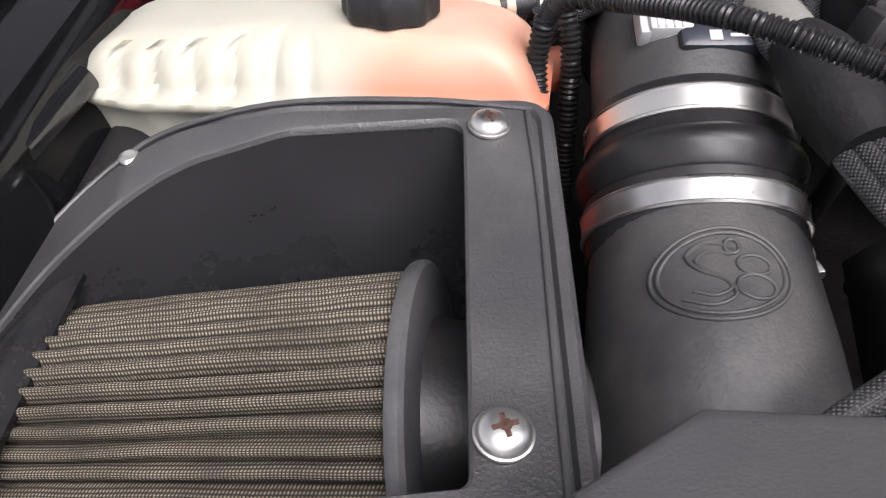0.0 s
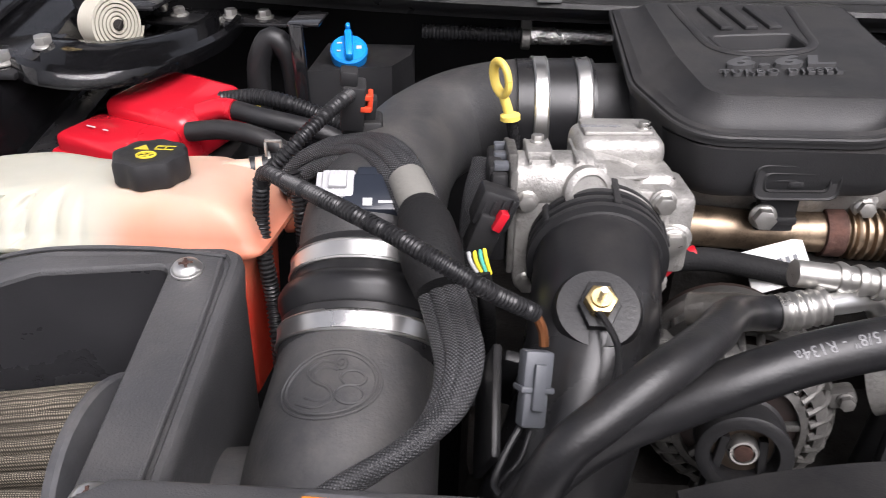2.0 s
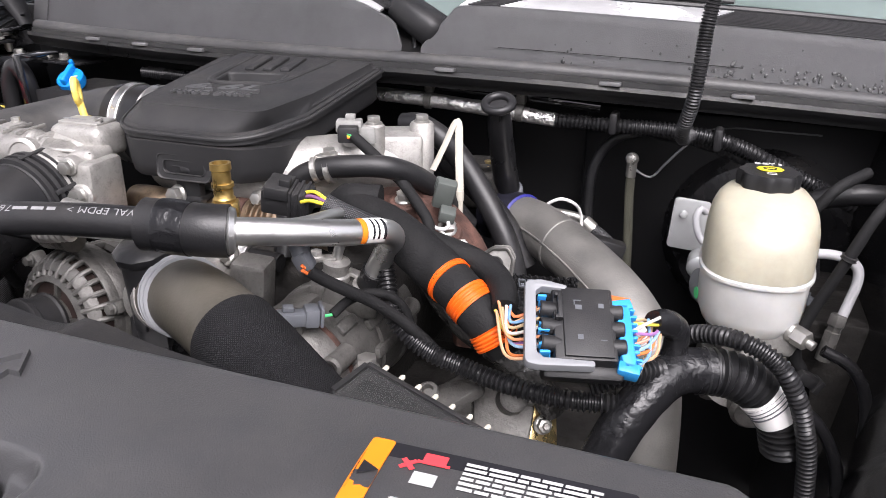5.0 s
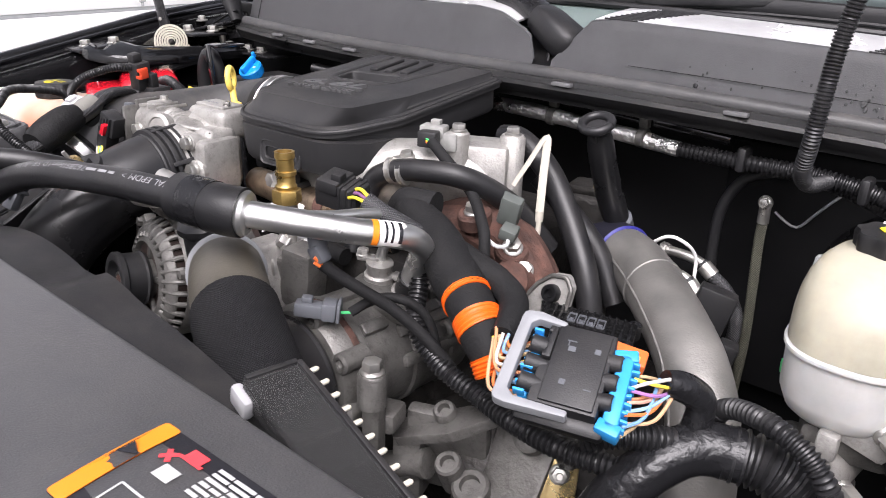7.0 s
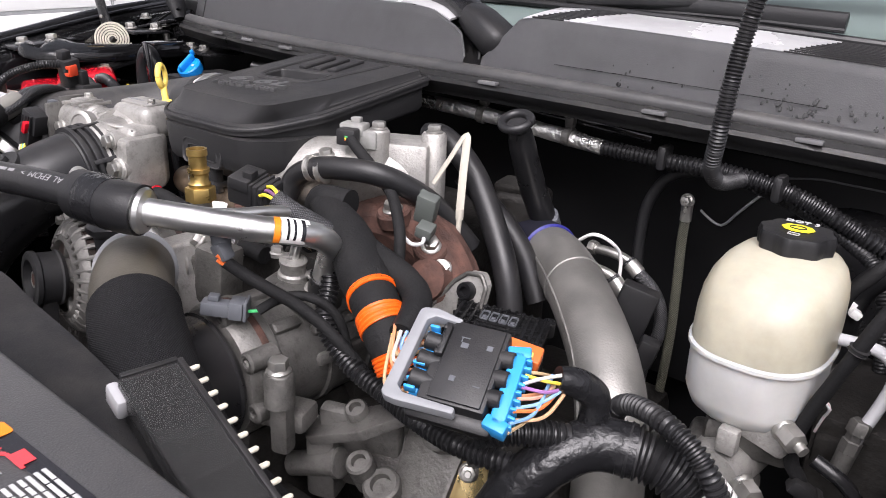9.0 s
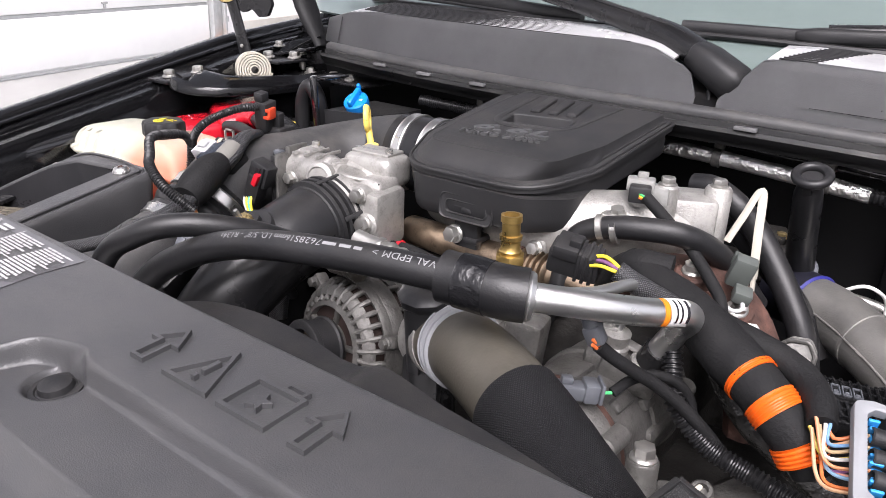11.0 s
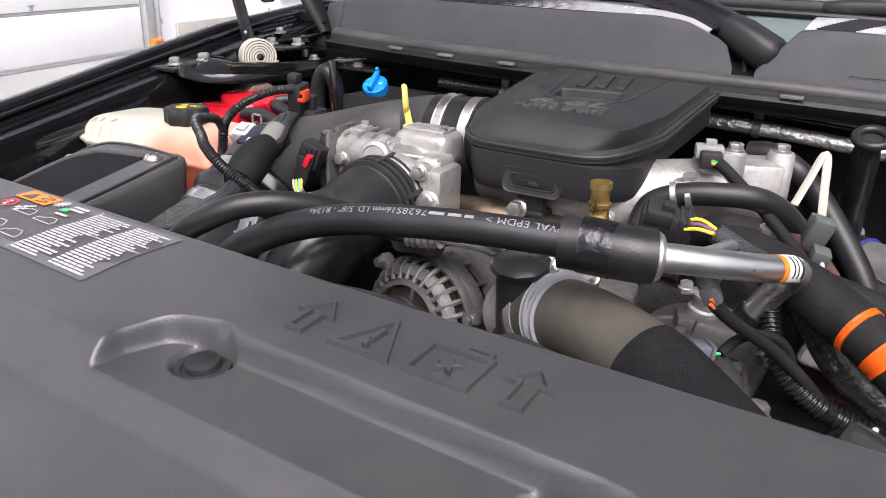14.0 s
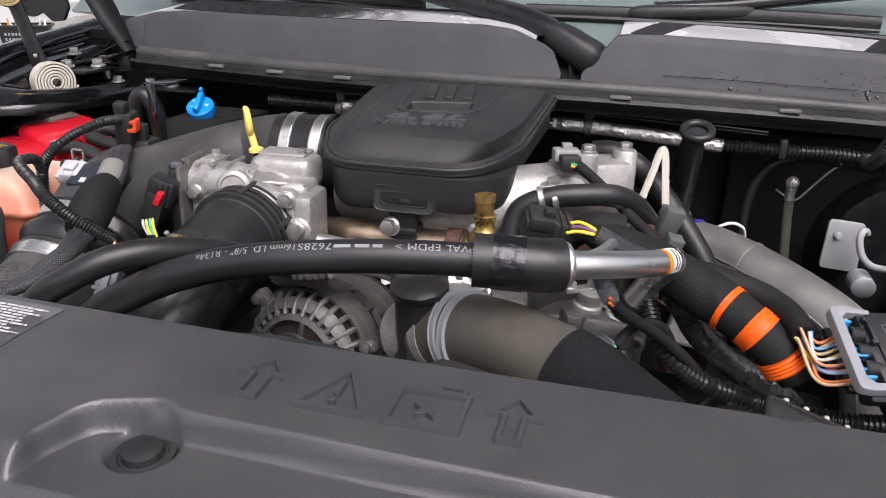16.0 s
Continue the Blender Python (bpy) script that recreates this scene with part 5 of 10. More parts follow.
# corrugated conduits from one joint
cj = thing("conduit_branch", (0, 0, 0), "thin black corrugated conduit branching behind the airbox", "cable conduit")
part("long_branch", sweep([(0.106, 0.420, 1.236), (0.112, 0.408, 1.250), (0.140, 0.365, 1.264), (0.176, 0.322, 1.272), (0.214, 0.296, 1.267), (0.238, 0.280, 1.262), (0.264, 0.276, 1.248), (0.292, 0.290, 1.225)], 0.0048, 14, ribs=0.0010, pitch=0.0026), CONDUIT, cj)
part("down_branch", sweep([(0.106, 0.420, 1.240), (0.103, 0.419, 1.212), (0.106, 0.408, 1.185), (0.109, 0.405, 1.152), (0.115, 0.388, 1.12), (0.118, 0.38, 1.05)], 0.0056, 12, ribs=0.0013, pitch=0.0034), CONDUIT, cj)
part("up_branch", sweep([(0.106, 0.420, 1.236), (0.113, 0.418, 1.247), (0.125, 0.418, 1.260), (0.139, 0.428, 1.273), (0.156, 0.458, 1.284), (0.160, 0.480, 1.283)], 0.0048, 12, ribs=0.0012, pitch=0.0032), CONDUIT, cj)
part("rear_branch", sweep([(0.120, 0.452, 1.232), (0.124, 0.448, 1.21), (0.126, 0.444, 1.16), (0.13, 0.44, 1.05)], 0.0056, 12, ribs=0.0013, pitch=0.0034), CONDUIT, cj)
part("tail_wires", sweep([(0.291, 0.290, 1.226), (0.296, 0.287, 1.216), (0.297, 0.284, 1.208)], 0.0028, 8, 0.003), COPPER, cj, "bare copper-brown wire tails")

# upright plug with orange lock
uc = thing("upright_plug", (0, 0, 0), "black upright cable plug with an orange-red lock", "cable plug")
part("shell", join(rbox((0.018, 0.022, 0.036), (0.160, 0.492, 1.272), 0.002, (8, 6, 10)), rbox((0.024, 0.010, 0.020), (0.164, 0.502, 1.266), 0.001, (8, 6, 10)), rbox((0.013, 0.014, 0.012), (0.159, 0.487, 1.295), 0.002, (8, 6, 10))), BLACK_PLASTIC, uc)
part("lock", join(rbox((0.004, 0.012, 0.014), (0.1735, 0.490, 1.276), 0.001, (8, 6, 10)), rbox((0.008, 0.004, 0.004), (0.171, 0.484, 1.280), 0.0005, (8, 6, 10)), rbox((0.008, 0.004, 0.004), (0.171, 0.484, 1.271), 0.0005, (8, 6, 10))), material("orange_red_plastic", (0.56, 0.055, 0.02), 0.4), uc, "orange-red lock")
part("base", join(rbox((0.032, 0.030, 0.05), (0.164, 0.508, 1.232), 0.003, (0, 0, 8)), rbox((0.05, 0.04, 0.06), (0.168, 0.52, 1.19), 0.003, (0, 0, 8))), BLACK_PLASTIC, uc)

# tank details: seam, ribs, print on the cap, spout and ears
part("ear", lathe([(0.012, -0.004), (0.014, 0), (0.012, 0.004), (0.004, 0.005)], (-0.153, 0.478, 1.214), (0.2, 0.1, 1), 16), MILKY, ct)
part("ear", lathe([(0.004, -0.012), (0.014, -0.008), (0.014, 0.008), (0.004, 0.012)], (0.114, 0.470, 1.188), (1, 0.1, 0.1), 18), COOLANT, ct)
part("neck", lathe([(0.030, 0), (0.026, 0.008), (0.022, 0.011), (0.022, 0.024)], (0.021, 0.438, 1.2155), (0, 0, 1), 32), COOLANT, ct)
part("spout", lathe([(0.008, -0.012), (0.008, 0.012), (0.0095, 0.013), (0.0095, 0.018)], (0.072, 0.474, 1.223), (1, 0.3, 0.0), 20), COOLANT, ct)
cap_top = 1.2516
mk = bmesh.new()
sweep([(0.022 + 0.0065 * math.cos(a), 0.430 + 0.0055 * math.sin(a), cap_top) for a in span(0, 6.2832, 24)], 0.0009, 6, 0.002, bm=mk)
join(mk, rbox((0.011, 0.0014, 0.0005), (0.022, 0.430, cap_top), 0, (0, 0, 40)), rbox((0.011, 0.0014, 0.0005), (0.022, 0.430, cap_top), 0, (0, 0, -40)))
join(mk, prism([(0.009, 0.440), (0.020, 0.440), (0.0145, 0.4485)], cap_top - 0.0003, cap_top + 0.0003))
for a in ((0.0235, 0.441), (0.0305, 0.441)):
    join(mk, rbox((0.007, 0.0010, 0.0005), (a[0] + 0.0035, a[1], cap_top), 0), rbox((0.007, 0.0010, 0.0005), (a[0] + 0.0035, a[1] + 0.006, cap_top), 0), rbox((0.001, 0.006, 0.0005), (a[0] + 0.0005, a[1] + 0.003, cap_top), 0))
part("print", mk, material("faded_yellow_print", (0.46, 0.38, 0.03), 0.5, vary=0.2), ct, "yellow warning symbols on the cap")

# tank hose and spring clip
th = thing("tank_hose", (0, 0, 0), "short grey-black hose on the tank spout with a spring clip", "hose")
part("hose", sweep([(0.080, 0.477, 1.223), (0.105, 0.487, 1.223), (0.135, 0.505, 1.218), (0.15, 0.53, 1.20)], 0.0095, 18, 0.005), RUBBER, th)
for k in (-0.005, 0.005):
    part("clip", clamp_band(V((0.098 + k, 0.4845, 1.223)), (1, 0.4, 0), 0.0098, 0.003), STEEL, th)
part("clip_ear", join(rbox((0.002, 0.003, 0.012), (0.093, 0.480, 1.238), 0.0005), rbox((0.002, 0.003, 0.012), (0.104, 0.484, 1.238), 0.0005), rbox((0.013, 0.003, 0.002), (0.0985, 0.482, 1.2445), 0.0005)), STEEL, th)

# battery cables
bc = thing("battery_cables", (0, 0, 0), "black battery cables with red and pink sleeves", "battery cable")
part("cable", sweep([(0.000, 0.575, 1.228), (0.03, 0.575, 1.236), (0.07, 0.565, 1.232), (0.12, 0.56, 1.222), (0.16, 0.56, 1.20)], 0.0085, 16, 0.005), RUBBER, bc)
part("cable", sweep([(0.006, 0.548, 1.224), (0.04, 0.545, 1.228), (0.08, 0.535, 1.222), (0.115, 0.525, 1.20)], 0.0085, 16, 0.005), RUBBER, bc)
part("conduit", sweep([(0.02, 0.60, 1.236), (0.055, 0.592, 1.242), (0.09, 0.585, 1.238), (0.15, 0.58, 1.215)], 0.007, 12, ribs=0.0014, pitch=0.004), CONDUIT, bc)
part("red_sleeve", sweep([(0.008, 0.572, 1.232), (0.028, 0.5735, 1.237), (0.040, 0.571, 1.2365)], 0.0095, 16, 0.004), RED_PLASTIC, bc, "red shrink sleeve")
part("yellow_tag", rbox((0.016, 0.002, 0.022), (0.034, 0.640, 1.214), 0.0005, (-20, 12, 20)), material("dull_yellow_label", (0.46, 0.36, 0.03), 0.5, vary=0.2), bc, "yellow warning tag")
# details of the red cover
part("cover_print", join(rbox((0.010, 0.0015, 0.0005), (-0.078, 0.545, 1.2275), 0, (4, 0, -25)), rbox((0.006, 0.0015, 0.0005), (-0.062, 0.538, 1.2272), 0, (4, 0, -25))), WHITE_PRINT, bt)
part("cover_step", rbox((0.05, 0.04, 0.02), (-0.088, 0.548, 1.198), 0.006, (0, 0, -25), 3), RED_PLASTIC, bt)
part("hold_down", rbox((0.18, 0.012, 0.012), (-0.05, 0.70, 1.205), 0.003), SATIN_PAINT, bt)

# washer neck with blue cap in its tray
wt = thing("washer_filler", (0, 0, 0), "blue washer cap in a black tray below the cowl", "washer filler")
tray = prism([(0.085, 0.665), (0.165, 0.690), (0.180, 0.735), (0.180, 0.775), (0.085, 0.775)], 1.165, 1.245)
part("tray", tray, BLACK_PLASTIC, wt)
WM = placed((0.122, 0.694, 1.258), (0.10, -0.55, 0.83))
part("cap", moved(join(lathe([(0.0175, -0.010), (0.0185, -0.006), (0.0185, 0.003), (0.0165, 0.005), (0.0, 0.0055)], n=36, flute=0.01, flutes=18), rbox((0.008, 0.034, 0.012), (0, 0, 0.009), 0.003), rbox((0.005, 0.006, 0.010), (0, 0.018, 0.014), 0.002)), WM), BLUE_CAP, wt, "bright blue cap with a grip")
part("cap_print", moved(join(rbox((0.005, 0.002, 0.0004), (-0.009, 0.006, 0.0058), 0), rbox((0.005, 0.004, 0.0004), (0.010, 0.000, 0.0058), 0), rbox((0.004, 0.002, 0.0004), (-0.010, -0.004, 0.0058), 0)), WM), WHITE_PRINT, wt)
part("neck", sweep([(0.122, 0.696, 1.252), (0.120, 0.705, 1.21), (0.11, 0.72, 1.10)], 0.014, 20), BLACK_PLASTIC, wt)

single("overflow_hose", sweep([(0.034, 0.668, 1.12), (0.035, 0.667, 1.215), (0.040, 0.666, 1.258), (0.053, 0.667, 1.276), (0.067, 0.668, 1.262), (0.072, 0.672, 1.21), (0.075, 0.68, 1.12)], 0.0115, 20, 0.005), RUBBER, "black rubber hose bent in a tight arch", "hose")
single("support_strut", join(rbox((0.014, 0.006, 0.16), (0.083, 0.652, 1.215), 0.0025, (4, 0, -12)), rbox((0.03, 0.05, 0.004), (0.088, 0.675, 1.293), 0.0015)), BLACK_PAINT, "gloss black steel strut under the cowl", "strut")

# dipstick
ds = thing("dipstick", (0, 0, 0), "yellow plastic dipstick with a ring handle", "dipstick")
dn = V((0.82, 0.57, 0)).normalized()
du = dn.cross(V((0, 0, 1))).normalized()
dc = V((0.272, 0.556, 1.276))
part("ring", sweep([dc + (du * math.cos(a) * 0.0105 + V((-0.12, 0, 1)).normalized() * math.sin(a) * 0.0135) for a in span(0, 6.2832, 28)], 0.0032, 12, 0.003, flat=1.3), YELLOW_PLASTIC, ds)
part("stem", join(sweep([dc + V((0.002, 0, -0.013)), (0.278, 0.5545, 1.252), (0.281, 0.554, 1.243)], 0.0042, 14, 0.004), lathe([(0.0085, -0.002), (0.0085, 0.002), (0.005, 0.004)], (0.281, 0.554, 1.2435), (-0.1, 0, 1), 20)), YELLOW_PLASTIC, ds)
part("tube", sweep([(0.282, 0.554, 1.243), (0.29, 0.552, 1.20), (0.31, 0.55, 1.10)], 0.005, 12), SATIN_PAINT, ds)


# ---- the engine's front and top ----
lid = [o for o in ec.children if o.name.startswith("lid")][0]
# lettering, raised
def wide(bm, w, h):
    """Lettering stretched to a width and height about its middle."""
    xs, ys = [v.co.x for v in bm.verts], [v.co.y for v in bm.verts]
    cx, cy = (min(xs) + max(xs)) / 2, (min(ys) + max(ys)) / 2
    return moved(bm, Matrix.Diagonal((w / (max(xs) - min(xs)), h / (max(ys) - min(ys)), 1, 1)) @ Matrix.Translation((-cx, -cy, 0)))


LT = Matrix.Translation((0.4820, 0.5375, top_z(0.5375) + 0.0010)) @ Matrix.Rotation(math.atan(0.10), 4, "X") @ Matrix.Rotation(radians(7), 4, "Z")
part("lettering", moved(wide(letters("6.6L", 0.03, 0.0020, 1.10, 0.0011, 0.25), 0.086, 0.0205), LT @ Matrix.Translation((0.006, 0.0085, 0.0006))), LETTER, ec, "raised lettering", angle=20)
part("lettering", moved(wide(letters("TURBO DIESEL", 0.01, 0.0014, 1.2, 0.0001, 0.2), 0.094, 0.0088), LT @ Matrix.Translation((0.0, -0.0105, 0.0006))), LETTER, ec, "raised lettering", angle=20)
# front pull with its slot
fp = bmesh.new()
o1 = rounded([(-0.036, -0.017), (0.036, -0.017), (0.036, 0.017), (-0.036, 0.017)], 0.010)
i1 = rounded([(-0.026, -0.008), (0.026, -0.008), (0.026, 0.008), (-0.026, 0.008)], 0.006)
loft([[V((p.x, p.y, -0.01)) for p in o1], [V((p.x, p.y, 0.0012)) for p in o1], [V((p.x * 0.97, p.y * 0.94, 0.0022)) for p in o1], [V((p.x * 0.93, p.y * 0.86, 0.0006)) for p in o1], [V((p.x * 1.10, p.y * 1.18, 0.0004)) for p in i1], [V((p.x * 1.03, p.y * 1.06, 0.0016)) for p in i1], [V((p.x, p.y, 0.0008)) for p in i1], [V((p.x, p.y, -0.012)) for p in i1]], caps=False, bm=fp)
fp.faces.new([v for v in fp.verts][-len(i1):])
PULL = Matrix.Translation((0.489, 0.4650, 1.2315)) @ Euler((radians(84), 0, radians(3))).to_matrix().to_4x4() @ Matrix.Diagonal((0.88, 0.80, 1, 1))
part("pull", moved(fp, PULL), ENGINE_PLASTIC, ec)
part("pull_tongue", moved(join(rbox((0.034, 0.005, 0.006), (0, 0.001, -0.003), 0.002), rbox((0.014, 0.009, 0.006), (0, -0.002, -0.003), 0.002)), PULL), BLACK_PLASTIC, ec)
part("lug", join(rbox((0.030, 0.010, 0.040), (0.484, 0.478, 1.206), 0.003), rbox((0.028, 0.030, 0.008), (0.486, 0.486, 1.196), 0.003)), BLACK_PLASTIC, ec)
part("bolt", hexbolt((0.473, 0.472, 1.200), (-0.1, -1, 0.1), 0.0075, 0.009, 1.35), STEEL, ec)

# ---- throttle valve housing, cast ----
tb = thing("throttle_housing", (0, 0, 0), "rough cast aluminium throttle valve housing with bolts", "throttle housing")
TZ = Matrix.Translation((0.343, 0.455, 1.215)) @ Euler((radians(-6), 0, radians(4))).to_matrix().to_4x4()


def in_tb(bm):
    return moved(bm, TZ)


fl_ = rounded([(-0.056, -0.042), (0.056, -0.042), (0.056, 0.036), (-0.056, 0.036)], 0.014, 5)
FLM = Matrix.Translation((0.339, 0.424, 1.2035)) @ Euler((radians(88), 0, radians(4))).to_matrix().to_4x4()
part("flange", moved(prism(fl_, -0.010, 0.004, 0.0025), FLM), CAST, tb)
part("valve_body", join(rbox((0.098, 0.056, 0.070), (0.344, 0.458, 1.204), 0.012, (0, 0, 4), 3), lathe([(0.046, -0.01), (0.049, 0.0), (0.049, 0.030), (0.046, 0.034)], (0.342, 0.430, 1.1985), (0.03, 1, 0.1), 40)), CAST, tb)
part("pedestal", join(rbox((0.066, 0.046, 0.036), (0.357, 0.480, 1.2445), 0.010, (0, 0, 4), 4), rbox((0.034, 0.040, 0.030), (0.380, 0.456, 1.230), 0.009, (0, 0, 4), 3)), CAST, tb)
part("top_plate", rbox((0.050, 0.030, 0.004), (0.356, 0.482, 1.2635), 0.0018, (0, 0, 4)), CAST, tb)
part("plate_print", moved(bars(0.030, 0.006, 2, 0.0002, 8), Matrix.Translation((0.345, 0.478, 1.2657)) @ Matrix.Rotation(radians(4), 4, "Z")), GREY_PLASTIC, tb)
part("motor", lathe([(0.012, -0.030), (0.0195, -0.029), (0.0205, -0.026), (0.0205, 0.020), (0.0185, 0.0225), (0.0185, 0.027), (0.0140, 0.030), (0.0135, 0.036), (0.008, 0.0385), (0.0, 0.0385)], (0.308, 0.437, 1.2400), (1, 0.10, 0), 36), CAST, tb)
part("motor_base", join(rbox((0.056, 0.034, 0.034), (0.309, 0.442, 1.222), 0.007, (0, 0, 4), 3), rbox((0.018, 0.026, 0.012), (0.297, 0.440, 1.2585), 0.003, (0, 0, 4)), rbox((0.010, 0.030, 0.020), (0.334, 0.446, 1.246), 0.003, (0, 0, 4))), CAST, tb)
for k in range(3):
    part("motor_rib", rbox((0.0025, 0.040, 0.004), (0.290 + 0.016 * k, 0.437 + 0.0016 * k, 1.2605), 0.001, (0, 0, 4)), CAST, tb)
part("fan_web", sheet(14, 8, lambda u, v: V((0.338 + 0.052 * u, 0.4235 + 0.036 * v + 0.004 * u, 1.2425 - 0.010 * u * u + (0.012 - 0.010 * u) * v + 0.0016 * math.cos(14 * v))), 0.012), CAST, tb, "fan-shaped ribbed web")
part("arched_rib", sweep([(0.345, 0.430, 1.2455), (0.362, 0.434, 1.2445), (0.377, 0.443, 1.2425), (0.386, 0.456, 1.2410)], 0.0022, 8, 0.003), CAST, tb)
part("motor_cap", lathe([(0.0165, -0.006), (0.0170, 0.004), (0.0150, 0.006), (0.0125, 0.0065), (0.0115, 0.0050), (0.0, 0.0050)], (0.331, 0.4195, 1.2405), (0.25, -0.95, 0.15), 32), CAST, tb, "round motor end cap")
part("side_lug", join(rbox((0.020, 0.050, 0.062), (0.397, 0.448, 1.205), 0.006, (0, 0, 4)), lathe([(0.0125, -0.020), (0.0125, 0.002), (0.010, 0.004)], (0.396, 0.424, 1.203), (0.05, -1, 0), 22)), CAST, tb)
part("gasket_line", rbox((0.110, 0.002, 0.080), (0.340, 0.4365, 1.2025), 0.001, (-2, 0, 4)), CAST_DARK, tb)
for p, r in (((0.2905, 0.416, 1.2335), 0.0058), ((0.3845, 0.4215, 1.2325), 0.0062), ((0.394, 0.420, 1.203), 0.0078), ((0.388, 0.4235, 1.168), 0.006), ((0.2935, 0.4175, 1.168), 0.006)):
    part("corner_boss", lathe([(r * 1.55, -0.010), (r * 1.5, 0.0), (r * 1.2, 0.001)], p, (0.05, -1, 0.03), 20), CAST, tb)
    part("bolt", hexbolt((p[0], p[1] - 0.001, p[2]), (0.05, -1, 0.03), r, 0.006, 1.3), STEEL, tb)
for p, r in (((0.376, 0.478, 1.2650), 0.0040), ((0.297, 0.446, 1.2645), 0.0040)):
    part("bolt", hexbolt(p, (0, 0, 1), r, 0.004, 1.3), STEEL, tb)
part("end_plate", join(rbox((0.005, 0.064, 0.078), (0.2785, 0.434, 1.221), 0.002, (0, 0, 4)), rbox((0.007, 0.030, 0.014), (0.279, 0.434, 1.2585), 0.002, (0, 0, 4))), CAST_DULL, tb)
part("control_cover", join(rbox((0.012, 0.056, 0.066), (0.270, 0.434, 1.2225), 0.003, (0, 0, 4)), rbox((0.010, 0.020, 0.012), (0.268, 0.422, 1.253), 0.002, (0, 0, 4))), BLACK_PLASTIC, tb)
for k in range(3):
    part("cover_clip", rbox((0.010, 0.008, 0.005), (0.272, 0.415 + 0.018 * k, 1.2585), 0.001, (0, 0, 4)), DARK_GREY_PLASTIC, tb)

# plug on the throttle
tp = thing("throttle_plug", (0, 0, 0), "black plug with red lock and thin coloured wires", "cable plug")
part("shell", rbox((0.026, 0.020, 0.026), (0.268, 0.395, 1.238), 0.003, (0, 20, 8)), BLACK_PLASTIC, tp)
part("cable_end", rbox((0.018, 0.018, 0.030), (0.262, 0.39, 1.222), 0.002, (0, 20, 8)), BLACK_PLASTIC, tp)
for k in range(4):
    part("rib", rbox((0.002, 0.021, 0.022), (0.258 + 0.006 * k, 0.3935, 1.236), 0.0005, (0, 20, 8)), BLACK_PLASTIC, tp)
part("lock", rbox((0.006, 0.010, 0.014), (0.272, 0.383, 1.234), 0.001, (0, 28, 8)), RED_PLASTIC, tp, "red lock")
YELLOW_WIRE = material("yellow_wire", (0.75, 0.62, 0.04), 0.4)
for mat, dx in ((YELLOW_WIRE, 0.0), (material("green_wire", (0.08, 0.40, 0.32), 0.4), 0.003), (WHITE_PRINT, -0.003), (YELLOW_WIRE, 0.0055)):
    part("wire", sweep([(0.256 + dx, 0.385, 1.218), (0.257 + dx * 1.3, 0.379, 1.207), (0.262 + dx, 0.378, 1.196)], 0.0014, 8, 0.003), mat, tp)
part("sleeve", sweep([(0.262, 0.379, 1.198), (0.265, 0.382, 1.175), (0.268, 0.40, 1.14), (0.27, 0.43, 1.08)], 0.006, 14, 0.004), TAPE, tp)
single("hanging_sleeve", sweep([(0.262, 0.475, 1.236), (0.256, 0.455, 1.21), (0.254, 0.44, 1.16), (0.252, 0.42, 1.05)], 0.011, 18, 0.004, wobble=0.03), BRAID, "braided black sleeve hanging beside the throttle housing", "wiring loom")

# ---- rubber boot with ribbed clamp and hexagon sensor ----
bo = thing("intake_boot", (0, 0, 0), "black plastic intake boot with a ribbed snap ring and brass sensor", "intake boot")
BO = [(0.342, 0.435, 1.199, 0.042), (0.340, 0.405, 1.196, 0.0425), (0.334, 0.350, 1.178, 0.042), (0.321, 0.300, 1.138, 0.041), (0.303, 0.272, 1.085, 0.041), (0.287, 0.255, 1.01, 0.041), (0.28, 0.25, 0.92, 0.041)]
part("boot", sweep(BO, 0.042, 36, 0.006), GLOSS_RUBBER, bo)
ra = V((-0.03, -0.985, -0.12)).normalized()
ringp = [(0.040, -0.010)]
for k in range(5):
    h = -0.006 + 0.0085 * k
    ringp += [(0.0438, h), (0.0482, h + 0.0008), (0.0486, h + 0.0030), (0.0482, h + 0.0052), (0.0438, h + 0.0060)]
ringp += [(0.043, 0.036), (0.040, 0.037)]
part("snap_ring", lathe(ringp, V((0.3415, 0.432, 1.1985)), ra, 56), BLACK_PLASTIC, bo, "ribbed black snap ring")
rm = placed(V((0.3415, 0.432, 1.1985)), ra)
for a in range(20, 380, 60):
    part("snap_tab", moved(rbox((0.0026, 0.0050, 0.031), (0.0486 * math.cos(radians(a)), 0.0482 * math.sin(radians(a)), 0.014), 0.001, (0, 0, a)), rm), BLACK_PLASTIC, bo)
hx = V((0.331, 0.3233, 1.2077))
ha = V((-0.02, -0.55, 0.84)).normalized()
part("boss", lathe([(0.027, -0.018), (0.0268, -0.003), (0.0245, 0.002), (0.012, 0.0025)], hx, ha, 36), RUBBER, bo)
hp = [(0.0125 * math.cos(radians(60 * k)), 0.0165 * math.sin(radians(60 * k))) for k in range(6)]
part("hexagon", moved(prism(hp, 0.002, 0.008, 0.001), placed(hx, ha)), BLACK_PLASTIC, bo)
hp2 = [(0.0095 * math.cos(radians(60 * k)), 0.0095 * math.sin(radians(60 * k))) for k in range(6)]
part("brass_nut", moved(join(prism(hp2, 0.007, 0.016, 0.001), lathe([(0.0065, 0.015), (0.006, 0.018), (0.0, 0.018)], n=18)), placed(hx, ha)), BRASS_NUT, bo, "brass hexagon sensor")
part("pin", moved(lathe([(0.0022, 0.016), (0.0022, 0.028), (0.0, 0.028)], n=10), placed(hx, ha)), STEEL, bo)
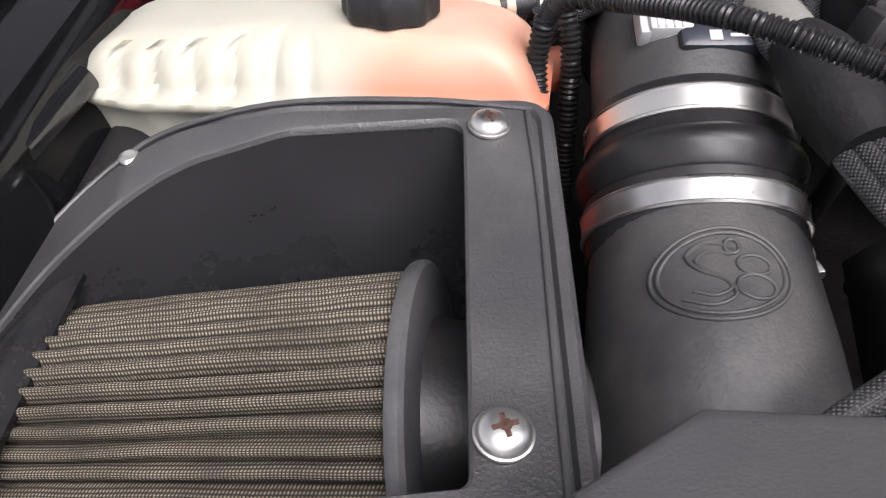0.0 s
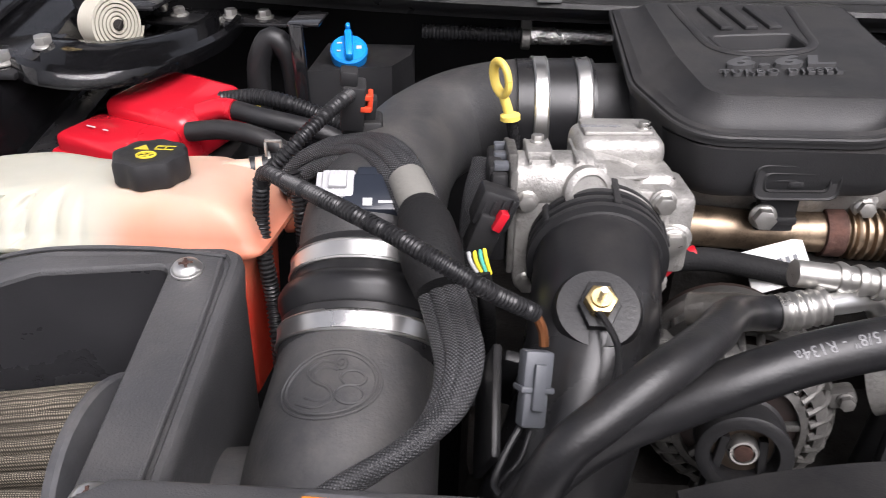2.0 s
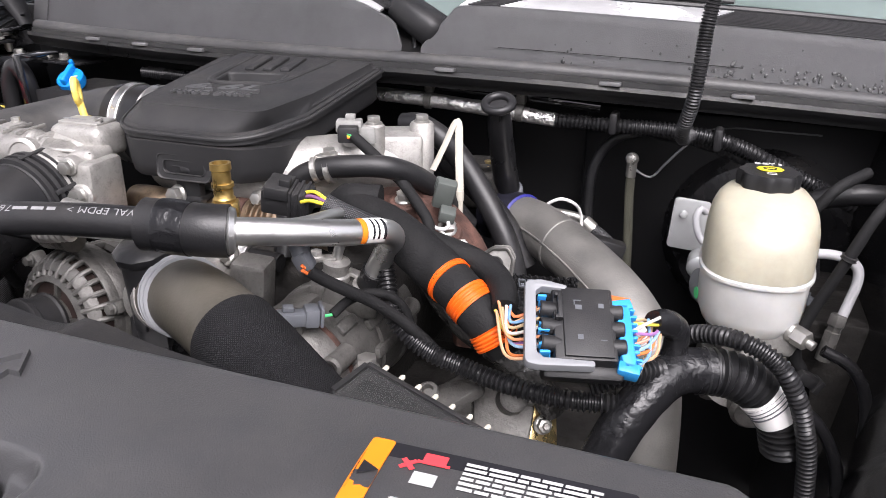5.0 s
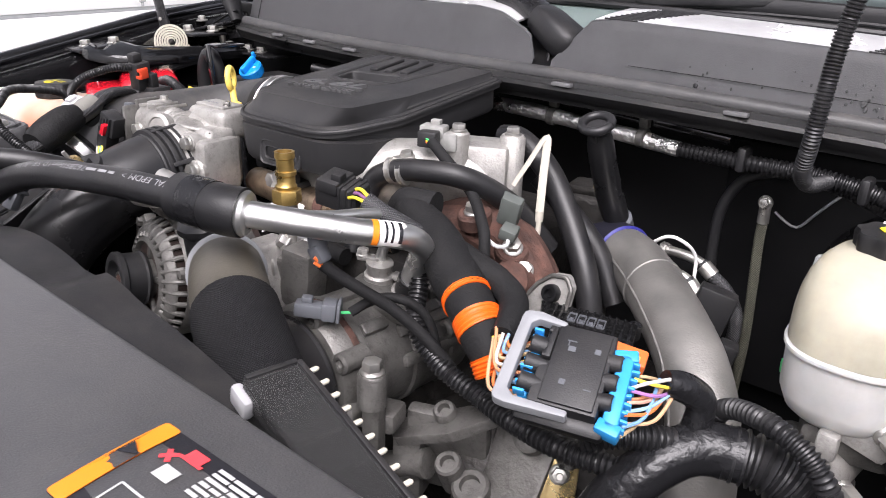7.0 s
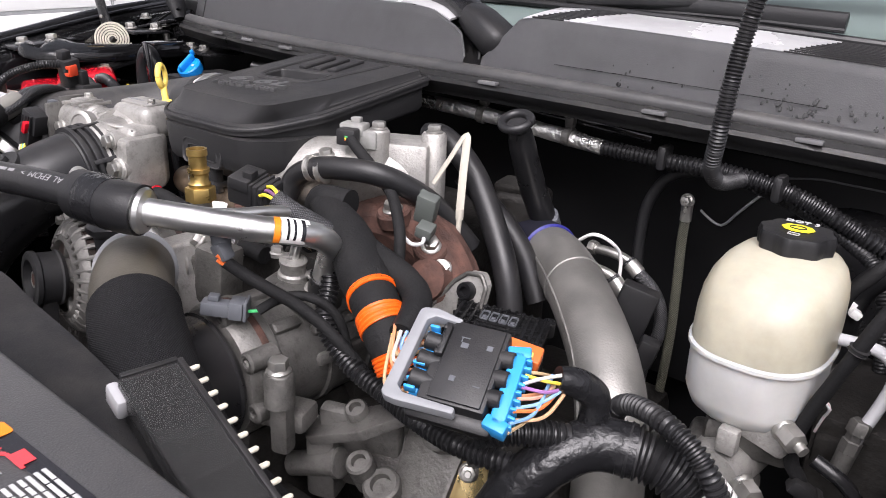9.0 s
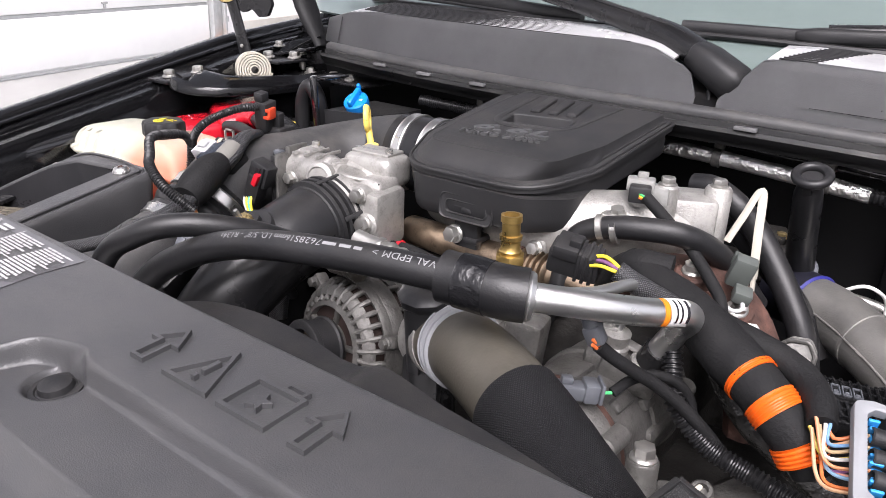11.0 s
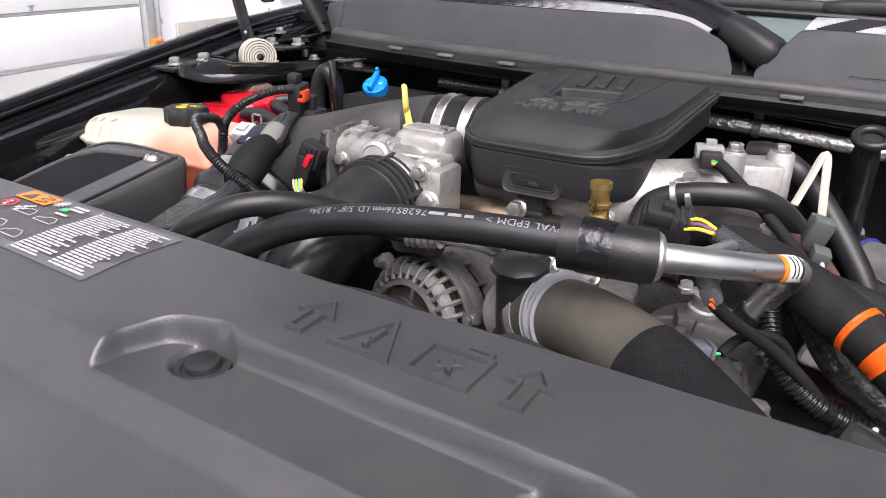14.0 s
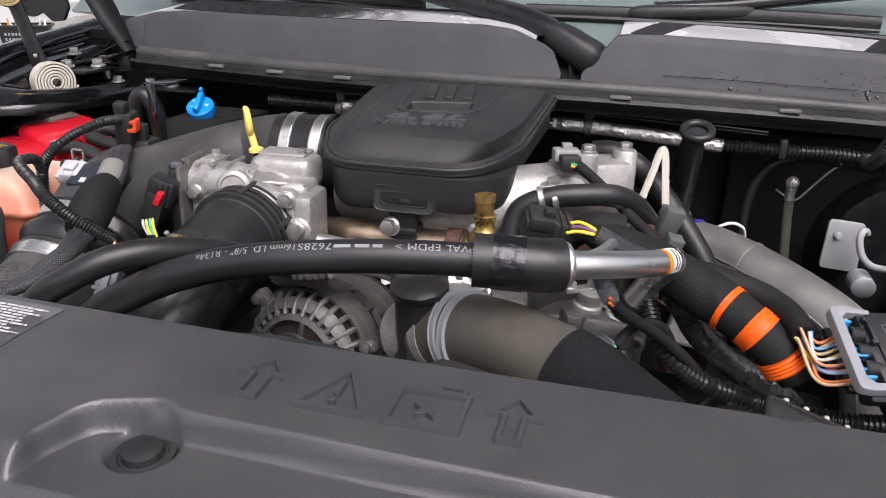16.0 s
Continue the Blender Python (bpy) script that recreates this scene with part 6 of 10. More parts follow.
part("web", join(rbox((0.006, 0.07, 0.05), (0.268, 0.30, 1.145), 0.002, (30, 10, 6)), rbox((0.03, 0.008, 0.06), (0.285, 0.325, 1.15), 0.002, (25, 15, 0))), RUBBER, bo)

# sensor plug and its wire loop
sg = thing("sensor_plug", (0, 0, 0), "grey sensor plug hanging on a thin wire loop", "cable plug")
SGM = Matrix.Translation((0.292, 0.272, 1.188)) @ Euler((radians(-28), radians(12), radians(14))).to_matrix().to_4x4() @ Matrix.Diagonal((0.84, 0.84, 0.84, 1))
part("socket", moved(rbox((0.020, 0.014, 0.026), (0, 0, 0.012), 0.002), SGM), DARK_GREY_PLASTIC, sg)
part("shell", moved(rbox((0.017, 0.013, 0.026), (0, 0, -0.012), 0.002), SGM), DARK_GREY_PLASTIC, sg)
part("latch", moved(rbox((0.008, 0.004, 0.030), (0, -0.009, 0.002), 0.001), SGM), DARK_GREY_PLASTIC, sg)
part("collar", moved(rbox((0.023, 0.017, 0.004), (0, 0, 0.0), 0.001), SGM), DARK_GREY_PLASTIC, sg)
part("wire", sweep([(0.286, 0.262, 1.170), (0.276, 0.245, 1.160), (0.272, 0.230, 1.155), (0.284, 0.218, 1.158), (0.305, 0.222, 1.174), (0.328, 0.250, 1.196), (0.338, 0.285, 1.206), (0.332, 0.305, 1.213), (0.328, 0.311, 1.215)], 0.0021, 8, 0.004), RUBBER, sg)
part("wire", sweep([(0.291, 0.260, 1.168), (0.285, 0.245, 1.160), (0.276, 0.238, 1.152), (0.27, 0.23, 1.13)], 0.0013, 8, 0.004), RUBBER, sg)

# ---- alternator ----
PULLEY_BRONZE = material("browned_steel", (0.10, 0.075, 0.055), 0.5, metal=0.5, vary=0.3)
al = thing("alternator", (0, 0, 0), "weathered cast alternator with slotted shell and black pulley", "alternator")
AC = V((0.434, 0.339, 1.1135))
AM = placed(AC, (-0.16, -0.97, 0.12)) @ Matrix.Scale(0.92, 4)


def in_al(bm):
    return moved(bm, AM)


part("core", in_al(lathe([(0.060, -0.11), (0.060, -0.004), (0.048, 0.004), (0.02, 0.006)], n=40)), material("dark_windings", (0.020, 0.012, 0.010), 0.6, vary=0.4, vary_scale=60), al, "dark copper windings behind the slots")
part("shell_ring", in_al(lathe([(0.064, -0.040), (0.070, -0.038), (0.070, -0.022), (0.067, -0.018), (0.064, -0.018), (0.062, -0.022), (0.062, -0.038)], n=48, ring=True)), CAST_DULL, al)
part("rear_ring", in_al(lathe([(0.063, -0.075), (0.069, -0.073), (0.069, -0.052), (0.063, -0.050)], n=48, ring=True)), CAST_DULL, al)
part("rear_shell", in_al(lathe([(0.02, -0.118), (0.050, -0.115), (0.062, -0.10), (0.064, -0.075)], n=40)), CAST_DULL, al)
part("outer_ring", in_al(lathe([(0.0625, -0.026), (0.0685, -0.026), (0.0695, -0.016), (0.0672, -0.0105), (0.0630, -0.012)], n=48, ring=True)), CAST_DULL, al)
part("mid_ring", in_al(lathe([(0.0500, 0.000), (0.0580, -0.005), (0.0615, -0.002), (0.0590, 0.0035), (0.0520, 0.0075)], n=48, ring=True)), CAST_DULL, al)
part("front_ring", in_al(lathe([(0.040, 0.004), (0.046, 0.001), (0.047, 0.008), (0.041, 0.011)], n=44, ring=True)), CAST_DULL, al)
part("hub", in_al(lathe([(0.024, -0.004), (0.024, 0.012), (0.018, 0.016)], n=32)), CAST_DULL, al)
fin = in_al(sweep([(0.0655, 0, -0.022), (0.064, 0, -0.010), (0.058, 0, 0.001), (0.046, 0, 0.008)], 0.0031, 8, 0.006))
fin_me = None
for k in range(30):
    a = radians(12 * k)
    m = AM @ Matrix.Rotation(a, 4, "Z") @ AM.inverted()
    if fin_me is None:
        first = part("fin", fin, CAST_DULL, al)
        fin_me = first.data
    else:
        o = new("fin", fin_me)
        o.parent = al
        o.matrix_basis = m
for k in range(16):
    o = part("rear_fin", in_al(moved(rbox((0.006, 0.004, 0.014), (0.067, 0, -0.045), 0.001), Matrix.Rotation(radians(22.5 * k), 4, "Z"))), CAST_DULL, al)
for k in range(5):
    part("spoke", in_al(moved(rbox((0.024, 0.006, 0.008), (0.033, 0, 0.006), 0.002), Matrix.Rotation(radians(72 * k + 10), 4, "Z"))), CAST_DULL, al)
for a in (20, 140, 260):
    part("lug", in_al(moved(join(rbox((0.020, 0.014, 0.016), (0.072, 0, -0.014), 0.004), hexbolt((0.074, 0, -0.006), (0, 0, 1), 0.005, 0.005, 1.3)), Matrix.Rotation(radians(a), 4, "Z"))), CAST_DULL, al)
part("pulley", in_al(lathe([(0.016, 0.010), (0.029, 0.012), (0.031, 0.016), (0.029, 0.018), (0.029, 0.036), (0.0315, 0.038), (0.0315, 0.043), (0.0295, 0.0445), (0.0225, 0.0445), (0.0215, 0.030), (0.011, 0.0285)], n=48)), BLACK_PLASTIC, al, "black belt pulley")
part("pulley_web", in_al(lathe([(0.0205, 0.0288), (0.0205, 0.0300), (0.012, 0.0302), (0.0, 0.0302)], n=36)), PULLEY_BRONZE, al, "brown inner face")
part("pulley_nut", in_al(lathe([(0.0105, 0.030), (0.0105, 0.038), (0.0090, 0.040), (0.0075, 0.040), (0.0070, 0.037), (0.0, 0.037)], n=28)), STEEL, al, "bright hub nut")
part("shaft_end", in_al(lathe([(0.0062, 0.0365), (0.0062, 0.0400), (0.0, 0.0402)], n=20)), RUST, al, "rusty shaft end")
single("drive_belt", in_al(join(rbox((0.006, 0.30, 0.016), (0.028, -0.14, 0.028), 0.001, (0, 0, 6)), rbox((0.006, 0.30, 0.016), (-0.028, -0.14, 0.028), 0.001, (0, 0, -6)))), RUBBER, "black ribbed drive belt round the alternator pulley", "drive belt")
# upper bracket post in front of it
single("bracket_post", join(lathe([(0.021, -0.10), (0.021, 0.07), (0.018, 0.075)], (0.546, 0.342, 1.125), (0, -0.1, 1), 28), rbox((0.040, 0.010, 0.10), (0.546, 0.330, 1.09), 0.004), lathe([(0.023, 0), (0.0245, 0.003), (0.0245, 0.008), (0.019, 0.012), (0.0, 0.012)], (0.546, 0.335, 1.196), (0, -0.2, 1), 30, flute=0.03, flutes=10), rbox((0.012, 0.004, 0.016), (0.546, 0.319, 1.14), 0.001)), GLOSS_RUBBER, "black plastic filler neck and bracket beside the alternator", "bracket")
single("line_fitting", join(sweep([(0.45, 0.35, 1.222), (0.50, 0.352, 1.216), (0.555, 0.355, 1.208)], 0.0085, 18, 0.005), *[lathe([(0.0095, -0.003), (0.0105, 0), (0.0095, 0.003)], (0.478 + 0.012 * k, 0.351, 1.219 - 0.0016 * k), (1, 0.03, -0.13), 20) for k in range(4)]), STEEL, "crimped steel hose fitting behind the thick hose", "hose fitting")

# alternator cable with red boot and paper tag
ac = thing("alternator_cable", (0, 0, 0), "black cable with red boot, foil sleeve and paper tag", "cable")
part("cable", sweep([(0.405, 0.448, 1.172), (0.43, 0.448, 1.174), (0.47, 0.452, 1.166), (0.52, 0.455, 1.155), (0.60, 0.455, 1.150)], 0.009, 16, 0.005), TAPE, ac)
part("red_boot", sweep([(0.394, 0.446, 1.160), (0.404, 0.448, 1.170), (0.422, 0.449, 1.178)], 0.007, 14, 0.004), RED_PLASTIC, ac, "red terminal boot")
part("foil_sleeve", sweep([(0.510, 0.454, 1.158), (0.535, 0.455, 1.155), (0.565, 0.455, 1.152)], 0.0125, 20, 0.003, wobble=0.05), FOIL, ac, "crinkled foil sleeve")
part("tag", moved(sheet(8, 4, lambda u, v: V(((u - 0.5) * 0.05, (v - 0.5) * 0.034, 0.004 * math.sin(u * 5))), 0.0006), Matrix.Translation((0.490, 0.462, 1.163)) @ Euler((radians(52), radians(-14), radians(10))).to_matrix().to_4x4()), WHITE_LABEL, ac, "white paper tag with faded print")
part("tag_print", moved(join(*[rbox((0.003, 0.010, 0.0008), (-0.012 + 0.006 * k, 0.0, 0.0052), 0) for k in range(5)]), Matrix.Translation((0.490, 0.462, 1.163)) @ Euler((radians(52), radians(-14), radians(10))).to_matrix().to_4x4()), DARK_GREY_PLASTIC, ac)
part("foil_patch", sweep([(0.40, 0.372, 1.178), (0.425, 0.360, 1.186), (0.45, 0.352, 1.19)], 0.012, 16, 0.003, wobble=0.08), DIRTY_FOIL, ac)

# ---- cross-over pipe, heat tinted, with bellows ----
xp = thing("crossover_pipe", (0, 0, 0), "heat-tinted steel cross-over pipe with bellows", "exhaust pipe")
part("pipe", sweep([(0.385, 0.510, 1.172), (0.42, 0.497, 1.178), (0.47, 0.494, 1.177), (0.51, 0.494, 1.177), (0.542, 0.492, 1.178), (0.57, 0.49, 1.178), (0.64, 0.49, 1.172)], 0.0165, 24, 0.005), HEAT_STEEL, xp)
part("bellows", sweep([(0.546, 0.492, 1.178), (0.580, 0.490, 1.178)], 0.0185, 24, ribs=0.005, pitch=0.0062), HEAT_STEEL, xp)
part("joint", sweep([(0.528, 0.4925, 1.178), (0.543, 0.492, 1.178)], 0.0195, 24, 0.004), RUST, xp)
part("flange_bolt", hexbolt((0.556, 0.491, 1.200), (0, -1, 0.2), 0.006, 0.006, 1.4), STEEL, xp)

# ---- intake plenum, smooth casting ----
im = thing("intake_plenum", (0, 0, 0), "pale cast aluminium intake plenum with bolted end block", "intake manifold")
part("runner", sweep([(0.40, 0.56, 1.205, 0.034), (0.46, 0.535, 1.208, 0.036), (0.53, 0.528, 1.212, 0.037), (0.58, 0.535, 1.217, 0.038), (0.625, 0.560, 1.222, 0.036), (0.665, 0.60, 1.222, 0.034)], 0.036, 32, 0.006), CAST, im)
part("end_block", join(rbox((0.060, 0.050, 0.070), (0.662, 0.588, 1.224), 0.005, (0, 0, 28)), rbox((0.034, 0.040, 0.05), (0.635, 0.562, 1.235), 0.006, (0, 0, 28)), lathe([(0.013, 0), (0.013, 0.075), (0.011, 0.078)], (0.690, 0.602, 1.19), (0, 0, 1), 22), lathe([(0.011, 0), (0.011, 0.05), (0.009, 0.052)], (0.655, 0.558, 1.22), (0, 0, 1), 22)), CAST, im)
part("lower_lip", join(rbox((0.13, 0.02, 0.012), (0.53, 0.512, 1.200), 0.004, (0, 0, 2)), rbox((0.022, 0.016, 0.022), (0.556, 0.500, 1.200), 0.004)), CAST, im)
for p in ((0.690, 0.602, 1.268), (0.655, 0.558, 1.272)):
    part("bolt", hexbolt(p, (0, 0, 1), 0.0065, 0.006, 1.35), STEEL, im)

# pressure sensor and plug
PALE_RESIN = material("dusty_pale_resin", (0.20, 0.20, 0.19), 0.55, vary=0.3, vary_scale=60, grain=0.3, scale=500)
pm = thing("pressure_sensor", (0, 0, 0), "pale grey pressure sensor plug on the plenum", "sensor")
part("plug", join(rbox((0.026, 0.018, 0.012), (0.634, 0.545, 1.271), 0.002, (0, 0, 20)), rbox((0.010, 0.008, 0.006), (0.634, 0.548, 1.279), 0.001, (0, 0, 20)), rbox((0.022, 0.02, 0.018), (0.648, 0.552, 1.262), 0.002, (0, 0, 20))), PALE_RESIN, pm)
part("cap", rbox((0.020, 0.014, 0.016), (0.640, 0.530, 1.266), 0.002, (0, 0, 20)), BLACK_PLASTIC, pm)
part("lead", sweep([(0.648, 0.525, 1.266), (0.662, 0.524, 1.256), (0.680, 0.527, 1.240), (0.700, 0.528, 1.222), (0.724, 0.512, 1.206), (0.738, 0.50, 1.195), (0.745, 0.49, 1.15)], 0.0055, 14, 0.004, wobble=0.05), TAPE, pm)
for mat, dz in ((material("lead_green", (0.05, 0.35, 0.12), 0.4), 0.002), (ORANGE_PLASTIC, -0.002), (YELLOW_WIRE, 0.0)):
    part("wire", sweep([(0.640, 0.5245, 1.266 + dz), (0.650, 0.5235, 1.264 + dz * 0.5)], 0.0012, 6, 0.002), mat, pm)

# ---- heater hose with P-clip ----
hh = thing("heater_hose", (0, 0, 0), "black rubber heater hose held by a bright double clip", "hose")
part("hose", sweep([(0.596, 0.470, 1.15), (0.592, 0.488, 1.195), (0.598, 0.498, 1.222), (0.622, 0.503, 1.235), (0.655, 0.510, 1.240), (0.685, 0.522, 1.239), (0.705, 0.545, 1.226), (0.722, 0.575, 1.200), (0.745, 0.60, 1.160)], 0.0112, 20, 0.004), RUBBER, hh)
for d in (0.618, 0.631):
    part("clip_band", clamp_band(V((d, 0.5025 + (d - 0.618) * 0.2, 1.2345)), (1, 0.2, 0.25), 0.0113, 0.006), STEEL, hh)
part("clip_lug", join(rbox((0.024, 0.014, 0.003), (0.627, 0.510, 1.2465), 0.001), hexbolt((0.628, 0.512, 1.248), (0, -0.2, 1), 0.006, 0.005, 1.4)), STEEL, hh)
single("rear_hose", sweep([(0.655, 0.635, 1.255), (0.675, 0.632, 1.257), (0.702, 0.628, 1.246), (0.724, 0.628, 1.226), (0.746, 0.621, 1.202), (0.769, 0.611, 1.174), (0.788, 0.602, 1.146), (0.800, 0.596, 1.115), (0.81, 0.59, 1.05)], 0.0128, 22, 0.004), RUBBER, "thick black hose curving down behind the plenum", "hose")
single("lower_rear_hose", sweep([(0.70, 0.64, 1.22), (0.73, 0.65, 1.19), (0.77, 0.655, 1.15), (0.80, 0.65, 1.10)], 0.012, 20, 0.005), RUBBER, "black hose low behind the plenum", "hose")
single("bent_stay", join(sweep([(0.713, 0.575, 1.225), (0.7205, 0.590, 1.249), (0.7265, 0.603, 1.2695), (0.7285, 0.6045, 1.2715), (0.7305, 0.603, 1.268), (0.735, 0.594, 1.235), (0.740, 0.585, 1.196)], 0.0042, 10, 0.003, flat=0.35), sweep([(0.740, 0.585, 1.197), (0.7425, 0.580, 1.175), (0.744, 0.577, 1.155)], 0.0030, 10, 0.004), lathe([(0.0042, 0), (0.0042, 0.010)], (0.7402, 0.5845, 1.192), (-0.1, 0.2, 1), 12)), STAY_COAT, "thin bent cream-coloured metal strip on a rod", "stay")

# ---- rusty exhaust manifold ----
BLACK_OXIDE = material("black_oxide_steel", (0.010, 0.010, 0.011), 0.35, metal=0.4, vary=0.2)
em = thing("exhaust_manifold", (0, 0, 0), "rusty brown cast exhaust manifold with cast bracket", "exhaust manifold")
part("casting", sweep([(0.60, 0.550, 1.16, 0.020), (0.655, 0.552, 1.178, 0.025), (0.695, 0.556, 1.180, 0.029), (0.725, 0.560, 1.168, 0.030), (0.748, 0.562, 1.143, 0.029), (0.765, 0.560, 1.112, 0.027), (0.775, 0.55, 1.05, 0.026)], 0.032, 11, 0.010, wobble=0.05), RUST, em, angle=22)
for q, a in (((0.700, 0.532, 1.203), (0, -0.3, 1)), ((0.742, 0.540, 1.176), (0.4, -0.5, 0.8))):
    part("flange", lathe([(0.017, -0.012), (0.017, 0.000), (0.015, 0.002), (0.008, 0.002)], q, a, 16), RUST, em)
    part("bolt", hexbolt(V(q) + V(a).normalized() * 0.002, a, 0.0072, 0.007, 1.4), STEEL, em)
part("boss", join(lathe([(0.02, -0.01), (0.02, 0.008), (0.012, 0.010)], (0.752, 0.528, 1.148), (0.1, -0.9, 0.4), 20), rbox((0.05, 0.03, 0.03), (0.772, 0.545, 1.13), 0.008, (20, 10, 30))), RUST, em)
PLT = rounded([(0.748, 1.096), (0.757, 1.122), (0.780, 1.155), (0.793, 1.166), (0.808, 1.168), (0.815, 1.158), (0.812, 1.115), (0.800, 1.09)], 0.006)
part("plate", loft([[V((x, 0.527 + (z - 1.14) * 0.25 + dy, z)) for x, z in PLT] for dy in (0.009, 0.0)]), CAST, em, "pale machined plate")
part("plate_rim", sweep([V((x, 0.5265 + (z - 1.14) * 0.25, z)) for x, z in PLT] + [V((PLT[0][0], 0.5265 + (PLT[0][1] - 1.14) * 0.25, PLT[0][1]))], 0.0022, 8, 0.003), CAST_DULL, em)
part("socket_bolt", lathe([(0.0085, -0.001), (0.0085, 0.006), (0.0075, 0.0075), (0.0045, 0.0075), (0.004, 0.003), (0, 0.003)], (0.797, 0.5285, 1.151), (0.05, -0.95, 0.25), 20), BLACK_OXIDE, em, "black socket bolt")
for p, r in (((0.757, 0.540, 1.158), 0.007), ((0.804, 0.522, 1.112), 0.0055)):
    part("bolt", hexbolt(p, (0.4, -0.7, 0.6), r, 0.007, 1.35), STEEL, em)
PLUG_GREY = material("grey_green_plastic", (0.075, 0.083, 0.077), 0.45, vary=0.15)
single("stay_plug", join(rbox((0.020, 0.014, 0.030), (0.742, 0.532, 1.216), 0.003, (15, 14, 20)), rbox((0.016, 0.016, 0.012), (0.748, 0.524, 1.198), 0.002, (15, 14, 20)), rbox((0.006, 0.006, 0.012), (0.735, 0.534, 1.226), 0.001, (15, 14, 20))), PLUG_GREY, "grey-green plug clipped beside the stay", "cable plug")
single("plug_tail", sweep([(0.750, 0.520, 1.194), (0.753, 0.514, 1.189), (0.747, 0.508, 1.188), (0.738, 0.508, 1.191), (0.728, 0.512, 1.196)], 0.0019, 8, 0.003), WHITE_PRINT, "thin white wire tail of a plug", "wire")

# ---- brass service fitting ----
bf = thing("service_fitting", (0, 0, 0), "brass quick-connect service fitting", "brass fitting")
part("body", lathe([(0.0075, 0.0), (0.0075, 0.012), (0.0095, 0.014), (0.0095, 0.022)], (0.586, 0.397, 1.195), (-0.02, 0, 1), 24), STEEL, bf)
hp3 = [(0.0135 * math.cos(radians(60 * k)), 0.0135 * math.sin(radians(60 * k))) for k in range(6)]
part("hexagon", moved(prism(hp3, 0, 0.013, 0.001), placed((0.5855, 0.397, 1.217), (-0.02, 0, 1))), BRASS, bf)
part("neck", lathe([(0.0095, 0), (0.0100, 0.004), (0.0085, 0.006), (0.0085, 0.013), (0.0098, 0.0145), (0.0098, 0.018)], (0.585, 0.397, 1.229), (-0.02, 0, 1), 28), BRASS, bf)
part("mouth", lathe([(0.0080, 0), (0.0080, 0.012), (0.0092, 0.013), (0.0092, 0.019), (0.0070, 0.019), (0.0065, 0.010), (0.0, 0.010)], (0.5845, 0.397, 1.246), (-0.02, 0, 1), 28), BRASS, bf)
part("stem", sweep([(0.586, 0.397, 1.198), (0.588, 0.398, 1.15), (0.59, 0.40, 1.06)], 0.0065, 16), STEEL, bf)


# ---- right side of the bay ----
# plug with yellow wires, braided tail into the loom
yp = thing("loom_plug", (0, 0, 0), "black ribbed loom plug with yellow and violet wires", "cable plug")
YM = Matrix.Translation((0.636, 0.420, 1.232)) @ Euler((radians(10), radians(8), radians(16))).to_matrix().to_4x4()
part("shell", moved(join(rbox((0.044, 0.026, 0.024), (0, 0, 0), 0.003), rbox((0.022, 0.030, 0.012), (-0.008, 0, 0.010), 0.002), rbox((0.010, 0.010, 0.008), (-0.002, -0.004, 0.018), 0.001), *[rbox((0.003, 0.028, 0.027), (0.004 + 0.006 * k, 0, 0), 0.0008) for k in range(3)]), YM), BLACK_PLASTIC, yp)
VIOLET = material("violet_wire", (0.16, 0.07, 0.16), 0.4)
for k, mat in enumerate((YELLOW_WIRE, VIOLET, YELLOW_WIRE, VIOLET, YELLOW_WIRE)):
    dy, dz = (-0.007 + 0.0035 * k), 0.006 - 0.003 * abs(k - 2)
    part("wire", sweep([(0.654, 0.418 + dy, 1.234 + dz), (0.664, 0.416 + dy, 1.237 + dz), (0.676, 0.413 + dy * 0.6, 1.236 + dz * 0.6), (0.684, 0.412, 1.234)], 0.0016, 8, 0.003), mat, yp)
part("tail", sweep([(0.678, 0.409, 1.237), (0.690, 0.413, 1.230), (0.705, 0.425, 1.219), (0.725, 0.436, 1.208)], 0.0085, 16, 0.004), BRAID, yp, "braided sleeve tail")

# bands and branches of the taped loom
LP = [(0.690, 0.462, 1.214), (0.732, 0.444, 1.203), (0.765, 0.425, 1.193), (0.791, 0.410, 1.184), (0.811, 0.399, 1.175), (0.829, 0.392, 1.162), (0.845, 0.388, 1.142)]


def along(points, a, b, n=5):
    """A stretch of a smooth path between two fractions of its length."""
    path = spline(points, 0.0003)
    k0, k1 = int(a * (len(path) - 1)), int(b * (len(path) - 1))
    return [tuple(path[k0 + (k1 - k0) * j // n][:3]) for j in range(n + 1)]


for a, b, r in ((0.612, 0.640, 0.0206), (0.735, 0.800, 0.0196), (0.905, 0.975, 0.0186)):
    ob_ = sweep(along(LP, a, b, 8), r, 30, 0.0007, ribs=0.0009, pitch=0.0030, wobble=0.03)
    part("orange_band", ob_, ORANGE_TAPE, wl, "bright orange tape band")
part("branch", sweep([(0.752, 0.445, 1.203, 0.010), (0.785, 0.436, 1.199, 0.011), (0.808, 0.432, 1.194, 0.0115), (0.828, 0.421, 1.189, 0.0115), (0.842, 0.400, 1.185, 0.011), (0.848, 0.382, 1.180, 0.010)], 0.0125, 20, 0.003, wobble=0.06), TAPE, wl)
part("upper_end", sweep([(0.700, 0.475, 1.222, 0.014), (0.672, 0.470, 1.222, 0.0135), (0.65, 0.48, 1.205, 0.013), (0.63, 0.49, 1.16, 0.012)], 0.0135, 20, 0.004, wobble=0.05), TAPE, wl)

# connector block
cb_x = V((0.943, 0.329, -0.044)).normalized()
cb_n = cb_x.cross(V((-0.308, 0.815, 0.489))).normalized()
cb_y = cb_n.cross(cb_x)
CBM = Matrix.Translation((0.9095, 0.376, 1.180)) @ Matrix((cb_x, cb_y, cb_n)).transposed().to_4x4()


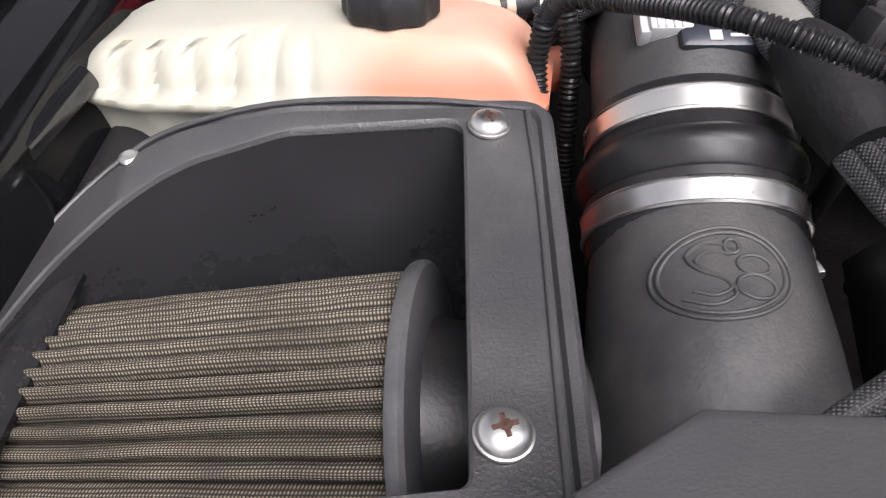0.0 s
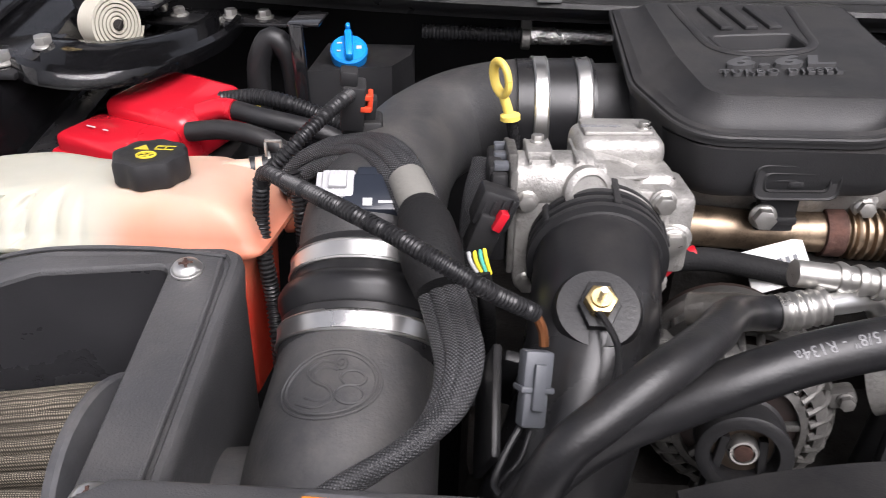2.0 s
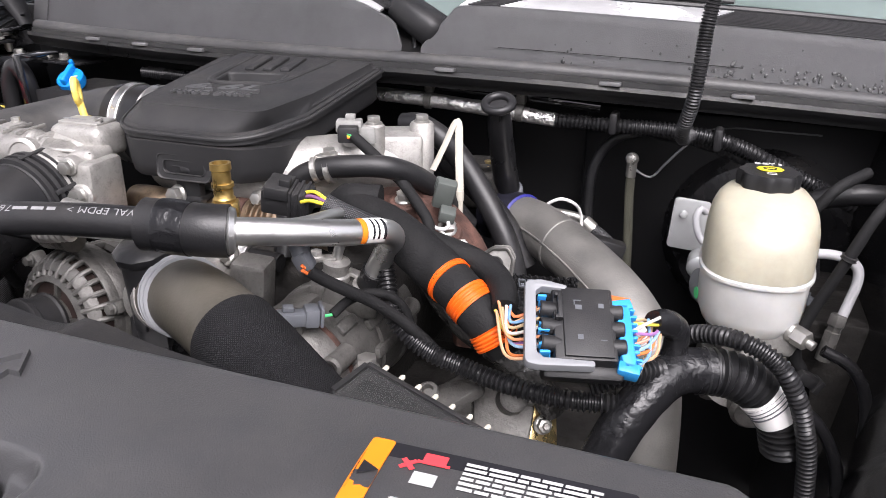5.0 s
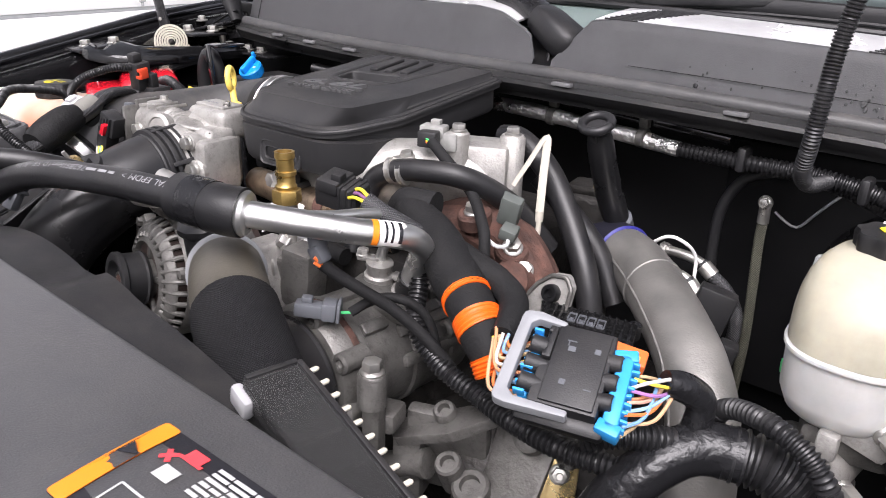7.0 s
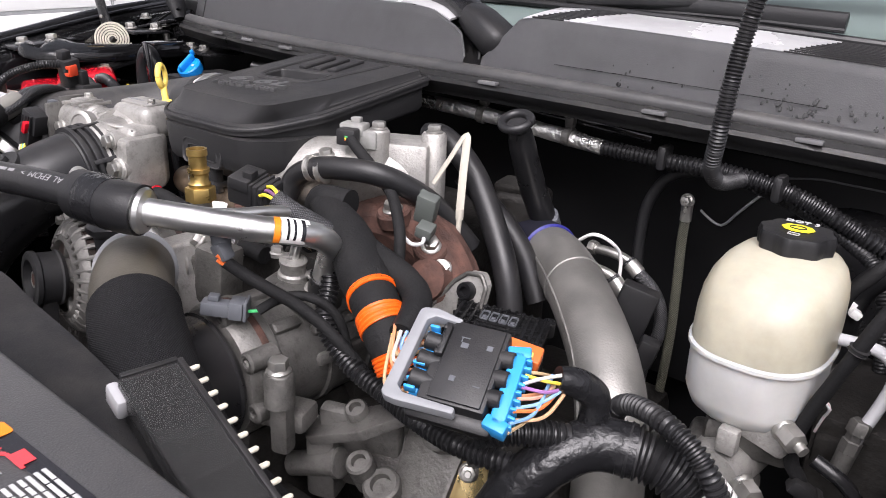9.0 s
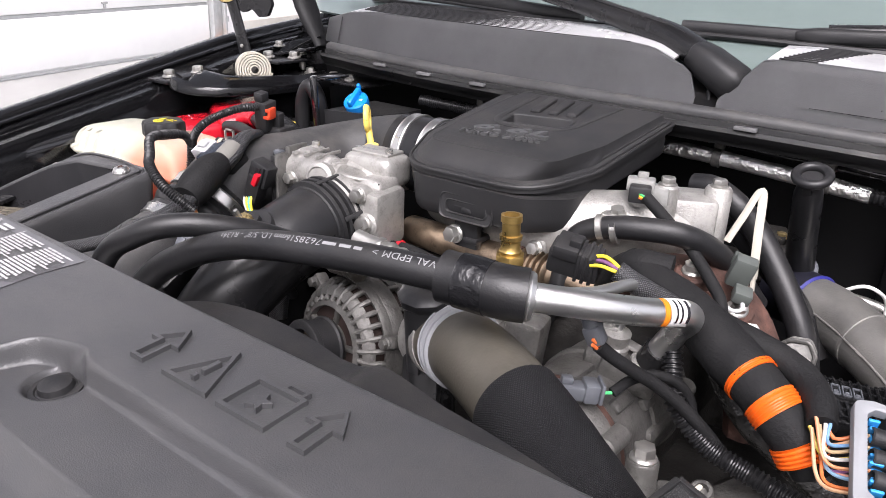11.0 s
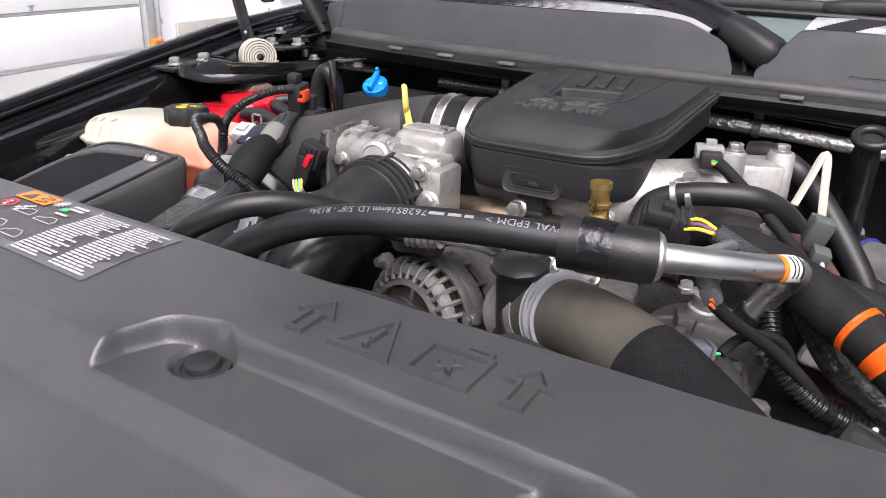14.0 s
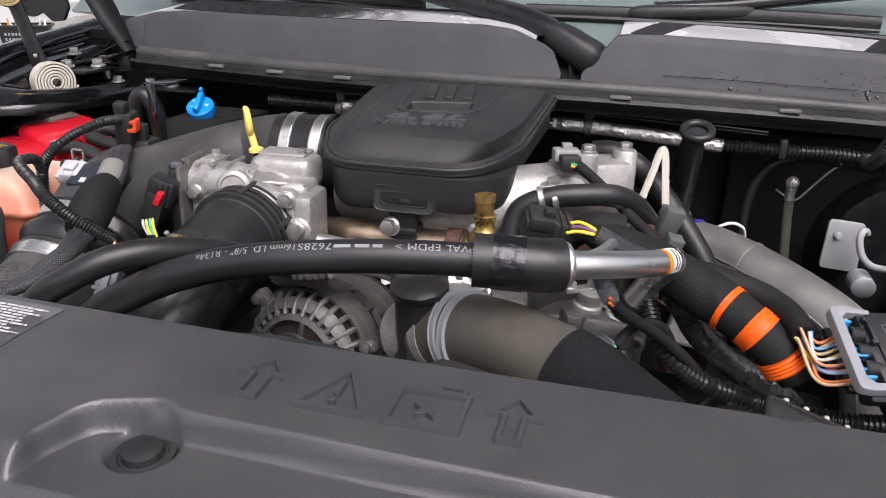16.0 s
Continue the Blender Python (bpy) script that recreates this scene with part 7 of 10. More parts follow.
def in_cb(bm):
    return moved(bm, CBM)


part("body", in_cb(join(rbox((0.046, 0.064, 0.020), (0.001, 0, -0.004), 0.0022), rbox((0.036, 0.060, 0.0025), (0.003, 0, 0.0068), 0.001))), BLACK_PLASTIC, cb)
part("latch", in_cb(join(rbox((0.004, 0.024, 0.005), (-0.017, 0.012, 0.0085), 0.001), rbox((0.003, 0.004, 0.005), (-0.0195, 0.022, 0.0085), 0.001), rbox((0.003, 0.004, 0.005), (-0.0195, 0.002, 0.0085), 0.001))), BLACK_PLASTIC, cb)
for k in range(3):
    part("terminal_tube", in_cb(lathe([(0.0064, -0.008), (0.0064, 0.006), (0.0054, 0.007), (0.0042, 0.004), (0, 0.004)], (-0.025, 0.013 - 0.0150 * k, 0.001), (-1, 0, 0.15), 18)), BLACK_PLASTIC, cb)
for k in range(3):
    part("terminal_tube", in_cb(lathe([(0.0062, -0.008), (0.0062, 0.004), (0.0052, 0.005), (0.0040, 0.002), (0, 0.002)], (0.0265, 0.013 - 0.0150 * k, 0.001), (1, 0, 0.1), 18)), BLACK_PLASTIC, cb)
fr_o = rounded([(-0.0445, -0.038), (-0.034, -0.0395), (0.006, -0.0385), (0.006, -0.0335), (-0.0305, -0.0325), (-0.0355, -0.028), (-0.0345, 0.025), (-0.030, 0.0290), (-0.012, 0.0275), (-0.010, 0.0315), (-0.030, 0.036), (-0.0425, 0.0345)], [0.006, 0.004, 0.002, 0.002, 0.003, 0.003, 0.003, 0.003, 0.002, 0.002, 0.006, 0.006])
part("frame", in_cb(prism(fr_o, 0.0005, 0.0085, 0.0012)), GREY_PLASTIC, cb, "grey plastic frame")
part("carrier", in_cb(join(rbox((0.070, 0.058, 0.006), (-0.002, 0.002, -0.018), 0.002), rbox((0.060, 0.012, 0.018), (0.0, -0.033, -0.012), 0.004, (20, 0, 0)))), BLACK_PLASTIC, cb)
part("lock", in_cb(rbox((0.007, 0.050, 0.014), (-0.0275, -0.002, -0.008), 0.0015)), BLUE_LOCK, cb, "bright blue lock")
part("lock", in_cb(rbox((0.011, 0.058, 0.016), (0.0325, -0.006, -0.006), 0.0025)), BLUE_LOCK, cb, "bright blue lock")
rndl = random.Random(4)
for k in range(9):
    y = 0.024 - 0.0062 * k
    if k not in (2, 3, 6):
        part("lock_tooth", in_cb(rbox((0.006 + 0.003 * rndl.random(), 0.0022, 0.007), (-0.029, y, 0.000 + 0.002 * rndl.random()), 0.0005)), BLUE_LOCK, cb)
    part("lock_tooth", in_cb(rbox((0.005 + 0.004 * rndl.random(), 0.0022, 0.010), (0.0385, y - 0.006, -0.005), 0.0005, (0, 0, rndl.uniform(-10, 10)))), BLUE_LOCK, cb)
for y, s in ((-0.0335, -1), (0.0215, 1)):
    part("lock_end", in_cb(rbox((0.016, 0.009, 0.012), (0.032, y, -0.004), 0.0015, (0, 0, 12 * s))), BLUE_LOCK, cb)
part("marks", in_cb(join(rbox((0.006, 0.0008, 0.0004), (-0.004, 0.018, 0.0082), 0), rbox((0.0008, 0.004, 0.0004), (-0.006, 0.016, 0.0082), 0), rbox((0.005, 0.004, 0.0004), (-0.003, 0.012, 0.0082), 0), rbox((0.004, 0.004, 0.0004), (0.014, 0.014, 0.0082), 0), rbox((0.004, 0.004, 0.0004), (-0.003, -0.014, 0.0082), 0), rbox((0.005, 0.0008, 0.0004), (0.014, -0.016, 0.0082), 0))), DARK_GREY_PLASTIC, cb)
WCOL = [(0.62, 0.17, 0.05), (0.55, 0.33, 0.19), (0.16, 0.30, 0.50), (0.42, 0.30, 0.17), (0.62, 0.48, 0.06), (0.50, 0.48, 0.45), (0.30, 0.14, 0.34), (0.56, 0.24, 0.12), (0.60, 0.30, 0.22), (0.24, 0.40, 0.56)]
WMAT = [material("loom_wire", c, 0.4, vary=0.08) for c in WCOL]
rndw = random.Random(5)
for k in range(12):
    e = CBM @ V((-0.030, 0.020 - 0.0042 * k, -0.006 + 0.004 * (k % 2)))
    s = V((0.847, 0.383, 1.182)) + V((rndw.uniform(-0.006, 0.006), rndw.uniform(-0.006, 0.006), rndw.uniform(-0.006, 0.006)))
    mid = s.lerp(e, 0.5) + V((-0.007 + rndw.uniform(-0.003, 0.003), -0.008, -0.008 - 0.0008 * k))
    part("wire", sweep([s, mid, e], 0.0013, 7, 0.004), WMAT[k % 10], cb)
tail = V((0.960, 0.418, 1.174))
for k in range(11):
    e = CBM @ V((0.040, 0.012 - 0.0046 * k, -0.006 + 0.004 * (k % 2)))
    s = tail + V((rndw.uniform(-0.007, 0.007), rndw.uniform(-0.007, 0.007), rndw.uniform(-0.007, 0.007)))
    mid = s.lerp(e, 0.5) + V((rndw.uniform(-0.002, 0.006), -0.006, 0.004 - 0.0012 * k))
    part("wire", sweep([e, mid, s], 0.0013, 7, 0.004), WMAT[(k + 3) % 10], cb)
part("tail_wrap", sweep([(0.958, 0.416, 1.174, 0.009), (0.967, 0.426, 1.170, 0.0105), (0.976, 0.438, 1.158, 0.0105), (0.976, 0.440, 1.138, 0.0105), (0.97, 0.44, 1.115, 0.014)], 0.014, 20, 0.003, wobble=0.08), VINYL_TAPE, cb, "glossy black taped wire bundle")
part("side_fuse", join(rbox((0.028, 0.016, 0.014), (0.926, 0.420, 1.178), 0.002, (20, 10, 20)), rbox((0.012, 0.006, 0.008), (0.932, 0.412, 1.182), 0.001, (20, 10, 20))), ORANGE_PLASTIC, cb, "orange fuse holder")
part("fuse_tab", rbox((0.014, 0.005, 0.005), (0.934, 0.4085, 1.187), 0.001, (20, 10, 20)), YELLOW_PLASTIC, cb, "yellow tab")

# finned module behind the block
FIN_BLACK = material("glossy_black_resin", (0.007, 0.007, 0.0075), 0.26, vary=0.2, spec=0.45)
fm = thing("finned_module", (0, 0, 0), "black finned control module behind the connector block", "control module")
FMM = Matrix.Translation((0.842, 0.512, 1.128)) @ Euler((radians(6), radians(4), radians(20))).to_matrix().to_4x4()
part("case", moved(rbox((0.085, 0.06, 0.016), (0, 0, 0), 0.002), FMM), FIN_BLACK, fm)
for k in range(12):
    part("fin", moved(rbox((0.003, 0.056, 0.005), (-0.038 + 0.0069 * k, 0, 0.0095), 0.0006), FMM), FIN_BLACK, fm)
for k in range(6):
    part("cross_fin", moved(rbox((0.084, 0.002, 0.004), (0, -0.025 + 0.010 * k, 0.0095), 0.0005), FMM), FIN_BLACK, fm)
part("badge", moved(rbox((0.036, 0.020, 0.006), (0.0, 0.006, 0.0105), 0.001), FMM), FIN_BLACK, fm)
for k in range(4):
    part("socket", moved(join(*[rbox(sz, (-0.0128 + 0.0085 * k + a, 0.006 + b, 0.0142), 0.0003) for sz, a, b in (((0.0062, 0.001, 0.002), 0, 0.0062), ((0.0062, 0.001, 0.002), 0, -0.0062), ((0.001, 0.0124, 0.002), 0.0031, 0), ((0.001, 0.0124, 0.002), -0.0031, 0), ((0.0036, 0.003, 0.002), 0, -0.003))]), FMM), DARK_GREY_PLASTIC, fm)
for x, y in ((-0.040, 0.030), (0.040, 0.030), (0.042, -0.028)):
    part("screw_boss", moved(lathe([(0.006, -0.006), (0.006, 0.008), (0.0045, 0.009), (0.002, 0.0085), (0, 0.0085)], (x, y, 0), (0, 0, 1), 18), FMM), FIN_BLACK, fm)

# conduits below
single("loom_conduit", sweep([(0.722, 0.432, 1.195), (0.730, 0.421, 1.168), (0.742, 0.404, 1.146), (0.772, 0.401, 1.120), (0.814, 0.402, 1.107), (0.855, 0.395, 1.104), (0.90, 0.392, 1.104), (0.95, 0.40, 1.106)], 0.0076, 18, ribs=0.0020, pitch=0.0044), CONDUIT, "black corrugated conduit looping below the loom", "cable conduit")
CLEAR_WRAP = material("clear_wrapped_harness", (0.030, 0.029, 0.027), 0.16, vary=0.5, vary_scale=50, bump=1.6, bump_scale=120, spec=0.7)
dt = thing("foil_tube", (0, 0, 0), "harness in shiny crinkled clear wrap below the loom", "wiring loom")
part("tube", sweep([(0.752, 0.455, 1.172), (0.765, 0.452, 1.153), (0.780, 0.450, 1.134), (0.799, 0.449, 1.119), (0.821, 0.448, 1.106), (0.841, 0.447, 1.096), (0.860, 0.447, 1.083), (0.88, 0.45, 1.05)], 0.0125, 20, 0.003, wobble=0.10), CLEAR_WRAP, dt)

# compressor lead with grey plug
cl = thing("compressor_lead", (0, 0, 0), "taped lead with grey plugs crossing the compressor", "cable")
part("lead", sweep([(0.700, 0.340, 1.206), (0.708, 0.351, 1.194), (0.719, 0.364, 1.182), (0.734, 0.380, 1.167), (0.748, 0.391, 1.153), (0.765, 0.40, 1.135), (0.785, 0.41, 1.11)], 0.0052, 12, 0.004, wobble=0.06), TAPE, cl)
part("lead", sweep([(0.706, 0.364, 1.157), (0.714, 0.378, 1.165), (0.726, 0.392, 1.168), (0.740, 0.404, 1.162), (0.750, 0.412, 1.148), (0.757, 0.417, 1.12)], 0.0042, 10, 0.004, wobble=0.06), TAPE, cl)
part("top_plug", join(rbox((0.014, 0.012, 0.016), (0.696, 0.341, 1.213), 0.003, (10, -25, 0)), lathe([(0.0075, 0), (0.008, 0.010), (0.0065, 0.012)], (0.694, 0.342, 1.216), (-0.4, 0.2, 0.9), 16)), DARK_GREY_PLASTIC, cl)
for dz in (0.002, -0.002):
    part("bare_wire", sweep([(0.698, 0.334, 1.210 + dz), (0.703, 0.342, 1.202 + dz)], 0.0014, 6, 0.002), ORANGE_PLASTIC, cl)
part("side_plug", join(rbox((0.030, 0.014, 0.012), (0.681, 0.345, 1.158), 0.002, (0, 6, 40)), rbox((0.012, 0.017, 0.016), (0.692, 0.354, 1.158), 0.002, (0, 6, 40)), rbox((0.009, 0.008, 0.005), (0.677, 0.343, 1.167), 0.001, (0, 6, 40)), rbox((0.003, 0.018, 0.017), (0.698, 0.359, 1.158), 0.001, (0, 6, 40))), DARK_GREY_PLASTIC, cl)
part("green_wire", sweep([(0.699, 0.359, 1.156), (0.706, 0.364, 1.157)], 0.0014, 6, 0.002), GREEN_PRINT, cl)

# ---- compressor ----
cm = thing("ac_compressor", (0, 0, 0), "grey cast air-conditioning compressor with black clutch pulley", "compressor")
CC = V((0.663, 0.400, 1.088))
cax = V((-0.04, -0.995, 0.0)).normalized()
part("drum", lathe([(0.03, -0.12), (0.052, -0.115), (0.057, -0.106), (0.058, -0.088), (0.0605, -0.086), (0.0605, -0.078), (0.058, -0.076), (0.0585, -0.040), (0.0605, -0.038), (0.0605, -0.030), (0.058, -0.028), (0.0585, 0.018), (0.061, 0.020), (0.061, 0.026)], CC, cax, 48), CAST_DULL, cm)
part("front_shell", lathe([(0.061, 0.0335), (0.061, 0.044), (0.057, 0.052), (0.045, 0.056), (0.02, 0.057)], CC, cax, 48), CAST_DULL, cm)
part("rust_band", lathe([(0.0595, 0.026), (0.0600, 0.0262), (0.0600, 0.0332), (0.0595, 0.0334)], CC, cax, 48), RUST, cm)
part("clutch", lathe([(0.03, 0.054), (0.054, 0.056), (0.057, 0.060), (0.055, 0.062), (0.055, 0.090), (0.057, 0.093), (0.053, 0.096), (0.02, 0.096)], CC, cax, 44), SATIN_PAINT, cm, "black clutch pulley")
crm = placed(CC, cax)
for a, h, w in ((62, -0.052, 0.07), (35, -0.052, 0.07), (8, -0.050, 0.07), (88, 0.0, 0.05), (48, 0.004, 0.03)):
    part("rib", moved(rbox((0.010, 0.012, w), (0.0585 * math.cos(radians(a)), 0.0585 * math.sin(radians(a)), h), 0.004, (0, 0, a)), crm), CAST_DULL, cm)
for a, h in ((75, 0.040), (30, 0.040), (-15, 0.040), (20, -0.082), (60, -0.082)):
    part("lug", moved(lathe([(0.0095, -0.014), (0.0095, 0.012), (0.007, 0.014), (0.0045, 0.0135), (0.004, 0.008), (0, 0.008)], (0.060 * math.cos(radians(a)), 0.060 * math.sin(radians(a)), h), (0, 0, 1), 18), crm), CAST_DULL, cm)
part("port_block", join(rbox((0.052, 0.046, 0.026), (0.690, 0.432, 1.143), 0.006, (0, 12, 20)), rbox((0.026, 0.030, 0.024), (0.668, 0.420, 1.148), 0.006, (0, 0, 20))), CAST_DULL, cm)
part("port_fitting", join(lathe([(0.0135, -0.016), (0.0135, 0.004), (0.0115, 0.006), (0.0115, 0.012), (0.0125, 0.0135), (0.0125, 0.017), (0.007, 0.019)], (0.676, 0.426, 1.160), (0.15, -0.05, 1), 26), rbox((0.024, 0.012, 0.004), (0.668, 0.424, 1.178), 0.0015, (0, -8, 10)), hexbolt((0.660, 0.422, 1.179), (0, 0, 1), 0.005, 0.005, 1.3)), CAST, cm)
part("port_fitting", join(lathe([(0.0145, -0.016), (0.0145, 0.004), (0.0125, 0.006)], (0.7045, 0.4325, 1.150), (0.42, -0.14, 0.9), 26), rbox((0.022, 0.012, 0.004), (0.694, 0.438, 1.160), 0.0015, (0, 18, 10))), CAST, cm)
part("pipe_cuff", sweep([(0.7085, 0.4315, 1.1565), (0.7125, 0.4295, 1.164), (0.7165, 0.428, 1.172)], 0.0128, 22, 0.003), GLOSS_RUBBER, cm)
part("discharge_pipe", sweep([(0.677, 0.4258, 1.176), (0.683, 0.428, 1.196), (0.689, 0.430, 1.212), (0.693, 0.422, 1.224), (0.692, 0.398, 1.232), (0.684, 0.362, 1.236), (0.672, 0.335, 1.240)], 0.0048, 14, 0.004), PIPE_ALU, cm)
part("pillar", join(rbox((0.017, 0.016, 0.075), (0.742, 0.356, 1.080), 0.004, (0, 0, 20)), lathe([(0.0125, -0.03), (0.0125, -0.002), (0.011, 0.0)], (0.741, 0.355, 1.118), (0, 0, 1), 20), rbox((0.06, 0.03, 0.02), (0.722, 0.37, 1.066), 0.005, (0, 0, 20))), CAST_DULL, cm)
part("bolt", hexbolt((0.741, 0.355, 1.118), (0, 0, 1), 0.0078, 0.009, 1.35), STEEL, cm)

# cast base of the service fitting behind the radiator hose
fb_ = thing("fitting_base", (0, 0, 0), "grey cast bracket with two bolts below the service fitting", "bracket")
part("block", join(rbox((0.034, 0.032, 0.058), (0.607, 0.396, 1.150), 0.005, (0, 6, 12)), rbox((0.028, 0.018, 0.050), (0.584, 0.388, 1.143), 0.006, (0, 0, 12))), CAST_DULL, fb_)
for p in ((0.582, 0.377, 1.157), (0.582, 0.377, 1.131)):
    part("bolt", hexbolt(p, (-0.25, -1, 0.1), 0.0075, 0.007, 1.5), STEEL, fb_)
part("rear_bolt", hexbolt((0.588, 0.392, 1.178), (-0.4, -0.6, 0.6), 0.006, 0.007, 1.3), STEEL, fb_)

# cast brackets and timing cover below
tcv = thing("timing_cover", (0, 0, 0), "oily cast timing cover with ribs and bolts", "engine casting")
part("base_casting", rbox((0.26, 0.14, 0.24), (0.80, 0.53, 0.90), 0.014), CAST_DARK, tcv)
# bracket with a flat top flange, bosses and a cross tube
part("bracket_web", join(rbox((0.075, 0.016, 0.085), (0.772, 0.420, 1.025), 0.005, (8, 0, 22)), rbox((0.030, 0.030, 0.07), (0.742, 0.404, 1.008), 0.007, (0, 0, 20))), CAST_DULL, tcv)
part("bracket_flange", moved(prism(rounded([(-0.050, -0.014), (0.010, -0.018), (0.050, -0.006), (0.052, 0.008), (0.020, 0.016), (-0.050, 0.012)], 0.006), -0.005, 0.005, 0.002), Matrix.Translation((0.776, 0.410, 1.058)) @ Euler((radians(12), radians(-24), radians(18))).to_matrix().to_4x4()), CAST_DULL, tcv)
part("cross_tube", sweep([(0.715, 0.388, 0.998), (0.738, 0.392, 1.008), (0.768, 0.398, 1.020)], 0.0115, 18), CAST_DULL, tcv)
part("tube_collar", lathe([(0.012, -0.003), (0.0138, -0.002), (0.0138, 0.003), (0.012, 0.004)], (0.764, 0.397, 1.0185), (0.9, 0.2, 0.35), 22), CAST_DULL, tcv)
for p, r in (((0.728, 0.400, 1.042), 0.0095), ((0.774, 0.408, 1.074), 0.0100), ((0.790, 0.396, 1.034), 0.0120), ((0.812, 0.400, 1.020), 0.0165)):
    part("boss", lathe([(r, -0.035), (r, -0.002), (r * 0.85, 0.0), (r * 0.55, 0.0), (r * 0.5, -0.006), (0, -0.006)], p, (0.05, -0.45, 0.9), 24), CAST_DULL, tcv)
part("boss_stem", rbox((0.022, 0.03, 0.06), (0.800, 0.418, 0.985), 0.007, (10, 0, 10)), CAST_DULL, tcv)
# smooth sloping wall and machined cover beside it
part("side_wall", moved(prism(rounded([(-0.020, -0.06), (0.018, -0.06), (0.024, 0.025), (0.010, 0.040), (-0.022, 0.020)], 0.006), -0.012, 0.004, 0.003), placed((0.798, 0.436, 1.042), (0.35, -0.75, 0.55))), CAST_DARK, tcv)
part("machined_cover", moved(prism(rounded([(-0.026, -0.055), (0.022, -0.055), (0.028, 0.010), (0.020, 0.034), (-0.018, 0.040), (-0.028, 0.020)], 0.008), -0.012, 0.005, 0.0025), placed((0.836, 0.440, 1.040), (0.15, -0.80, 0.58))), CAST_DULL, tcv)
part("cover_slot", moved(rbox((0.009, 0.016, 0.003), (0, 0, 0.0055), 0.002), placed((0.830, 0.437, 1.020), (0.15, -0.80, 0.58))), CAST_DARK, tcv)
part("cover_boss", lathe([(0.014, -0.02), (0.013, 0.010), (0.009, 0.012)], (0.846, 0.434, 1.066), (0.3, -0.7, 0.6), 22), CAST_DULL, tcv)
part("brass_stay", moved(prism(rounded([(-0.014, -0.05), (0.016, -0.05), (0.020, 0.012), (0.006, 0.030), (-0.006, 0.030), (-0.004, 0.0), (-0.014, -0.01)], 0.005), -0.0015, 0.0015, 0.0008), placed((0.866, 0.446, 1.036), (0.45, -0.75, 0.45))), BRASS_NUT, tcv, "yellow zinc-plated stay")
for p in ((0.859, 0.443, 1.066), (0.873, 0.441, 1.040)):
    part("bolt", hexbolt(p, (0.45, -0.75, 0.45), 0.0062, 0.007, 1.4, stud=0.005), STEEL, tcv)

# clear lid with pins at the edge of the shroud
CLEAR = material("smoky_clear_plastic", (0.10, 0.10, 0.10), 0.06, vary=0.02, rough_vary=0.0, spec=0.5)
CLEAR.node_tree.nodes["Principled BSDF"].inputs["Transmission Weight"].default_value = 0.7
CLEAR.node_tree.nodes["Principled BSDF"].inputs["IOR"].default_value = 1.12
pt = thing("clear_cover", (0, 0, 0), "smoky clear plastic cover with a row of pale pins", "plastic cover")
PTA, PTB = V((0.800, 0.222, 1.202)), V((0.928, 0.200, 1.170))
pd = (PTB - PTA).normalized()
pm_ = Matrix.Translation((PTA + PTB) / 2) @ Matrix((pd, V((0, 0, 1)).cross(pd).normalized(), pd.cross(V((0, 0, 1)).cross(pd)).normalized())).transposed().to_4x4()
plen = (PTB - PTA).length
part("tray", moved(rbox((plen - 0.004, 0.032, 0.024), (0, -0.006, -0.020), 0.003), pm_), BLACK_PLASTIC, pt)
part("lid", moved(join(rbox((plen, 0.036, 0.003), (0, -0.006, 0.0), 0.0012), rbox((plen, 0.003, 0.014), (0, -0.023, -0.007), 0.001)), pm_), CLEAR, pt)
part("rim", moved(join(rbox((plen, 0.004, 0.006), (0, 0.012, 0.0), 0.001), rbox((0.004, 0.034, 0.006), (-plen / 2, -0.006, 0.0), 0.001), *[rbox((0.0015, 0.030, 0.004), (-plen / 2 + plen * k / 5, -0.006, -0.0055), 0.0002) for k in range(1, 5)]), pm_), BLACK_PLASTIC, pt)
for k in range(12):
    part("pin", moved(lathe([(0.0017, 0), (0.0017, 0.006), (0.001, 0.007)], (-plen / 2 + 0.010 + 0.0122 * k, 0.013, 0.0), (0, 1, 0.1), 10), pm_), IVORY, pt)
part("latch", moved(rbox((0.020, 0.008, 0.014), (-plen / 2 + 0.004, -0.026, -0.012), 0.003), pm_), PALE_GREY, pt)

# charge pipe details
part("coupler", sweep([(0.738, 0.722, 1.134), (0.758, 0.712, 1.136), (0.778, 0.700, 1.136)], 0.0322, 32, 0.006), material("blue_black_silicone", (0.010, 0.010, 0.016), 0.4, vary=0.2), chp, "dark silicone coupler")
part("lip", lathe([(0.031, -0.002), (0.0334, 0), (0.031, 0.002)], (0.779, 0.6995, 1.136), (0.84, -0.54, 0.0), 36), material("blue_edge", (0.02, 0.02, 0.16), 0.4), chp)

# large taped loom and conduits at the lower right
tl = thing("taped_trunk", (0, 0, 0), "fat conduit trunk wrapped in glossy black tape", "wiring loom")
part("trunk", sweep([(0.930, 0.380, 1.05, 0.0185), (0.945, 0.393, 1.088, 0.0180), (0.962, 0.412, 1.112, 0.0180), (0.982, 0.437, 1.123, 0.0185), (1.006, 0.449, 1.122, 0.0190)], 0.0185, 26, 0.003, wobble=0.05), VINYL_TAPE, tl)
part("conduit", sweep([(0.996, 0.446, 1.122), (1.018, 0.453, 1.120), (1.040, 0.458, 1.111), (1.062, 0.463, 1.090), (1.075, 0.468, 1.05)], 0.0182, 24, ribs=0.0036, pitch=0.0062), CONDUIT, tl)
part("feeder", sweep([(0.918, 0.385, 1.126), (0.940, 0.395, 1.134), (0.962, 0.415, 1.132), (0.98, 0.435, 1.125)], 0.0085, 14, ribs=0.002, pitch=0.0042), CONDUIT, tl)
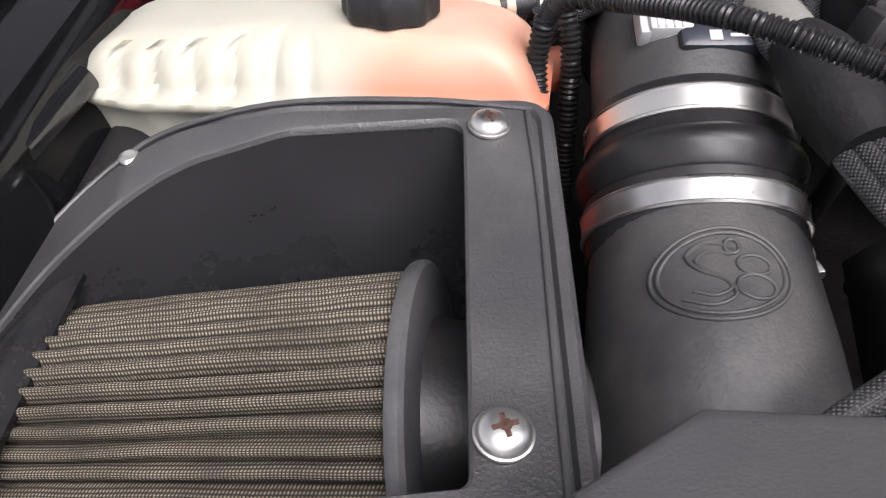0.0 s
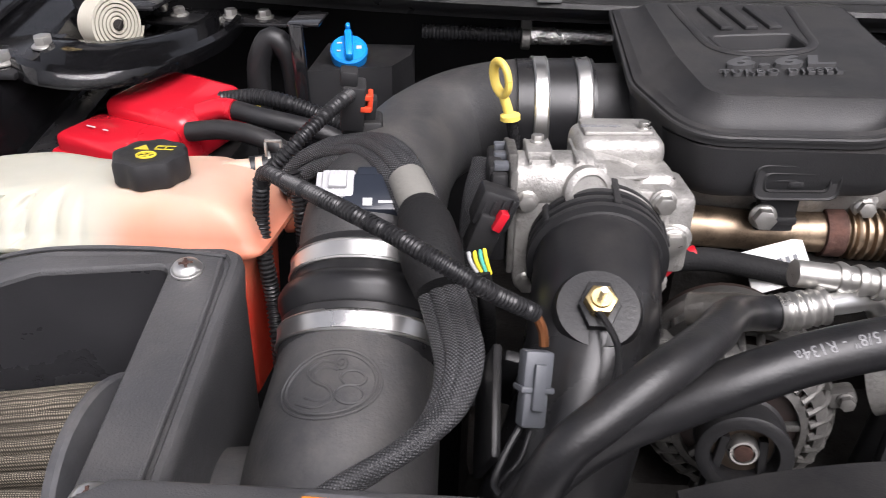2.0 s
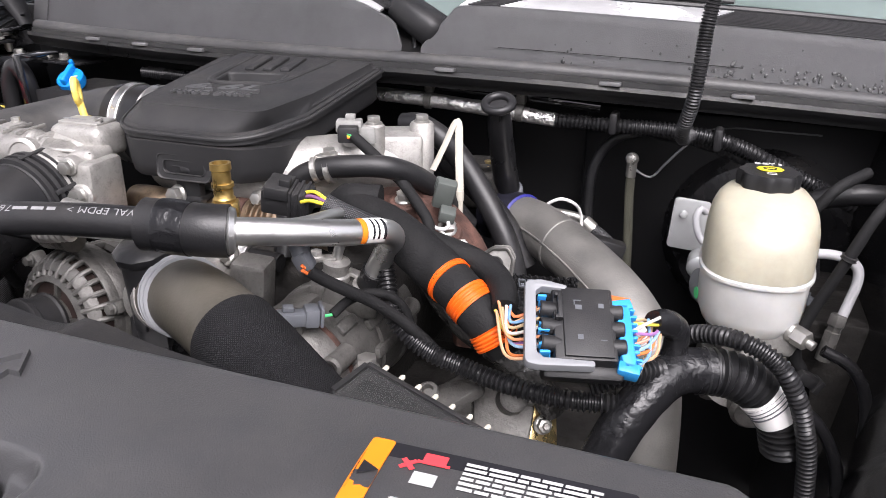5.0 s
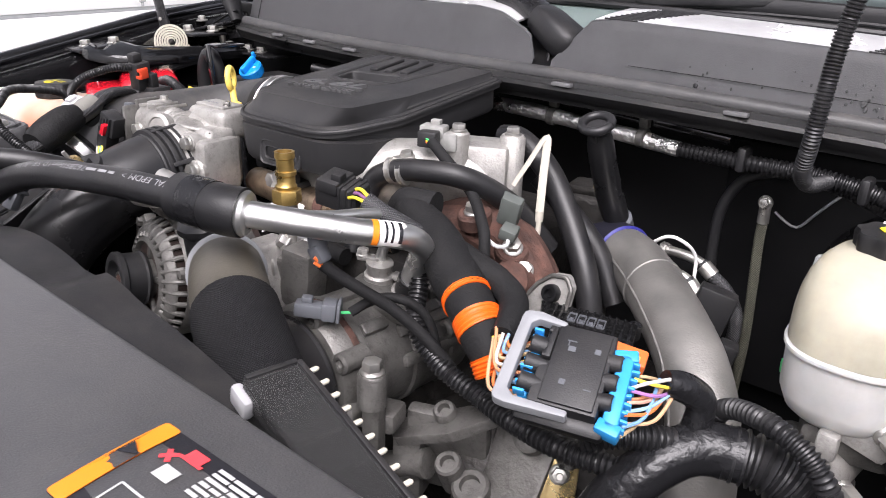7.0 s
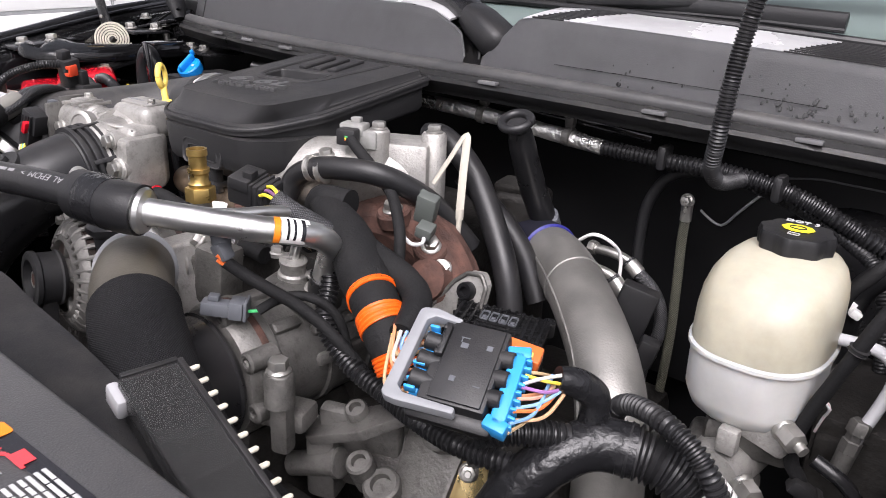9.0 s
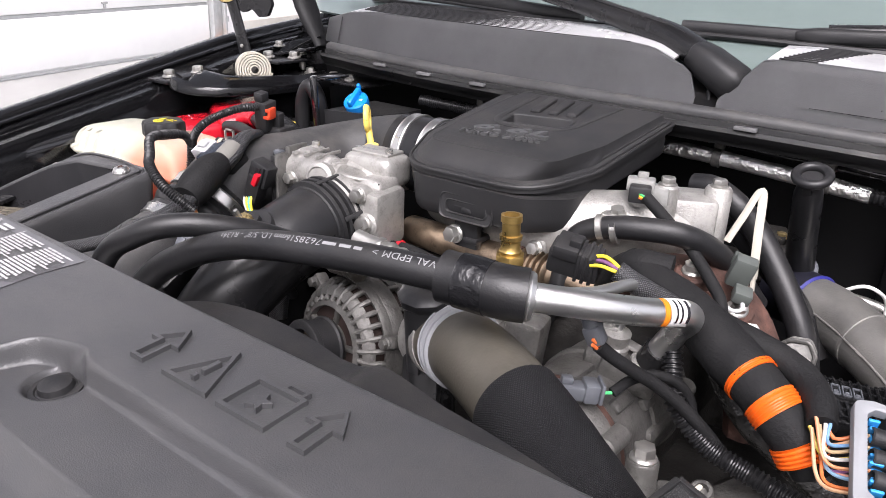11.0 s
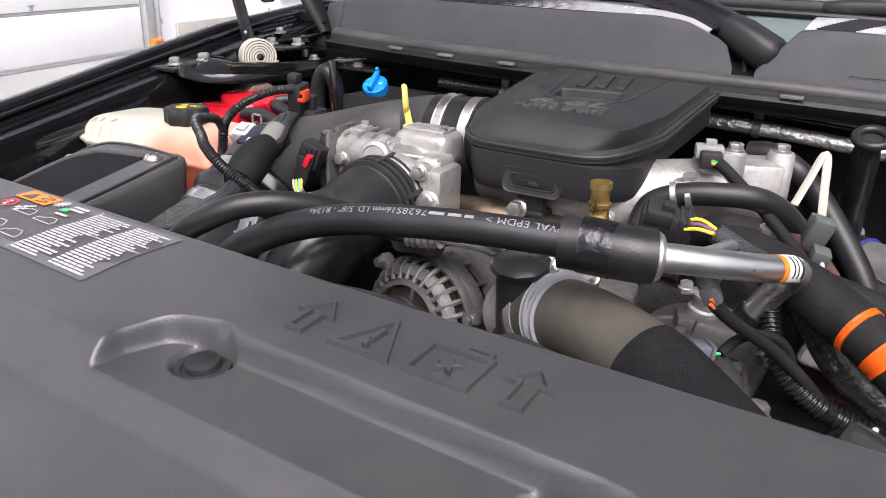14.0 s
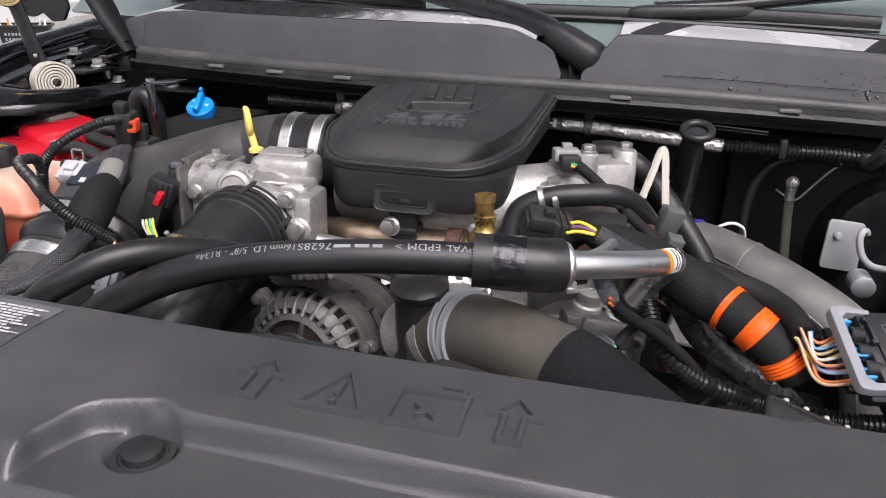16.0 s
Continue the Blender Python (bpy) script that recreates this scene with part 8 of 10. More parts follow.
single("side_conduit", sweep([(0.972, 0.480, 1.115), (0.982, 0.470, 1.138), (0.998, 0.459, 1.150), (1.027, 0.443, 1.156), (1.052, 0.436, 1.147), (1.072, 0.437, 1.118), (1.086, 0.44, 1.075), (1.094, 0.445, 1.02)], 0.0070, 16, ribs=0.0018, pitch=0.0042), CONDUIT, "black corrugated conduit arched over the taped trunk", "cable conduit")
lt = thing("loom_label", (0, 0, 0), "white barcode label wrapped round the trunk", "label")
part("paper", sweep([(1.046, 0.4595, 1.106), (1.056, 0.4617, 1.0965), (1.064, 0.4635, 1.086)], 0.0206, 30, 0.004), WHITE_LABEL, lt)
part("print", join(*[sweep([(1.050 + 0.0012 * k, 0.4605, 1.1022 - 0.0012 * k), (1.0504 + 0.0012 * k, 0.4605, 1.1018 - 0.0012 * k)], 0.0209, 30, 0.0004) for k in range(0, 8, 2)]), DARK_GREY_PLASTIC, lt)

# ---- reservoir details ----
part("base", join(rbox((0.070, 0.09, 0.03), (1.040, 0.612, 1.085), 0.008, (0, 0, 12)), rbox((0.045, 0.05, 0.05), (1.02, 0.585, 1.05), 0.008, (0, 0, 12)), lathe([(0.020, -0.02), (0.020, 0.03), (0.016, 0.034)], (1.045, 0.565, 1.042), (0.2, -1, -0.1), 22)), CAST_DULL, br)
for p in ((1.073, 0.560, 1.116), (1.056, 0.545, 1.066)):
    part("line_nut", join(hexbolt(p, (0.7, -0.6, -0.1), 0.0085, 0.014, 1.1), lathe([(0.0045, 0.01), (0.0045, 0.024)], p, (0.75, -0.5, -0.2), 12)), STEEL, br)
for pts in ([(1.100, 0.545, 1.110), (1.125, 0.545, 1.098), (1.145, 0.55, 1.06), (1.15, 0.55, 0.95)], [(1.082, 0.530, 1.060), (1.105, 0.53, 1.045), (1.13, 0.535, 1.00), (1.14, 0.54, 0.94)]):
    part("brake_line", sweep(pts, 0.0055, 12), SATIN_PAINT, br)
part("sensor", lathe([(0.017, -0.03), (0.017, 0.0), (0.012, 0.003), (0, 0.003)], (0.988, 0.615, 1.125), (-0.7, -0.5, 0.1), 24), GREY_PLASTIC, br)
part("float_plug", join(rbox((0.018, 0.012, 0.011), (1.078, 0.600, 1.138), 0.002, (0, 15, 30)), rbox((0.010, 0.010, 0.009), (1.086, 0.596, 1.134), 0.002, (0, 15, 30))), DARK_GREY_PLASTIC, br)
for k in range(3):
    part("float_wire", sweep([(1.088, 0.594 + 0.003 * k, 1.133), (1.095, 0.592 + 0.003 * k, 1.128 - 0.002 * k), (1.092, 0.598, 1.116), (1.088, 0.60, 1.10)], 0.0011, 6, 0.003), (WHITE_PRINT, FLOAT_PINK, WHITE_PRINT)[k], br)
capm = Matrix.Translation((RCAP[0], RCAP[1], RCAP[2] + 0.0088)) @ Matrix.Rotation(radians(4), 4, "Z")
part("mark", moved(lathe([(0.0105, 0), (0.0105, 0.0005), (0, 0.0005)], n=8), capm @ Matrix.Diagonal((1.2, 0.95, 1, 1))), YELLOW_PRINT, br, "yellow mark on the cap")
part("mark_ring", moved(sweep([(0.006 * math.cos(a), 0.004 * math.sin(a), 0.0007) for a in span(0, 6.2832, 20)], 0.0006, 6, 0.002), capm), BLACK_PLASTIC, br)
part("lettering", moved(letters("DOT 3", 0.0085, 0.0003, 1.05, 0.0002), capm @ Matrix.Translation((0.0, 0.018, 0.0002))), WHITE_PRINT, br, "white lettering")
part("book_mark", moved(join(rbox((0.008, 0.0008, 0.0005), (0, -0.014, 0.0003), 0), rbox((0.008, 0.0008, 0.0005), (0, -0.019, 0.0003), 0), rbox((0.0008, 0.005, 0.0005), (-0.004, -0.0165, 0.0003), 0), rbox((0.0008, 0.005, 0.0005), (0.004, -0.0165, 0.0003), 0)), capm), WHITE_PRINT, br)
part("green_spot", lathe([(0.006, 0), (0.006, 0.0006), (0, 0.0006)], (0.9865, 0.588, 1.128), (-1, -0.35, 0), 16), GREEN_PRINT, br)

# brake booster and its clutter
single("brake_booster", lathe([(0.02, -0.06), (0.10, -0.05), (0.118, -0.03), (0.120, -0.02), (0.118, -0.01), (0.10, 0.02), (0.05, 0.03)], (1.05, 0.845, 1.10), (0, -1, 0.05), 48), SATIN_PAINT, "round black brake booster behind the reservoir", "brake booster")
cl2 = thing("fuel_lines", (0, 0, 0), "pair of rubber lines with silver crimped ends", "hose")
for pts in ([(0.838, 0.776, 1.121), (0.852, 0.775, 1.111), (0.872, 0.772, 1.099), (0.887, 0.768, 1.079), (0.890, 0.765, 1.048), (0.881, 0.762, 1.018), (0.876, 0.76, 0.96)], [(0.838, 0.741, 1.112), (0.853, 0.739, 1.098), (0.866, 0.737, 1.072), (0.874, 0.735, 1.035), (0.880, 0.73, 0.99)]):
    part("line", sweep(pts, 0.0072, 16, 0.004), BRAID, cl2, "braided black rubber line")
    a, b = V(pts[0]), V(pts[1])
    part("silver_end", sweep([a + V((-0.046, 0.0, 0.004)), a + V((-0.020, 0, 0.004)), a, a.lerp(b, 0.6)], 0.0056, 14, 0.004), STEEL, cl2)
    part("crimp", sweep([a.lerp(b, 0.2), a.lerp(b, 1.1)], 0.0088, 16, 0.003), STEEL, cl2)
    part("nut", hexbolt(a + V((-0.040, 0.0, 0.004)), (-1, 0, 0.05), 0.0075, 0.008, 1.0), STEEL, cl2)
part("lower_crimp", sweep([(0.8845, 0.763, 1.026), (0.8800, 0.762, 1.012)], 0.0088, 16, 0.003), STEEL, cl2)
single("white_lead", sweep([(0.785, 0.735, 1.128), (0.798, 0.728, 1.147), (0.820, 0.722, 1.162), (0.834, 0.730, 1.156), (0.841, 0.746, 1.138), (0.842, 0.75, 1.10)], 0.0020, 10, 0.003), WHITE_LABEL, "thin white wire arched near the firewall", "wire")
single("junction_box", join(rbox((0.04, 0.02, 0.06), (0.875, 0.72, 1.09), 0.003, (0, 15, 20)), rbox((0.02, 0.02, 0.03), (0.905, 0.70, 1.06), 0.003, (0, 15, 20))), BLACK_PLASTIC, "black wiring junction with clips", "junction box")
gs = thing("ground_strap", (0, 0, 0), "braided metal ground strap bolted to the firewall", "ground strap")
part("strap", sweep([(0.891, 0.788, 1.195), (0.892, 0.784, 1.16), (0.896, 0.780, 1.11), (0.900, 0.775, 1.05), (0.90, 0.77, 0.98)], 0.0055, 12, 0.004, flat=0.5), weave("metal_braid", (0.035, 0.035, 0.028), 0.5, 200, 200, (0.15, 0.15, 0.11), 0.9), gs)
part("eye", join(lathe([(0.007, -0.002), (0.008, 0), (0.007, 0.002)], (0.891, 0.785, 1.203), (0, -1, 0.1), 18), hexbolt((0.891, 0.784, 1.203), (0, -1, 0.1), 0.005, 0.006, 1.3), sweep([(0.891, 0.787, 1.200), (0.891, 0.788, 1.18)], 0.0062, 12, 0.004)), STEEL, gs)

vc = thing("valve_cover", (0, 0, 0), "dull grey cast valve cover low beside the filler tube", "valve cover")
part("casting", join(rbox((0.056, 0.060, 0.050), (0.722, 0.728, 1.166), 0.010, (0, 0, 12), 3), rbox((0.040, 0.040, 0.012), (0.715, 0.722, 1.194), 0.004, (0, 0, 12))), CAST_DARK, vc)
part("bolt", hexbolt((0.732, 0.712, 1.196), (0, 0, 1), 0.005, 0.005, 1.3), BRASS_NUT, vc, "yellow zinc bolt")

# tube with ring head
rt = thing("filler_tube", (0, 0, 0), "black tube with a round open ring head", "filler tube")
part("tube", sweep([(0.760, 0.652, 1.276, 0.011), (0.759, 0.657, 1.264, 0.0135), (0.758, 0.670, 1.240, 0.0140), (0.756, 0.694, 1.203, 0.0145), (0.755, 0.722, 1.160, 0.015), (0.755, 0.74, 1.10, 0.015)], 0.014, 22, 0.004, wobble=0.03), GLOSS_RUBBER, rt)
part("neck_clip", join(rbox((0.016, 0.010, 0.016), (0.760, 0.648, 1.277), 0.003, (20, 0, 0)), rbox((0.008, 0.006, 0.010), (0.760, 0.641, 1.271), 0.001, (20, 0, 0))), BLACK_PLASTIC, rt)
part("collar", lathe([(0.0155, -0.012), (0.0185, -0.010), (0.0185, 0.008), (0.0155, 0.010)], (0.755, 0.722, 1.160), (0, -0.5, 0.85), 28), DARK_GREY_PLASTIC, rt, "grey collar")
part("ring", sweep([V((0.762, 0.640, 1.286)) + V((math.cos(a) * 0.0145, math.sin(a) * 0.013, math.sin(a) * 0.006)) for a in span(0, 6.2832, 28)], 0.0046, 12, 0.003), GLOSS_RUBBER, rt)
part("plug", lathe([(0.012, -0.006), (0.012, 0.0), (0, 0.001)], (0.762, 0.640, 1.284), (0, -0.4, 0.9), 20), BLACK_PLASTIC, rt)

# line along the firewall: conduit, foil, conduit
fwl = thing("firewall_line", (0, 0, 0), "long firewall conduit with a foil-wrapped middle", "cable conduit")
FL = [(0.19, 0.765, 1.262), (0.30, 0.760, 1.262), (0.45, 0.757, 1.262), (0.59, 0.757, 1.261), (0.66, 0.757, 1.258), (0.735, 0.757, 1.253), (0.80, 0.758, 1.248), (0.87, 0.760, 1.247), (0.94, 0.764, 1.246), (1.00, 0.768, 1.236), (1.07, 0.78, 1.205), (1.14, 0.80, 1.17)]
part("left_conduit", sweep(FL[:2], 0.008, 14, ribs=0.0018, pitch=0.004), CONDUIT, fwl)
part("foil", sweep(FL[1:7], 0.0088, 18, 0.003, wobble=0.09), FOIL, fwl, "crinkled silver foil")
part("right_conduit", sweep(FL[6:], 0.0080, 18, ribs=0.0020, pitch=0.0050), CONDUIT, fwl)
for x, y, z in ((0.300, 0.758, 1.272), (0.637, 0.757, 1.272), (0.756, 0.757, 1.266)):
    part("clip", join(lathe([(0.0095, -0.005), (0.0112, -0.004), (0.0112, 0.004), (0.0095, 0.005)], (x, y, z - 0.013), (1, 0, -0.05), 20), rbox((0.012, 0.010, 0.018), (x, y + 0.002, z + 0.006), 0.003), lathe([(0.005, 0), (0.005, 0.004)], (x, y - 0.003, z + 0.012), (0, -1, 0.2), 12)), CAST_DULL, fwl)
for x, z in ((0.868, 1.250), (0.985, 1.242)):
    part("strap", rbox((0.010, 0.024, 0.026), (x, 0.762, z), 0.004), BLACK_PLASTIC, fwl)
single("heater_pipe", sweep([(0.30, 0.772, 1.2805), (0.45, 0.770, 1.2815), (0.60, 0.769, 1.2795), (0.75, 0.770, 1.2725), (0.85, 0.772, 1.2660)], 0.0088, 16, 0.01), BLACK_PAINT, "gloss black pipe above the foil-wrapped line", "pipe")
single("brake_hose_line", sweep([(0.945, 0.785, 1.236), (0.965, 0.785, 1.231), (0.988, 0.785, 1.225), (1.019, 0.783, 1.214), (1.047, 0.780, 1.202), (1.071, 0.775, 1.190), (1.085, 0.765, 1.180), (1.10, 0.75, 1.14), (1.11, 0.74, 1.08)], 0.0066, 16, ribs=0.0006, pitch=0.0034), RUBBER, "slim ribbed line below the firewall conduit", "hose")
single("curved_line", sweep([(0.94, 0.79, 1.232), (0.90, 0.79, 1.236), (0.865, 0.79, 1.222), (0.846, 0.79, 1.19), (0.842, 0.79, 1.14), (0.85, 0.79, 1.06)], 0.0062, 14, 0.005), RUBBER, "black line curving down the firewall", "hose")
hc = thing("hanging_conduit", (0, 0, 0), "black corrugated conduit hanging from the raised bonnet", "cable conduit")
part("conduit", sweep([(1.00, 0.66, 1.56), (0.975, 0.661, 1.46), (0.964, 0.660, 1.404), (0.960, 0.656, 1.369), (0.959, 0.650, 1.334), (0.956, 0.652, 1.298), (0.950, 0.668, 1.270), (0.950, 0.695, 1.254), (0.955, 0.74, 1.248)], 0.0068, 16, ribs=0.0013, pitch=0.0030), CONDUIT, hc)
wh = thing("wing_harness", (0, 0, 0), "taped harness hanging from the wing beside the reservoir", "wiring loom")
part("trunk", sweep([(1.165, 0.64, 1.262), (1.143, 0.60, 1.250), (1.124, 0.572, 1.236), (1.116, 0.567, 1.219), (1.107, 0.565, 1.193), (1.097, 0.566, 1.163), (1.087, 0.567, 1.132), (1.081, 0.568, 1.104), (1.083, 0.568, 1.085), (1.091, 0.57, 1.072), (1.10, 0.58, 1.03)], 0.0048, 14, 0.003, wobble=0.07, flat=1.2), TAPE, wh)
part("branch", sweep([(1.13, 0.70, 1.236), (1.101, 0.665, 1.226), (1.089, 0.66, 1.211), (1.079, 0.66, 1.195), (1.075, 0.66, 1.175), (1.074, 0.66, 1.13)], 0.0056, 12, 0.003, wobble=0.06), TAPE, wh)
part("end_plug", join(rbox((0.020, 0.014, 0.012), (1.094, 0.566, 1.068), 0.002, (0, 30, 20)), rbox((0.006, 0.016, 0.014), (1.104, 0.568, 1.062), 0.001, (0, 30, 20))), BLACK_PLASTIC, wh)
part("tie", clamp_band(V((1.107, 0.565, 1.193)), (0.3, 0.0, 1), 0.0054, 0.004), BLACK_PLASTIC, wh)
single("booster_hose", sweep([(1.16, 0.73, 1.205), (1.13, 0.722, 1.206), (1.104, 0.72, 1.201), (1.090, 0.72, 1.194), (1.080, 0.722, 1.180), (1.072, 0.73, 1.15), (1.07, 0.75, 1.10)], 0.0115, 20, 0.004), RUBBER, "fat black vacuum hose behind the reservoir", "hose")
single("white_plug", join(rbox((0.018, 0.012, 0.010), (1.070, 0.715, 1.168), 0.002, (0, 30, 20)), rbox((0.010, 0.010, 0.008), (1.080, 0.712, 1.160), 0.002, (0, 30, 20))), WHITE_LABEL, "small white plug behind the reservoir", "cable plug")
hl = thing("hard_line", (0, 0, 0), "bent satin aluminium line with a hexagonal union", "pipe")
part("pipe", sweep([(1.062, 0.625, 1.171), (1.084, 0.620, 1.173), (1.104, 0.620, 1.174), (1.118, 0.620, 1.171), (1.126, 0.620, 1.163), (1.128, 0.619, 1.151), (1.124, 0.614, 1.131), (1.119, 0.606, 1.114), (1.114, 0.602, 1.095)], 0.0048, 14, 0.003), PALE_GREY, hl)
part("union", join(lathe([(0.0078, 0), (0.0078, 0.010), (0.0065, 0.011), (0.0065, 0.016), (0.0085, 0.017), (0.0085, 0.026), (0.007, 0.028)], (1.113, 0.601, 1.093), (0.15, 0.15, 1), 6), lathe([(0.0072, -0.02), (0.0072, 0.0)], (1.113, 0.601, 1.093), (0.15, 0.15, 1), 18)), CAST_DULL, hl, "dull zinc union")
single("abs_unit", join(rbox((0.10, 0.14, 0.16), (1.13, 0.70, 1.02), 0.006), rbox((0.03, 0.03, 0.03), (1.10, 0.64, 1.07), 0.004)), CAST_DARK, "dark brake control unit low beside the wing", "control unit")
single("firewall_bracket", join(moved(prism(rounded([(-0.024, -0.030), (0.022, -0.034), (0.024, 0.030), (-0.020, 0.034)], 0.006), 0, 0.004, 0.001), placed((0.966, 0.806, 1.122), (0.1, -1, 0.1))), hexbolt((0.958, 0.800, 1.136), (0.1, -1, 0.1), 0.004, 0.004, 1.3), lathe([(0.014, 0), (0.014, 0.03), (0.010, 0.033)], (0.985, 0.775, 1.090), (0, -1, 0), 20)), POST_GREY, "bare zinc bracket on the firewall", "bracket")
single("grey_loop", sweep([(0.984, 0.775, 1.150), (0.978, 0.768, 1.156), (0.974, 0.764, 1.148), (0.980, 0.760, 1.125), (0.992, 0.756, 1.115), (1.012, 0.752, 1.114)], 0.0042, 12, 0.004), PALE_GREY, "grey bent line near the reservoir", "pipe")
fpd = thing("firewall_pad", (0, 0, 0), "black insulation pad with a pale folded edge on the firewall", "insulation")
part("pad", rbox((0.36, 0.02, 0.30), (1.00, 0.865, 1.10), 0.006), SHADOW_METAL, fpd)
part("folded_edge", sweep([(0.884, 0.85, 1.176), (0.898, 0.85, 1.167), (0.910, 0.85, 1.164), (0.926, 0.85, 1.183), (0.942, 0.85, 1.203), (0.956, 0.85, 1.218)], 0.0016, 8, 0.006), POST_GREY, fpd, "pale folded edge")
part("folded_edge", sweep([(0.966, 0.85, 1.231), (1.002, 0.85, 1.237), (1.035, 0.85, 1.237), (1.10, 0.85, 1.237)], 0.0011, 8, 0.01), CLIP_GREY, fpd)


# ---- radiator cover: moulded symbols, plugs, stickers ----
panel = [o for o in rc.children if o.name.startswith("panel")][0]
ctree = bvh_of(panel)
UP = (0, 0, 1)


def emboss(outline, at, r=0.0015, h=0.0032):
    """A raised line along a closed outline, laid on the cover as one ridge."""
    pts = [V(p) for p in outline]
    n = len(pts)
    bm = bmesh.new()
    rows = []
    for k in range(n):
        a, b, c = pts[k - 1], pts[k], pts[(k + 1) % n]
        d1, d2 = (b - a).normalized(), (c - b).normalized()
        n1, n2 = V((-d1.y, d1.x)), V((-d2.y, d2.x))
        m = (n1 + n2).normalized()
        m = m / max(0.45, m.dot(n1))
        flat_ = [(*(b + m * (r * f)), h * g) for f, g in ((-1, 0), (-0.86, 1), (0.86, 1), (1, 0))]
        rows.append([bm.verts.new(q) for q in drape(flat_, at, (1, 0, 0), UP, ctree, -0.0002)])
    for a, b in zip(rows, rows[1:] + rows[:1]):
        for j in range(3):
            bm.faces.new((a[j], b[j], b[j + 1], a[j + 1]))
    return bm


def stroke(x0, y0, x1, y1, at, r=0.0017):
    d = V((x1 - x0, y1 - y0)).normalized()
    m = V((-d.y, d.x)) * r
    a, b = V((x0, y0)), V((x1, y1))
    bm = prism([a - m, b - m, b + m, a + m], 0, 0.0036, 0.0003)
    return drape_mesh(bm, at, (1, 0, 0), UP, ctree, -0.0002)


ARROW = [(-0.0048, -0.0165), (0.0048, -0.0165), (0.0048, 0.0025), (0.0110, 0.0025), (0.0, 0.0180), (-0.0110, 0.0025), (-0.0048, 0.0025)]
for x in (0.533, 0.6665):
    part("arrow", emboss(ARROW, (x, 0.097, 1.245), 0.0013), COVER_PLASTIC, rc, "moulded arrow", angle=15)
TRI_AT, SIGN_AT = (0.577, 0.0975, 1.245), (0.6245, 0.0945, 1.245)
part("triangle", emboss([(-0.0175, -0.0165), (0.0175, -0.0165), (0.0, 0.0185)], TRI_AT), COVER_PLASTIC, rc, "moulded warning triangle", angle=15)
part("stroke", stroke(0, -0.005, 0, 0.007, TRI_AT), COVER_PLASTIC, rc, angle=15)
part("stroke", stroke(0, -0.0115, 0, -0.0085, TRI_AT), COVER_PLASTIC, rc, angle=15)
STAR = [(0.0075 * (1 if k % 2 == 0 else 0.48) * math.sin(math.pi * k / 5), 0.0075 * (1 if k % 2 == 0 else 0.48) * math.cos(math.pi * k / 5)) for k in range(10)]
part("tank_sign", emboss([(-0.0175, -0.0140), (0.0175, -0.0140), (0.0175, 0.0135), (-0.0175, 0.0135)], SIGN_AT), COVER_PLASTIC, rc, "moulded tank sign", angle=15)
part("star", moved(drape_mesh(prism(STAR, 0, 0.0036, 0.0002), (0.6245, 0.093, 1.245), (1, 0, 0), UP, ctree, -0.0002), Matrix.Identity(4)), COVER_PLASTIC, rc, "moulded star", angle=15)
part("sign_cap", emboss([(0.001, 0.0150), (0.0145, 0.0150), (0.0145, 0.0195), (0.001, 0.0195)], SIGN_AT, 0.0011), COVER_PLASTIC, rc, angle=15)
for x, y in ((0.4935, 0.050), (0.704, 0.040)):
    z = cover_top(x, y) + 0.002
    part("push_plug", lathe([(0.015, -0.004), (0.0155, 0.0012), (0.0125, 0.0016), (0.0115, 0.0006), (0.0105, 0.0010), (0.0095, 0.0045), (0.006, 0.0058), (0.0, 0.006)], (x, y, z), (0, -0.1, 1), 32), BLACK_PLASTIC, rc, "round black push plug")


def decal(poly, at, turn, mat, name, lift=0.0005, thick=0.0002, label=""):
    """A thin sticker laid on the cover."""
    bm = prism(poly, 0, thick)
    bmesh.ops.subdivide_edges(bm, edges=bm.edges[:], cuts=3, use_grid_fill=True)
    moved(bm, Matrix.Rotation(radians(turn), 4, "Z"))
    return part(name, drape_mesh(bm, at, (1, 0, 0), UP, ctree, lift), mat, rc, label)


def on_label(bm, at, turn, mat, name, lift=0.0009):
    moved(bm, Matrix.Rotation(radians(turn), 4, "Z"))
    return part(name, drape_mesh(bm, at, (1, 0, 0), UP, ctree, lift), mat, rc)


def rect(w, h, r=0.002):
    return rounded([(-w / 2, -h / 2), (w / 2, -h / 2), (w / 2, h / 2), (-w / 2, h / 2)], r, 3)


# emission and service sticker at the left
LA, L_TURN = (0.290, 0.096, 1.245), -1.5
decal(rect(0.182, 0.078), LA, L_TURN, STICKER_SHEEN, "service_sticker", 0.0004, 0.0002, "black service sticker with white print")
for w, h, ox, oy, rows_, sd in ((0.040, 0.070, 0.023, -0.001, 22, 3), (0.040, 0.070, 0.068, -0.001, 22, 4), (0.026, 0.010, -0.015, 0.030, 2, 5), (0.020, 0.005, -0.018, 0.016, 1, 6)):
    on_label(moved(bars(w, h, rows_, 0.0002, sd), Matrix.Translation((ox, oy, 0))), LA, L_TURN, WHITE_PRINT, "small_print")
on_label(moved(rbox((0.0006, 0.074, 0.0002), (0, 0, 0), 0), Matrix.Translation((0.001, 0, 0))), LA, L_TURN, WHITE_PRINT, "rule_line")
on_label(moved(rbox((0.088, 0.0006, 0.0002), (0, 0, 0), 0), Matrix.Translation((0.046, 0.004, 0))), LA, L_TURN, WHITE_PRINT, "rule_line")
on_label(moved(rbox((0.008, 0.006, 0.0002), (0, 0, 0), 0.0), Matrix.Translation((-0.028, 0.024, 0))), LA, L_TURN, GREEN_PRINT, "green_mark")
flake = bmesh.new()
